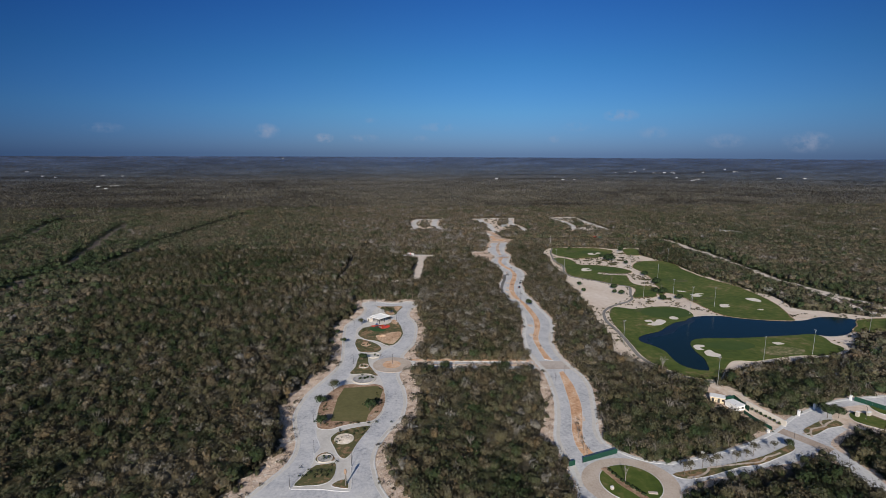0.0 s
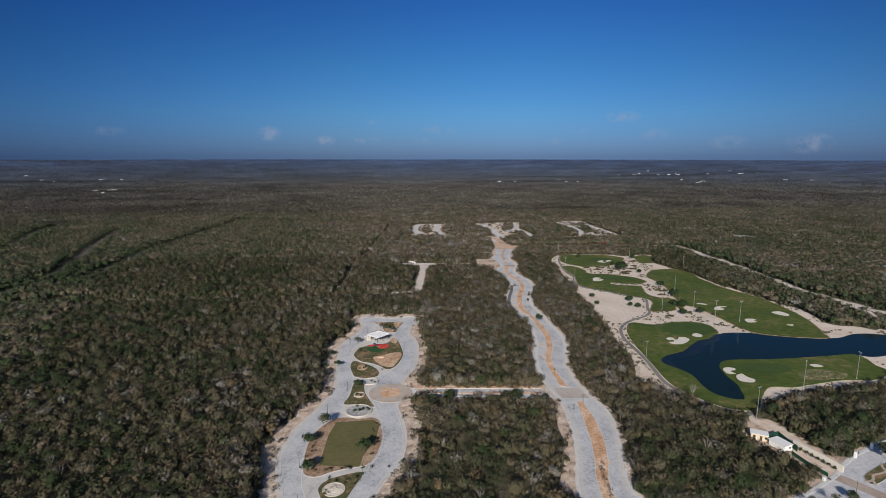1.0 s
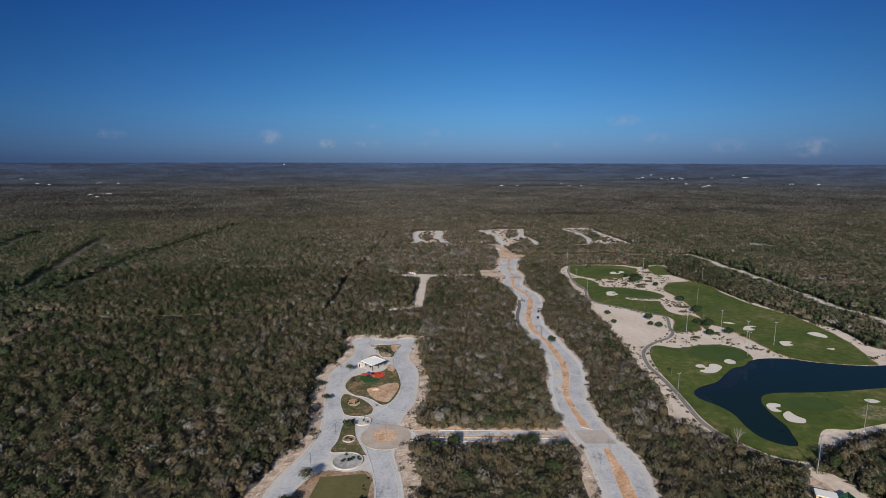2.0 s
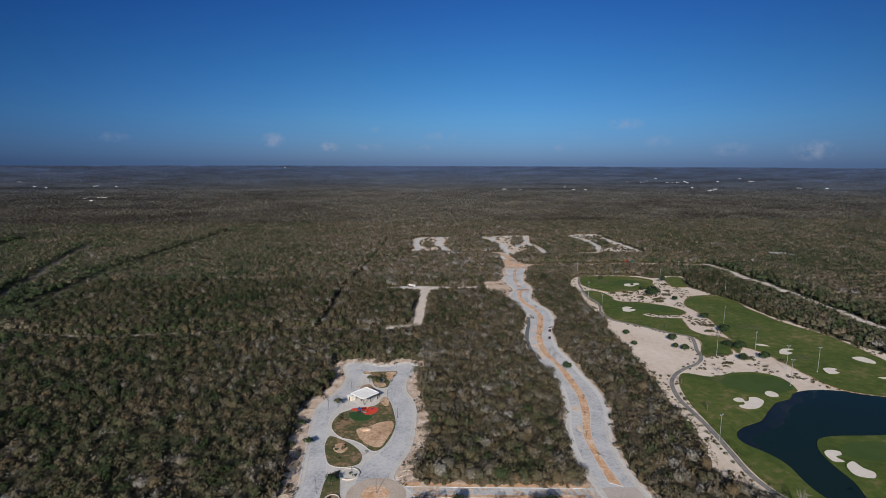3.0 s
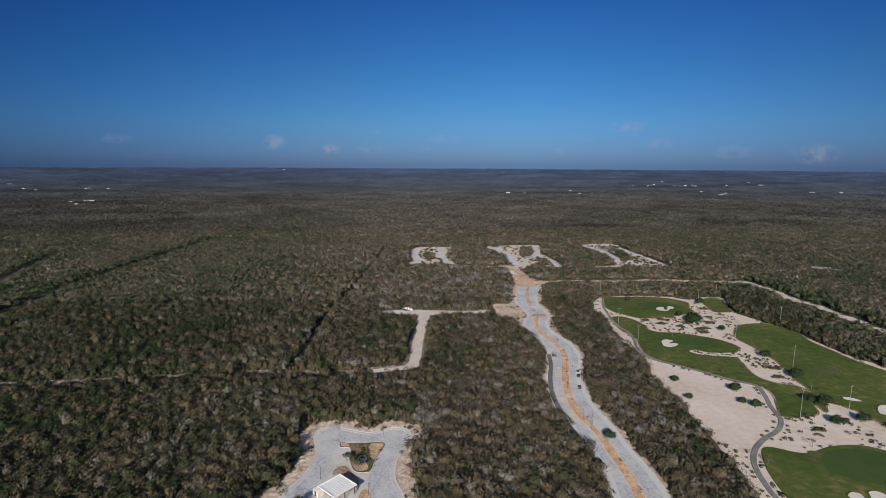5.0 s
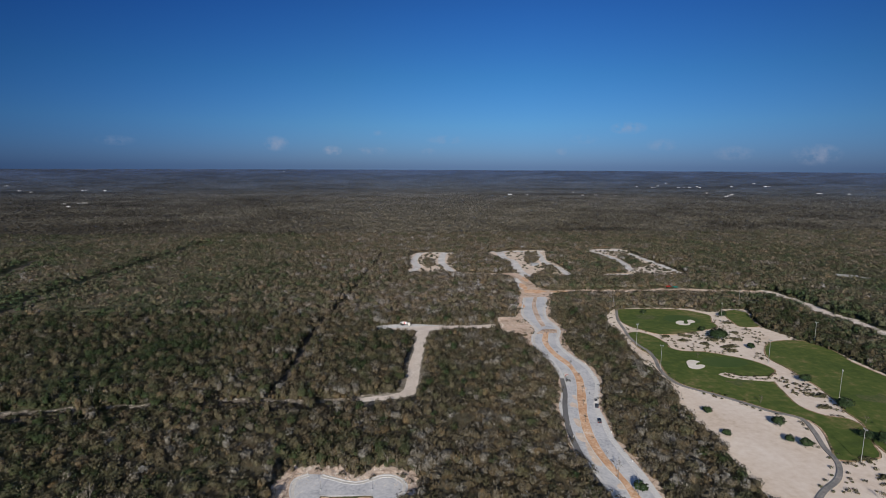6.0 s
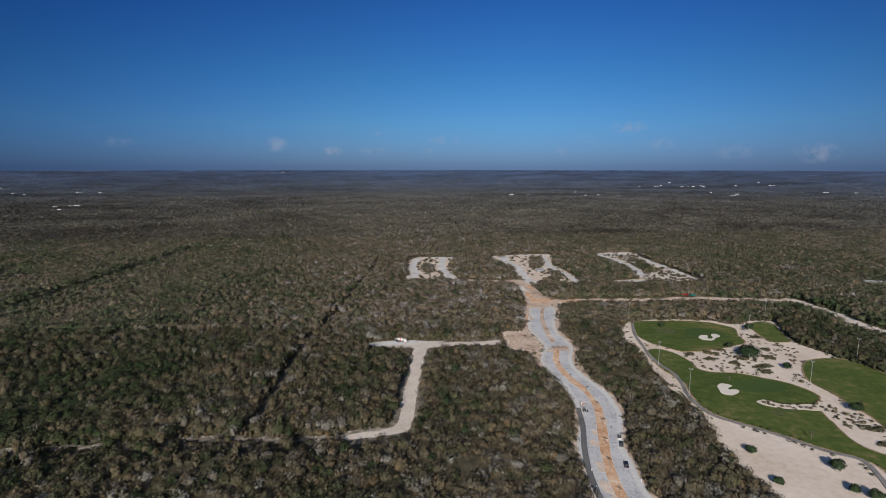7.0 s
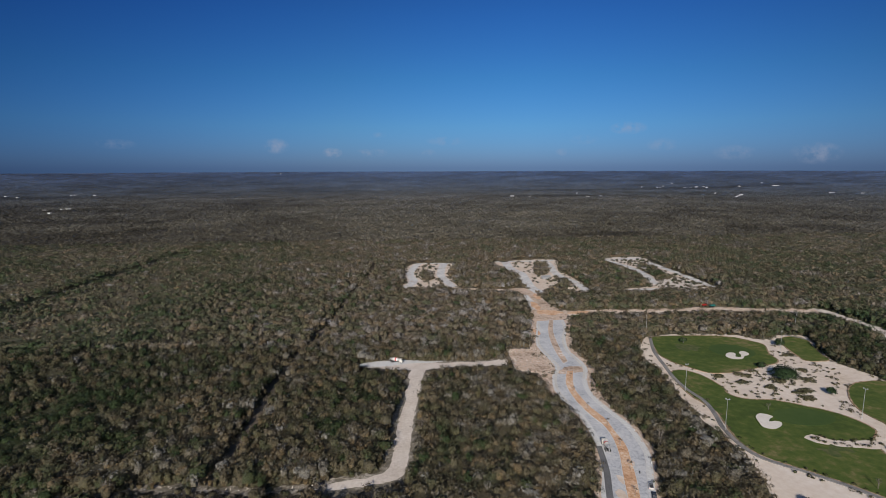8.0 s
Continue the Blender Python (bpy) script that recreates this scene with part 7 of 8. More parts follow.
# ---- fences, walls, huts at the entrance ----
def fence(points, tall, label):
    thing = empty("site_fence", *points[0], 0.0)
    o = np.array(points[0])
    for a, b in zip(points, points[1:]):
        a, b = np.array(a) - o, np.array(b) - o
        n = max(1, round(np.linalg.norm(b - a) / 2.6))
        turn = math.degrees(math.atan2(b[1] - a[1], b[0] - a[0]))
        for k in range(n):
            p, q = a + (b - a) * k / n, a + (b - a) * (k + 1) / n
            bm = bmesh.new()
            tube(bm, [(p[0], p[1], 0), (p[0], p[1], tall + 0.1)], [0.05, 0.05], 6)
            part("post", bm, M_DARK, thing)
            bm = bmesh.new()
            long = float(np.linalg.norm(q - p))
            box(bm, 0.06, long - 0.06, -0.02, 0.02, 0.12, tall, 0, pose(p[0], p[1], 0, 0, 0, turn))
            part("panel", bm, M_GREEN_MESH, thing)
    return tagged(thing, label, "fence", "green site fences")


fence([(73.1, 180.0), (89.4, 185.2)], 2.3, "dark green mesh site fence across the boulevard")
fence([(66.9, 177.9), (69.7, 178.8)], 2.3, "short dark green mesh fence panel beside the road")
fence([(158.3, 222.9), (166.4, 225.5), (165.4, 213.0)], 2.4, "dark green mesh fence behind the huts")
fence([(161.8, 211.5), (162.2, 204.5), (164.0, 196.0)], 1.7, "dark green mesh fence along the service lane")
fence([(224.0, 218.6), (229.8, 208.0), (238.0, 200.0)], 2.4, "dark green mesh fence beside the far drive")

wall = empty("planted_wall", 167.3, 217.9, 0.0, math.degrees(math.atan2(-20.0, 4.6)))
bm = bmesh.new()
box(bm, 0, 20.5, -0.15, 0.15, 0, 2.9, 0.03)
part("wall", bm, M_CREAM, wall)
bm = bmesh.new()
box(bm, -0.05, 20.55, -0.2, 0.2, 2.903, 3.0, 0.02)
part("coping", bm, M_KERB, wall)
tagged(wall, "pale rendered garden wall along the service lane", "wall")
for k in range(8):
    s = 1.8 + 2.3 * k
    shrub = empty("wall_shrub", 167.3 + 0.224 * s - 0.75, 217.9 - 0.975 * s - 0.15, 0.05)
    bm = bmesh.new()
    tube(bm, [(0, 0, 0), (0, 0, 0.6)], [0.05, 0.03], 5)
    part("stem", bm, M_BARK, shrub)
    crown_mesh("leaves", [0.0], [0.0], [0.1], [1.5], [0.65], [0.25], 60, 0.28, 0.1, 0.3, M_GREEN_LEAF, shrub)
    tagged(shrub, "dark green shrub planted against the pale wall", "shrub", "shrubs along the wall")


def hut(name, x, y, turn, long, deep, tall, walls_of, label, doors):
    thing = empty(name, x, y, 0.0, turn)
    bm = bmesh.new()
    box(bm, -long / 2, long / 2, -deep / 2, deep / 2, 0, tall, 0.03)
    body = part("walls", bm, walls_of, thing)
    bm = bmesh.new()
    box(bm, -long / 2 - 0.25, long / 2 + 0.25, -deep / 2 - 0.3, deep / 2 + 0.25, tall + 0.003, tall + 0.16, 0.02)
    part("roof", bm, M_WHITE, thing, "flat white roof")
    for s, wide, z0, z1 in doors:
        bm = bmesh.new()
        box(bm, s - wide / 2, s + wide / 2, -deep / 2 - 0.03, -deep / 2 - 0.003, z0, z1)
        part("door" if z0 < 0.3 else "window", bm, M_GLASS if z0 > 0.3 else M_DARK, body)
    return tagged(thing, label, "hut")


hut("guard_hut", 157.2, 224.8, -32, 6.4, 4.0, 2.6, M_TAN, "small tan guard hut with two dark doors and white roof", [(-1.9, 1.0, 0.05, 2.1), (0.6, 1.0, 0.05, 2.1), (2.4, 0.8, 1.0, 1.9)])
hut("site_container", 161.2, 217.3, 15, 5.0, 6.6, 2.5, M_WHITE, "white site office container beside the green fence", [(1.2, 0.9, 0.9, 1.8)])
for x, y, tall in ((122.1, 180.0, 1.8), (185.4, 207.1, 2.6), (197.6, 212.3, 2.6), (222.8, 219.3, 2.6), (160.8, 194.2, 1.6)):
    thing = empty("gate_pillar", x, y, 0.0, 20)
    bm = bmesh.new()
    box(bm, -0.45, 0.45, -0.45, 0.45, 0, tall, 0.04)
    part("shaft", bm, M_WHITE, thing)
    bm = bmesh.new()
    box(bm, -0.52, 0.52, -0.52, 0.52, tall + 0.003, tall + 0.13, 0.03)
    part("cap", bm, M_KERB, thing)
    tagged(thing, "square white pillar beside the entrance drive", "pillar", "white pillars")
for x, y, turn, size in ((211.7, 203.8, 20, (1.6, 1.2, 2.2)), (217.7, 204.1, 20, (2.4, 1.2, 1.6)), (77.6, 163.0, 10, (1.1, 0.9, 0.9))):
    thing = empty("utility_box", x, y, 0.3, turn)
    bm = bmesh.new()
    box(bm, -size[0] / 2, size[0] / 2, -size[1] / 2, size[1] / 2, 0, size[2], 0.03)
    part("cabinet", bm, M_STONE_WALL, thing)
    bm = bmesh.new()
    box(bm, -size[0] / 2 - 0.06, size[0] / 2 + 0.06, -size[1] / 2 - 0.06, size[1] / 2 + 0.06, size[2] + 0.003, size[2] + 0.1, 0.02)
    part("lid", bm, M_WHITE, thing)
    tagged(thing, "pale utility box standing on grass", "utility box", "utility boxes")
bm = bmesh.new()
box(bm, -1.6, 1.6, -0.6, 0.6, 0, 0.3, 0.05, pose(91.0, 159.3, 0.34, 0, 0, -12))
tagged(link("stone_sign", bm, M_GRAVEL), "low grey stone sign lying in the roundabout lawn", "sign")
STRIP = curve_line([(79.6, 175.8), (82.3, 166.8), (87.4, 156.5)], 2)
tagged(slab("planted_strip", strip(STRIP, 2.6, 0, 0.1), 0.37, 0.1, M_MULCH), "brown planted strip across the roundabout lawn", "bed")
for p in STRIP[1:-1]:
    shrub = empty("bed_shrub", p[0] + 0.9, p[1] + 0.3, 0.37)
    bm = bmesh.new()
    tube(bm, [(0, 0, 0), (0, 0, 0.4)], [0.04, 0.03], 5)
    part("stem", bm, M_BARK, shrub)
    crown_mesh("leaves", [0.0, 0.4], [0.0, -0.3], [0.0, 0.0], [0.8, 0.6], [0.7, 0.6], [0.3, 0.2], 40, 0.26, 0.05, 0.3, M_GREEN_LEAF, shrub)
    tagged(shrub, "low bright green shrub in the roundabout bed", "shrub", "bed shrubs")


# ---- vehicles ----
def wheels(thing, spots, radius, width):
    for x, y in spots:
        bm = bmesh.new()
        s = 1 if y > 0 else -1
        tube(bm, [(x, y - width / 2, radius), (x, y - width / 2 + 0.03, radius), (x, y + width / 2 - 0.03, radius), (x, y + width / 2, radius)], [radius * 0.9, radius, radius, radius * 0.9], 14)
        w = part("wheel", bm, M_TYRE, thing)
        bm = bmesh.new()
        tube(bm, [(x, y + s * (width / 2 + 0.003), radius), (x, y + s * (width / 2 + 0.02), radius)], [radius * 0.6, radius * 0.5], 10)
        part("rim", bm, M_GREY, w)


def loft(bm, sections):
    """A skin through cross-sections: each is x and a list of (y, z) from left to right."""
    rows = [[bm.verts.new((x, y, z)) for y, z in pts] for x, pts in sections]
    for u, v in zip(rows, rows[1:]):
        for k in range(len(u)):
            bm.faces.new((u[k], u[(k + 1) % len(u)], v[(k + 1) % len(v)], v[k]))
    bm.faces.new(rows[0])
    bm.faces.new(rows[-1][::-1])
    bmesh.ops.recalc_face_normals(bm, faces=bm.faces)


def paint(name, colour):
    return surface(name, [(0.3, tuple(0.85 * c for c in colour)), (0.7, colour)], 1.5, 0.3, rough=0.25, bump=0, gloss=0.6)


def car(x, y, z, turn, colour, label, pickup=False):
    thing = empty("pickup_truck" if pickup else "car", x, y, z, turn)
    half = lambda w, z0, z1, r=0.08: [(-w, z0), (w, z0), (w, z1 - r), (w - r, z1), (-w + r, z1), (-w, z1 - r)]
    bm = bmesh.new()
    loft(bm, [(-2.25, half(0.78, 0.45, 0.85)), (-2.1, half(0.88, 0.3, 0.98)), (-0.5, half(0.9, 0.28, 1.0)), (1.2, half(0.9, 0.28, 0.98)), (2.0, half(0.86, 0.3, 0.86)), (2.25, half(0.74, 0.42, 0.74))])
    body = part("body", bm, paint("car_paint", colour), thing)
    bm = bmesh.new()
    a, b = (-0.2, 1.2) if pickup else (-1.9, 1.2)
    loft(bm, [(a, half(0.8, 0.9, 1.02)), (a + 0.3, half(0.66, 0.9, 1.5)), (b - 0.8, half(0.66, 0.9, 1.52)), (b, half(0.8, 0.9, 1.0))])
    cabin = part("cabin", bm, M_GLASS, thing, "dark tinted windows")
    bm = bmesh.new()
    box(bm, a + 0.35, b - 0.85, -0.62, 0.62, 1.523, 1.56, 0.02)
    part("roof", bm, body.data.materials[0], cabin)
    wheels(thing, [(-1.4, -0.82), (-1.4, 0.82), (1.4, -0.82), (1.4, 0.82)], 0.34, 0.22)
    for s in (-0.6, 0.6):
        bm = bmesh.new()
        box(bm, 2.14, 2.26, s - 0.16, s + 0.16, 0.6, 0.72, 0.02)
        part("headlight", bm, M_WHITE, body)
        bm = bmesh.new()
        box(bm, -2.28, -2.2, s - 0.14, s + 0.14, 0.66, 0.8, 0.02)
        part("tail_light", bm, M_RED, body)
    if pickup:
        bm = bmesh.new()
        box(bm, -2.05, -0.3, -0.7, 0.7, 0.985, 1.01)
        part("load_bed", bm, M_DARK, body)
    return tagged(thing, label, "pickup" if pickup else "car", "parked vehicles")


car(121.4, 471.2, 0.12, 68, (0.62, 0.62, 0.62), "white pickup truck with a loaded bed parked at the kerb", True)
car(119.6, 465.2, 0.12, 70, (0.05, 0.055, 0.06), "dark grey car parked behind a pickup truck")
car(114.8, 449.4, 0.12, 72, (0.012, 0.02, 0.03), "black car parked beside the boulevard footway")

bike = empty("motorcycle", 121.3, 480.5, 0.12, 70)
wheels(bike, [(-0.65, 0.0), (0.65, 0.0)], 0.3, 0.12)
bm = bmesh.new()
box(bm, -0.5, 0.5, -0.14, 0.14, 0.4, 0.75, 0.06)
part("engine", bm, M_DARK, bike)
bm = bmesh.new()
box(bm, -0.75, 0.1, -0.15, 0.15, 0.78, 0.9, 0.05)
part("seat", bm, M_TYRE, bike)
bm = bmesh.new()
tube(bm, [(0.45, -0.35, 1.05), (0.5, 0, 0.95), (0.45, 0.35, 1.05)], [0.025, 0.03, 0.025], 6)
part("handlebar", bm, M_GREY, bike)
tagged(bike, "dark motorcycle parked on the concrete carriageway", "motorcycle")


def mixer_truck(x, y, z, turn, label):
    thing = empty("mixer_truck", x, y, z, turn)
    bm = bmesh.new()
    box(bm, -4.2, 4.0, -0.55, 0.55, 0.75, 1.05, 0.03)
    part("chassis", bm, M_DARK, thing)
    bm = bmesh.new()
    sec = lambda w, z0, z1: [(-w, z0), (w, z0), (w, z1 - 0.15), (w - 0.15, z1), (-w + 0.15, z1), (-w, z1 - 0.15)]
    loft(bm, [(2.2, sec(1.2, 0.7, 2.7)), (3.6, sec(1.2, 0.7, 2.75)), (4.1, sec(1.2, 0.7, 2.0)), (4.3, sec(1.15, 0.75, 1.6))])
    cab = part("cab", bm, M_PAVING, thing, "white driver's cab")
    bm = bmesh.new()
    box(bm, 3.72, 4.08, -1.0, 1.0, 1.75, 2.45, 0, pose(0.12, 0, 0, 0, 0, 0))
    part("windscreen", bm, M_GLASS, cab)
    red = paint("mixer_red", (0.5, 0.03, 0.03))
    for a, b, r1, r2, m in ((1.9, 0.9, 0.75, 1.1, M_GREY), (0.897, 0.2, 1.1, 1.17, M_WHITE), (0.197, -0.5, 1.17, 1.15, red), (-0.503, -2.2, 1.15, 0.9, M_PAVING), (-2.203, -3.3, 0.9, 0.55, M_GREY)):
        bm = bmesh.new()
        tube(bm, [(a, 0, 2.0 + 0.05 * (1.9 - a)), (b, 0, 2.0 + 0.05 * (1.9 - b))], [r1, r2], 18)
        part("drum", bm, m, thing, "red and white mixing drum")
    bm = bmesh.new()
    tube(bm, [(-3.3, 0, 2.9), (-3.9, 0, 2.2), (-4.7, 0, 1.2)], [0.35, 0.25, 0.22], 8)
    part("chute", bm, M_GREY, thing)
    wheels(thing, [(px, py) for px in (3.1, -1.6, -2.9) for py in (-1.05, 1.05)], 0.52, 0.36)
    return tagged(thing, label, "mixer truck", "concrete mixer trucks")


mixer_truck(115.5, 500.3, 0.12, 84, "white and red concrete mixer truck pouring at the kerb")
mixer_truck(24.6, 611.4, 0.1, -18, "white and red concrete mixer truck on the gravel track")

# ---- footway slabs beside the boulevard ----
bm = bmesh.new()
box(bm, -1.44, 1.44, -0.85, 0.85, 0.0, 0.1, 0.02)
slab_mesh = bpy.data.meshes.new("paving_slab")
bm.to_mesh(slab_mesh)
bm.free()
slab_mesh.materials.append(M_KERB)
for line, shift, start, count in ((be, 1.15, 330.0, 84), (bw, -1.15, 300.0, 84)):
    inner = line + along(line) * shift
    far = np.concatenate([[0], np.cumsum(np.hypot(*np.diff(inner, axis=0).T))])
    base = tagged(slab("footway", strip(inner[2:-2], 1.9), 0.16, 0.1, M_PAVING), "concrete footway beside the boulevard", "footway")
    s0 = far[np.argmax(inner[:, 1] > start)]
    for k in range(count):
        s = s0 + 3.0 * k
        if s > far[-1] - 3:
            break
        p = [np.interp(s, far, inner[:, i]) for i in (0, 1)]
        q = [np.interp(s + 0.5, far, inner[:, i]) for i in (0, 1)]
        ob = new("paving_slab", slab_mesh)
        ob.parent = base
        ob.matrix_world = pose(p[0], p[1], 0.12, 0, 0, math.degrees(math.atan2(q[1] - p[1], q[0] - p[0])))
# the dark new asphalt cycle track on the west side
tagged(slab("cycle_track", strip(curve_line([(96.6, 388), (95.6, 396), (95.1, 408.1), (95.6, 420.7), (96.6, 434.7), (98.4, 446.9), (103.0, 465.4), (109.0, 484.1), (112.9, 502.1)]), 2.6, 0), 0.245, 0.1, M_ASPHALT), "dark new asphalt strip beside the footway", "path")

# ---- far houses, sheds and huts ----
def house(x, y, z, turn, long, deep, tall, colour, label, pitched=False, windows=3, roof_of=None):
    thing = empty("house", x, y, z, turn)
    bm = bmesh.new()
    box(bm, -long / 2, long / 2, -deep / 2, deep / 2, 0, tall, 0.05)
    body = part("walls", bm, M_WHITE if colour is None else colour, thing)
    bm = bmesh.new()
    if pitched:
        loft(bm, [(s * (long / 2 + 0.3), [(-deep / 2 - 0.3, tall + 0.01), (deep / 2 + 0.3, tall + 0.01), (0.05, tall + deep * 0.28), (-0.05, tall + deep * 0.28)]) for s in (-1, 1)])
    else:
        box(bm, -long / 2 - 0.15, long / 2 + 0.15, -deep / 2 - 0.15, deep / 2 + 0.15, tall + 0.01, tall + 0.35, 0.03)
    part("roof", bm, roof_of or M_WHITE, thing)
    for k in range(windows):
        s = (k + 0.5) / windows * long - long / 2
        bm = bmesh.new()
        box(bm, s - 0.7, s + 0.7, -deep / 2 - 0.05, -deep / 2 - 0.01, 1.0, 2.3)
        part("window", bm, M_GLASS, body)
    return tagged(thing, label, "house", "far houses")


FAR_HOUSES = [
    (-968, 1882), (-934, 1903), (-924, 1914), (-884, 1764), (-1403, 2789), (-1385, 2735), (-1513, 2594), (-1287, 2732), (-1860, 2960), (-1631, 2705), (-848, 4439), (1434, 2536), (1356, 2268), (1460, 2391), (1394, 2307), (1941, 2485), (1950, 2483), (2038, 2426), (1368, 3109), (1430, 3053), (1444, 3049), (1506, 3138), (1646, 3310), (1565, 3018), (1593, 3011), (1631, 3021), (1686, 3045), (1670, 2989), (1854, 2992), (2082, 3132), (2023, 2952), (2038, 2946), (2131, 2949), (564, 2404), (841, 2635), (794, 2374), (856, 2393), (922, 2347), (497, 2428),
]
for x, y in FAR_HOUSES:
    r = math.hypot(x - HUB[0], y - HUB[1])
    long, tall = rng.uniform(6, 15), rng.uniform(3.0, 4.2)
    house(x, y, float(lie(r)) + (3.0 if r > 1400 else 1.5), rng.uniform(-25, 25), long, rng.uniform(7, 11), tall, None, "distant white flat-roofed building among the woods", windows=int(rng.integers(2, 6)))
house(188.0, 849.0, 0.05, 5, 9, 5, 2.4, M_GREY, "low grey-roofed open shed in the far clearing", True, windows=0, roof_of=M_GREY)
house(79.0, 1005.6, 0.05, 4, 9, 4, 3.2, None, "small white site office beside the far loop", windows=2)
house(101.2, 1006.0, 0.05, -6, 6, 3, 3.0, None, "small white site hut beside the far loop", windows=1)
house(507, 743, 0.0, -25, 18, 7, 4.6, M_GREY, "grey roofed shed among the trees", True, roof_of=M_GREY)
house(519, 735, 0.0, -25, 14, 6, 4.0, M_GREY, "low grey roofed shed among the trees", True, roof_of=M_GREY)
for x, y, colour, what in ((291.5, 719.5, paint("tarpaulin_red", (0.30, 0.03, 0.025)), "red"), (297.5, 716.5, paint("teal", (0.02, 0.14, 0.12)), "teal")):
    thing = empty("site_tent", x, y, 0.05, 4)
    bm = bmesh.new()
    loft(bm, [(s, [(-2.2, 1.9), (2.2, 1.9), (0.05, 2.9), (-0.05, 2.9)]) for s in (-2.2, 2.2)])
    part("canopy", bm, colour, thing)
    for px in (-2.0, 2.0):
        for py in (-2.0, 2.0):
            bm = bmesh.new()
            tube(bm, [(px, py, 0), (px, py, 1.9)], [0.05, 0.05], 6)
            part("pole", bm, M_GREY, thing)
    tagged(thing, what + " tarpaulin site shelter beside the dirt road", "shelter", "site shelters")

# ---- golf scrub, grass tufts and rubble ----
lawns = FAIRWAYS[:4] + [curve_line(turf_south, closed=True), POND, strip(CART, 3.4)]
BARE_SAND = np.array([(176, 480), (196, 463), (213, 444), (208, 425), (198, 405), (190, 397), (176, 388), (160, 378), (156, 400), (160, 430), (166, 470)])
p = np.stack([rng.uniform(120, 345, 9000), rng.uniform(230, 650, 9000)], 1)
keep = inside(p, GOLF) & ~inside(p, BARE_SAND)
for outline in lawns:
    keep &= ~inside(p, outline)
p = p[keep]
# tufts gather in drifts
drift = np.array([noise.noise(Vector((x * 0.06, y * 0.06, 3.0))) for x, y in p])
p = p[drift + rng.uniform(-0.25, 0.25, len(p)) > 0.08]
size = rng.uniform(0.35, 1.0, len(p))
c, mass, t = clumps(p[:, 0], p[:, 1], np.full(len(p), 0.05), 0.2 + size, size * 1.15, rng.uniform(0.1, 0.9, len(p)), 34, 0.22 + 0.12 * size, 0.3)
triangles("sand_tufts", c, M_SHRUB, t, "dry grass tufts and low shrubs on the sand", "shrubs", mass=mass)
# wide drifts of low shrubs on the sand
drifts = [(210.9, 570.7, 3.2), (219.8, 561.7, 3.4), (227.6, 569.7, 3.0), (241.2, 561.5, 4.2), (230.2, 552.9, 2.8), (276.3, 599.5, 4.0), (258.1, 561.3, 4.6), (245.4, 547.0, 4.0),
          (240.2, 538.0, 3.6), (266, 575, 3.0), (225, 572.8, 2.6), (239.5, 545.1, 2.8), (235, 455, 3.0), (243, 468, 3.4), (228, 402, 3.0), (214, 408, 2.6), (210, 395, 2.4), (246, 395, 2.6)]
q = np.concatenate([rng.normal(0, 0.5, (int(9 * w), 2)) * (w, 0.7 * w) + (x, y) for x, y, w in drifts])
size = rng.uniform(0.5, 1.0, len(q))
c, mass, t = clumps(q[:, 0], q[:, 1], np.full(len(q), 0.05), 0.3 + size, size * 1.3, rng.uniform(0.0, 0.6, len(q)), 40, np.full(len(q), 0.28), 0.2)
triangles("sand_shrubs", c, M_SHRUB, t, "drifts of low olive shrubs on the sand", "shrubs", mass=mass)
# a row of tufts in the sand finger
q = FINGER.mean(0) + (FINGER - FINGER.mean(0)) * 0.72
q = q + rng.normal(0, 0.5, q.shape)
c, mass, t = clumps(q[:, 0], q[:, 1], np.full(len(q), 0.3), rng.uniform(0.8, 1.4, len(q)), rng.uniform(0.6, 1.1, len(q)), rng.uniform(0, 0.6, len(q)), 34, np.full(len(q), 0.3), 0.3)
triangles("sand_tufts", c, M_SHRUB, t, "dry tufts along the sand finger", "shrubs", mass=mass)
row = np.concatenate([CART[20:130] + along(CART)[20:130] * o + rng.uniform(-0.5, 0.5, (110, 2)) for o in (2.6, -2.6)])
row = row[rng.uniform(0, 1, len(row)) < 0.45]
c, mass, t = clumps(row[:, 0], row[:, 1], np.full(len(row), 0.1), rng.uniform(0.6, 1.2, len(row)), rng.uniform(0.5, 1.0, len(row)), rng.uniform(0, 0.6, len(row)), 30, np.full(len(row), 0.3), 0.3)
triangles("path_shrubs", c, M_SHRUB, t, "low shrubs planted along the cart path", "shrubs", mass=mass)


def rubble(name, lines, count, out, label, sizes=(0.25, 0.9)):
    """Broken limestone thrown along the verges: faceted stones in one mesh."""
    base = np.array([(1, 0, 0), (-1, 0, 0), (0, 1, 0), (0, -1, 0), (0, 0, 1)], float)
    faces = np.array([(0, 2, 4), (2, 1, 4), (1, 3, 4), (3, 0, 4)])
    tris = []
    for line, side, k in lines:
        n = along(line)
        i = rng.integers(0, len(line), int(count * k))
        d = rng.uniform(*out, len(i)) * side
        q = line[i] + n[i] * d[:, None] + rng.uniform(-1.5, 1.5, (len(i), 2))
        s = rng.uniform(*sizes, len(i)) ** 1.6
        a = rng.uniform(0, 6.28, len(i))
        v = base[None] * rng.uniform(0.6, 1.4, (len(i), 5, 3)) * s[:, None, None]
        v = np.stack([v[..., 0] * np.cos(a)[:, None] - v[..., 1] * np.sin(a)[:, None], v[..., 0] * np.sin(a)[:, None] + v[..., 1] * np.cos(a)[:, None], 0.75 * v[..., 2]], -1)
        v += np.stack([q[:, 0], q[:, 1], np.full(len(i), 0.05)], 1)[:, None]
        tris.append(v[:, faces].reshape(-1, 3, 3))
    triangles(name, np.concatenate(tris), M_ROCK, None, label, "rubble")


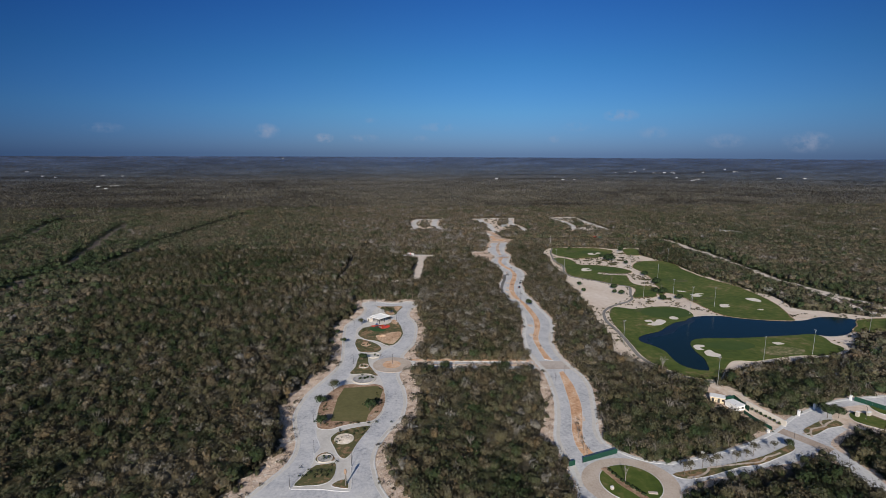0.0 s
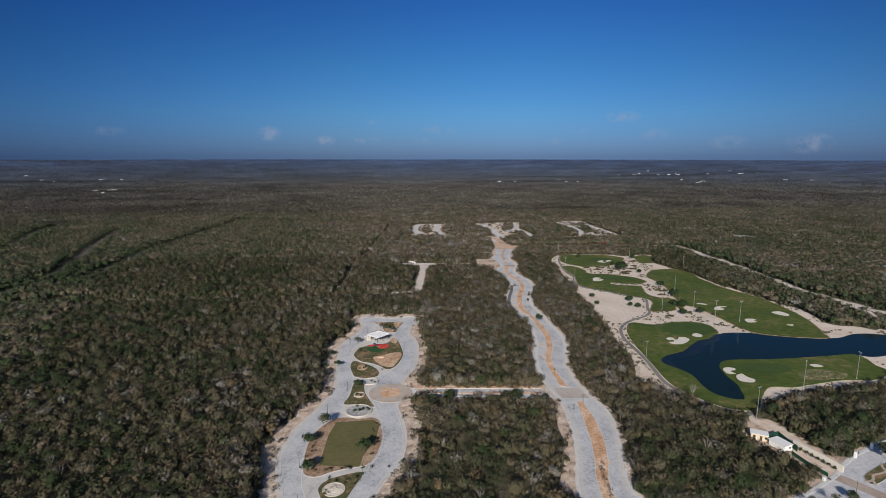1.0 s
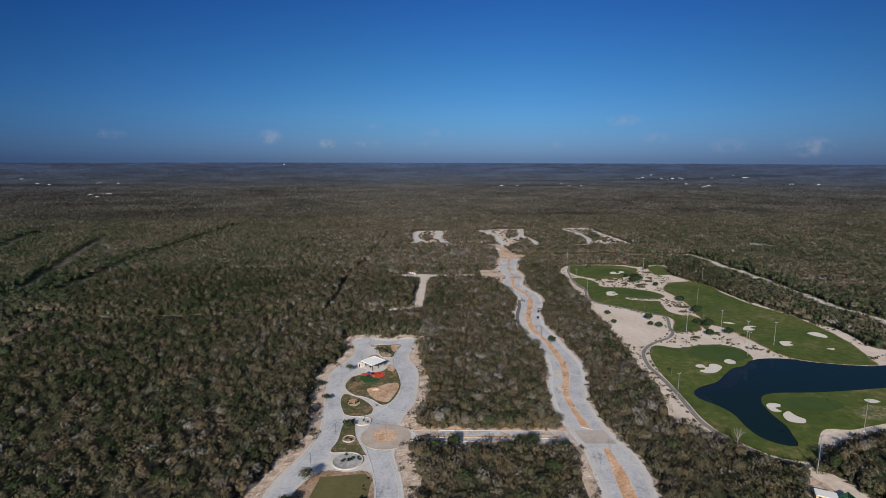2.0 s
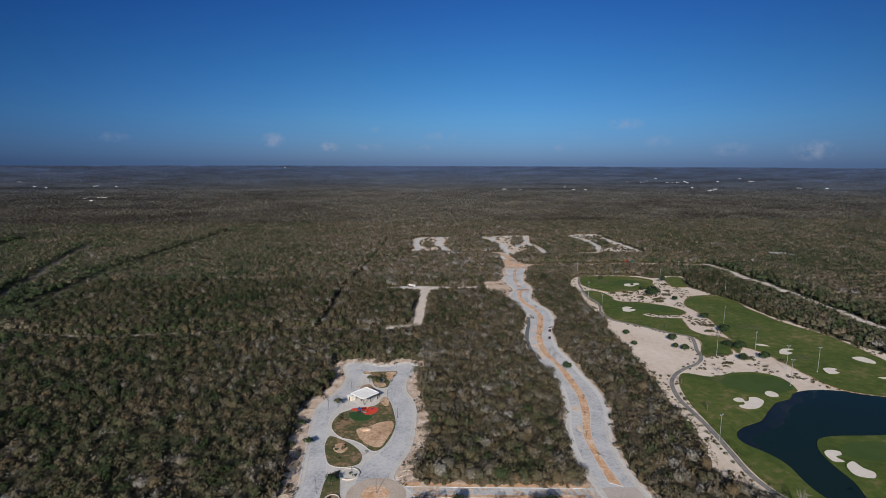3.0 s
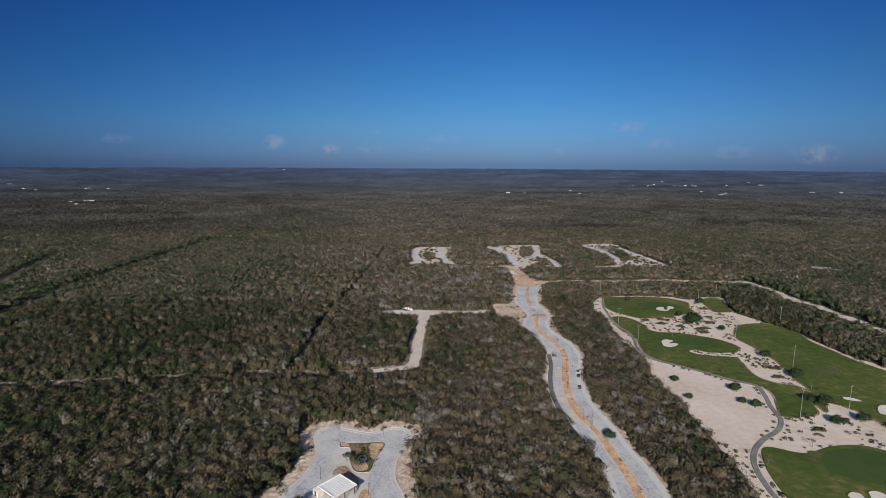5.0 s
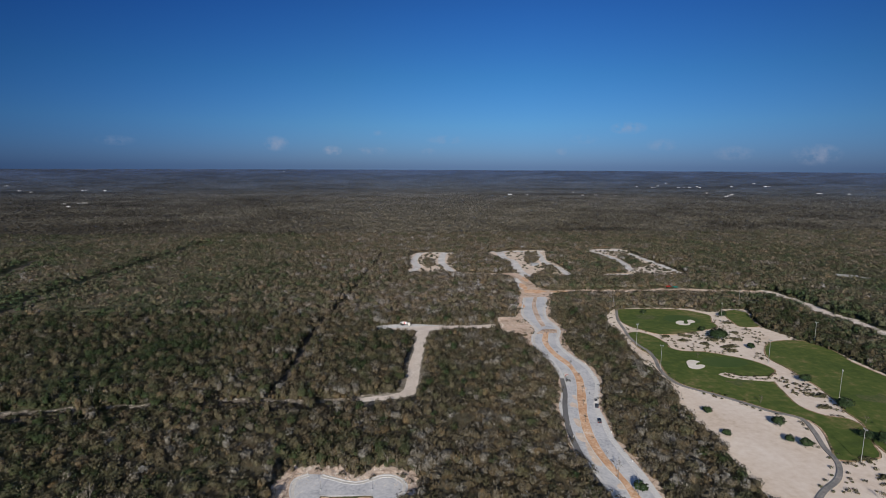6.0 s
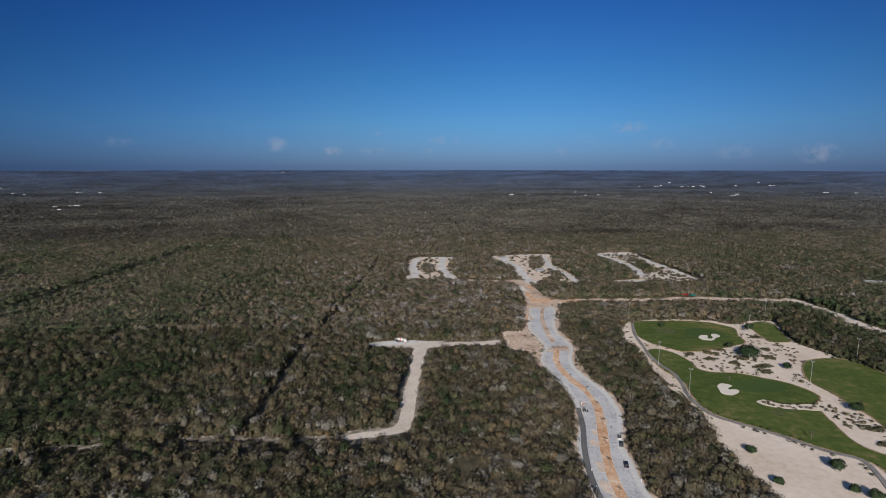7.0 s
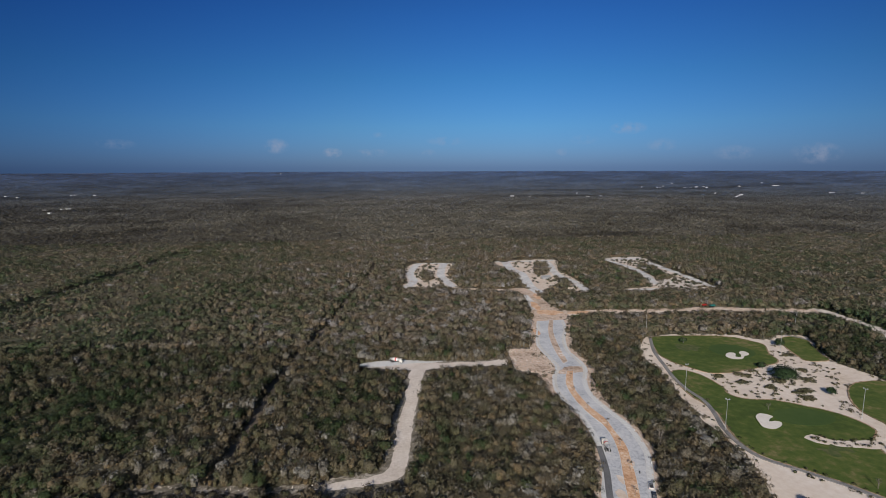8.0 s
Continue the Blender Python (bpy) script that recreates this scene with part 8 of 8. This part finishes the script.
rubble("limestone_rubble", [(west, 1, 2.6), (east, 1, 2.2), (bw, 1, 1.6), (be, -1, 1.6), (en, 1, 0.3), (TOP_RUBBLE, -1, 0.6), (mid_cross, 1, 0.3)], 520, (0.6, 8.5), "broken pale limestone along the street verges", (0.18, 0.62))
rubble("track_rubble", [(WEST_TRACK, 1, 0.7), (WEST_TRACK, -1, 0.35), (curve_line(SPUR_TOP_N), 1, 0.5), (EAST_DIRT, 1, 0.4)], 760, (0.0, 2.5), "broken pale limestone along the tracks", (0.15, 0.55))
rubble("track_rubble", [(line, side, 1.0) for line in (curve_line(SPUR_W), curve_line(SPUR_E)) for side in (1, -1)], 260, (-0.3, 3.2), "small broken limestone beside the gravel track", (0.12, 0.42))
spill = curve_line([(1, 606.5), (3, 613.5), (18, 614.8), (31, 615.4), (47, 612.9), (60, 611.0), (47, 609.4), (34, 609.4), (24, 606.8), (10, 605.4)], closed=True)
tagged(slab("cement_spill", spill + rng.normal(0, 0.25, spill.shape), 0.105, 0.05, M_KERB), "white cement washed out over the gravel beside the mixer", "cement")
rubble("clearing_rubble", [(CLEARINGS[2], 1, 1.0), (CLEARINGS[4], 1, 1.0), (CLEARINGS[8], 1, 0.7), (CLEARINGS[9], 1, 0.7), (CLEARINGS[10], 1, 0.7)], 220, (-3.0, 1.5), "piled limestone and spoil at the edges of the clearings", (0.2, 0.8))
rubble("median_stones", [(long_mid, 1, 1.0)], 60, (-1.5, 1.5), "loose stones and slabs on the dirt median", (0.3, 0.7))
# scrub left standing in the far clearings
p = np.concatenate([np.stack([rng.uniform(line[:, 0].min(), line[:, 0].max(), many), rng.uniform(line[:, 1].min(), line[:, 1].max(), many)], 1) for line, many in zip(CLEARINGS[8:13], (230, 230, 230, 60, 60))])
keep = np.zeros(len(p), bool)
for line in CLEARINGS[8:13]:
    keep |= inside(p, line)
for line, wide in FAR_STREETS:
    keep &= ~inside(p, strip(curve_line(line), wide + 2) if wide else line)
p = p[keep]
size = rng.uniform(0.6, 2.2, len(p))
c, mass, t = clumps(p[:, 0], p[:, 1], np.zeros(len(p)), 0.4 + size, size * 1.2, rng.uniform(0.1, 0.9, len(p)), 34, 0.3 + 0.2 * size, 0.3, core=4)
triangles("clearing_scrub", c, M_WOODS, t, "scattered scrub left in the far clearings", "scrub", mass=mass)


def marker_post(x, y):
    thing = empty("marker_post", x, y, 0.1)
    bm = bmesh.new()
    box(bm, -0.1, 0.1, -0.1, 0.1, -0.1, 0.95, 0.02)
    part("post", bm, M_WHITE, thing)
    bm = bmesh.new()
    box(bm, -0.13, 0.13, -0.13, 0.13, 0.953, 1.03, 0.02)
    part("cap", bm, M_KERB, thing)
    tagged(thing, "short white marker post beside the boulevard", "post", "marker posts")


for x, y in ((134.1, 522), (134.3, 513.3), (129.1, 486.6), (132.8, 539.2), (116.1, 438.3), (115.1, 414.1), (97.3, 436.0), (99.4, 447.0), (96.4, 409.0)):
    marker_post(x, y)
# young trees along the cross street
place_trees([(x, 288.4 - 0.10 * (x - 20) + rng.uniform(-0.4, 0.4), 0.06, rng.uniform(3.0, 4.6)) for x in np.arange(24, 80, 7.5)], name="young_tree", height=3.6, radius=0.9, material=M_WOODS, tone=0.66, count=26, bare=0.7, slim=0.2, low=0.5, lobes=2, forks=3, label="thin newly planted tree beside the cross street", group="cross street trees", size=0.26, thick=0.06)
place_trees([(29.3, 272.0, 0.0, 6.6), (56.5, 268.6, 0.0, 6.4), (61.5, 268.4, 0.0, 7.0)], name="roadside_tree", height=6.8, radius=3.6, material=M_WOODS, tone=0.06, count=800, bare=0.1, low=0.1, lobes=6, label="bushy dark green tree beside the cross street", group="cross street bushes", size=0.42)
# weeds on the verges
p = np.concatenate([line[rng.integers(0, len(line), 900)] + rng.uniform(-11, 11, (900, 2)) for line in (west, east, bw, be, en, es, LANE)])
clear = np.zeros(len(p), bool)
for outline in (LOOP, BLVD, CROSS, ENTRY, GOLF, YARD, FORECOURT):
    clear |= inside(p, outline)
p = p[~clear]
drift = np.array([noise.noise(Vector((x * 0.11, y * 0.11, 9.0))) for x, y in p])
p = p[drift > 0.12]
size = rng.uniform(0.25, 1.5, len(p))
c, mass, t = clumps(p[:, 0], p[:, 1], np.full(len(p), 0.0), 0.2 + size, size * 1.1, rng.uniform(0.1, 0.8, len(p)), 26, 0.2 + 0.15 * size, 0.3)
triangles("verge_weeds", c, M_WOODS, t, "weeds and saplings on the rubble verges", "weeds", mass=mass)
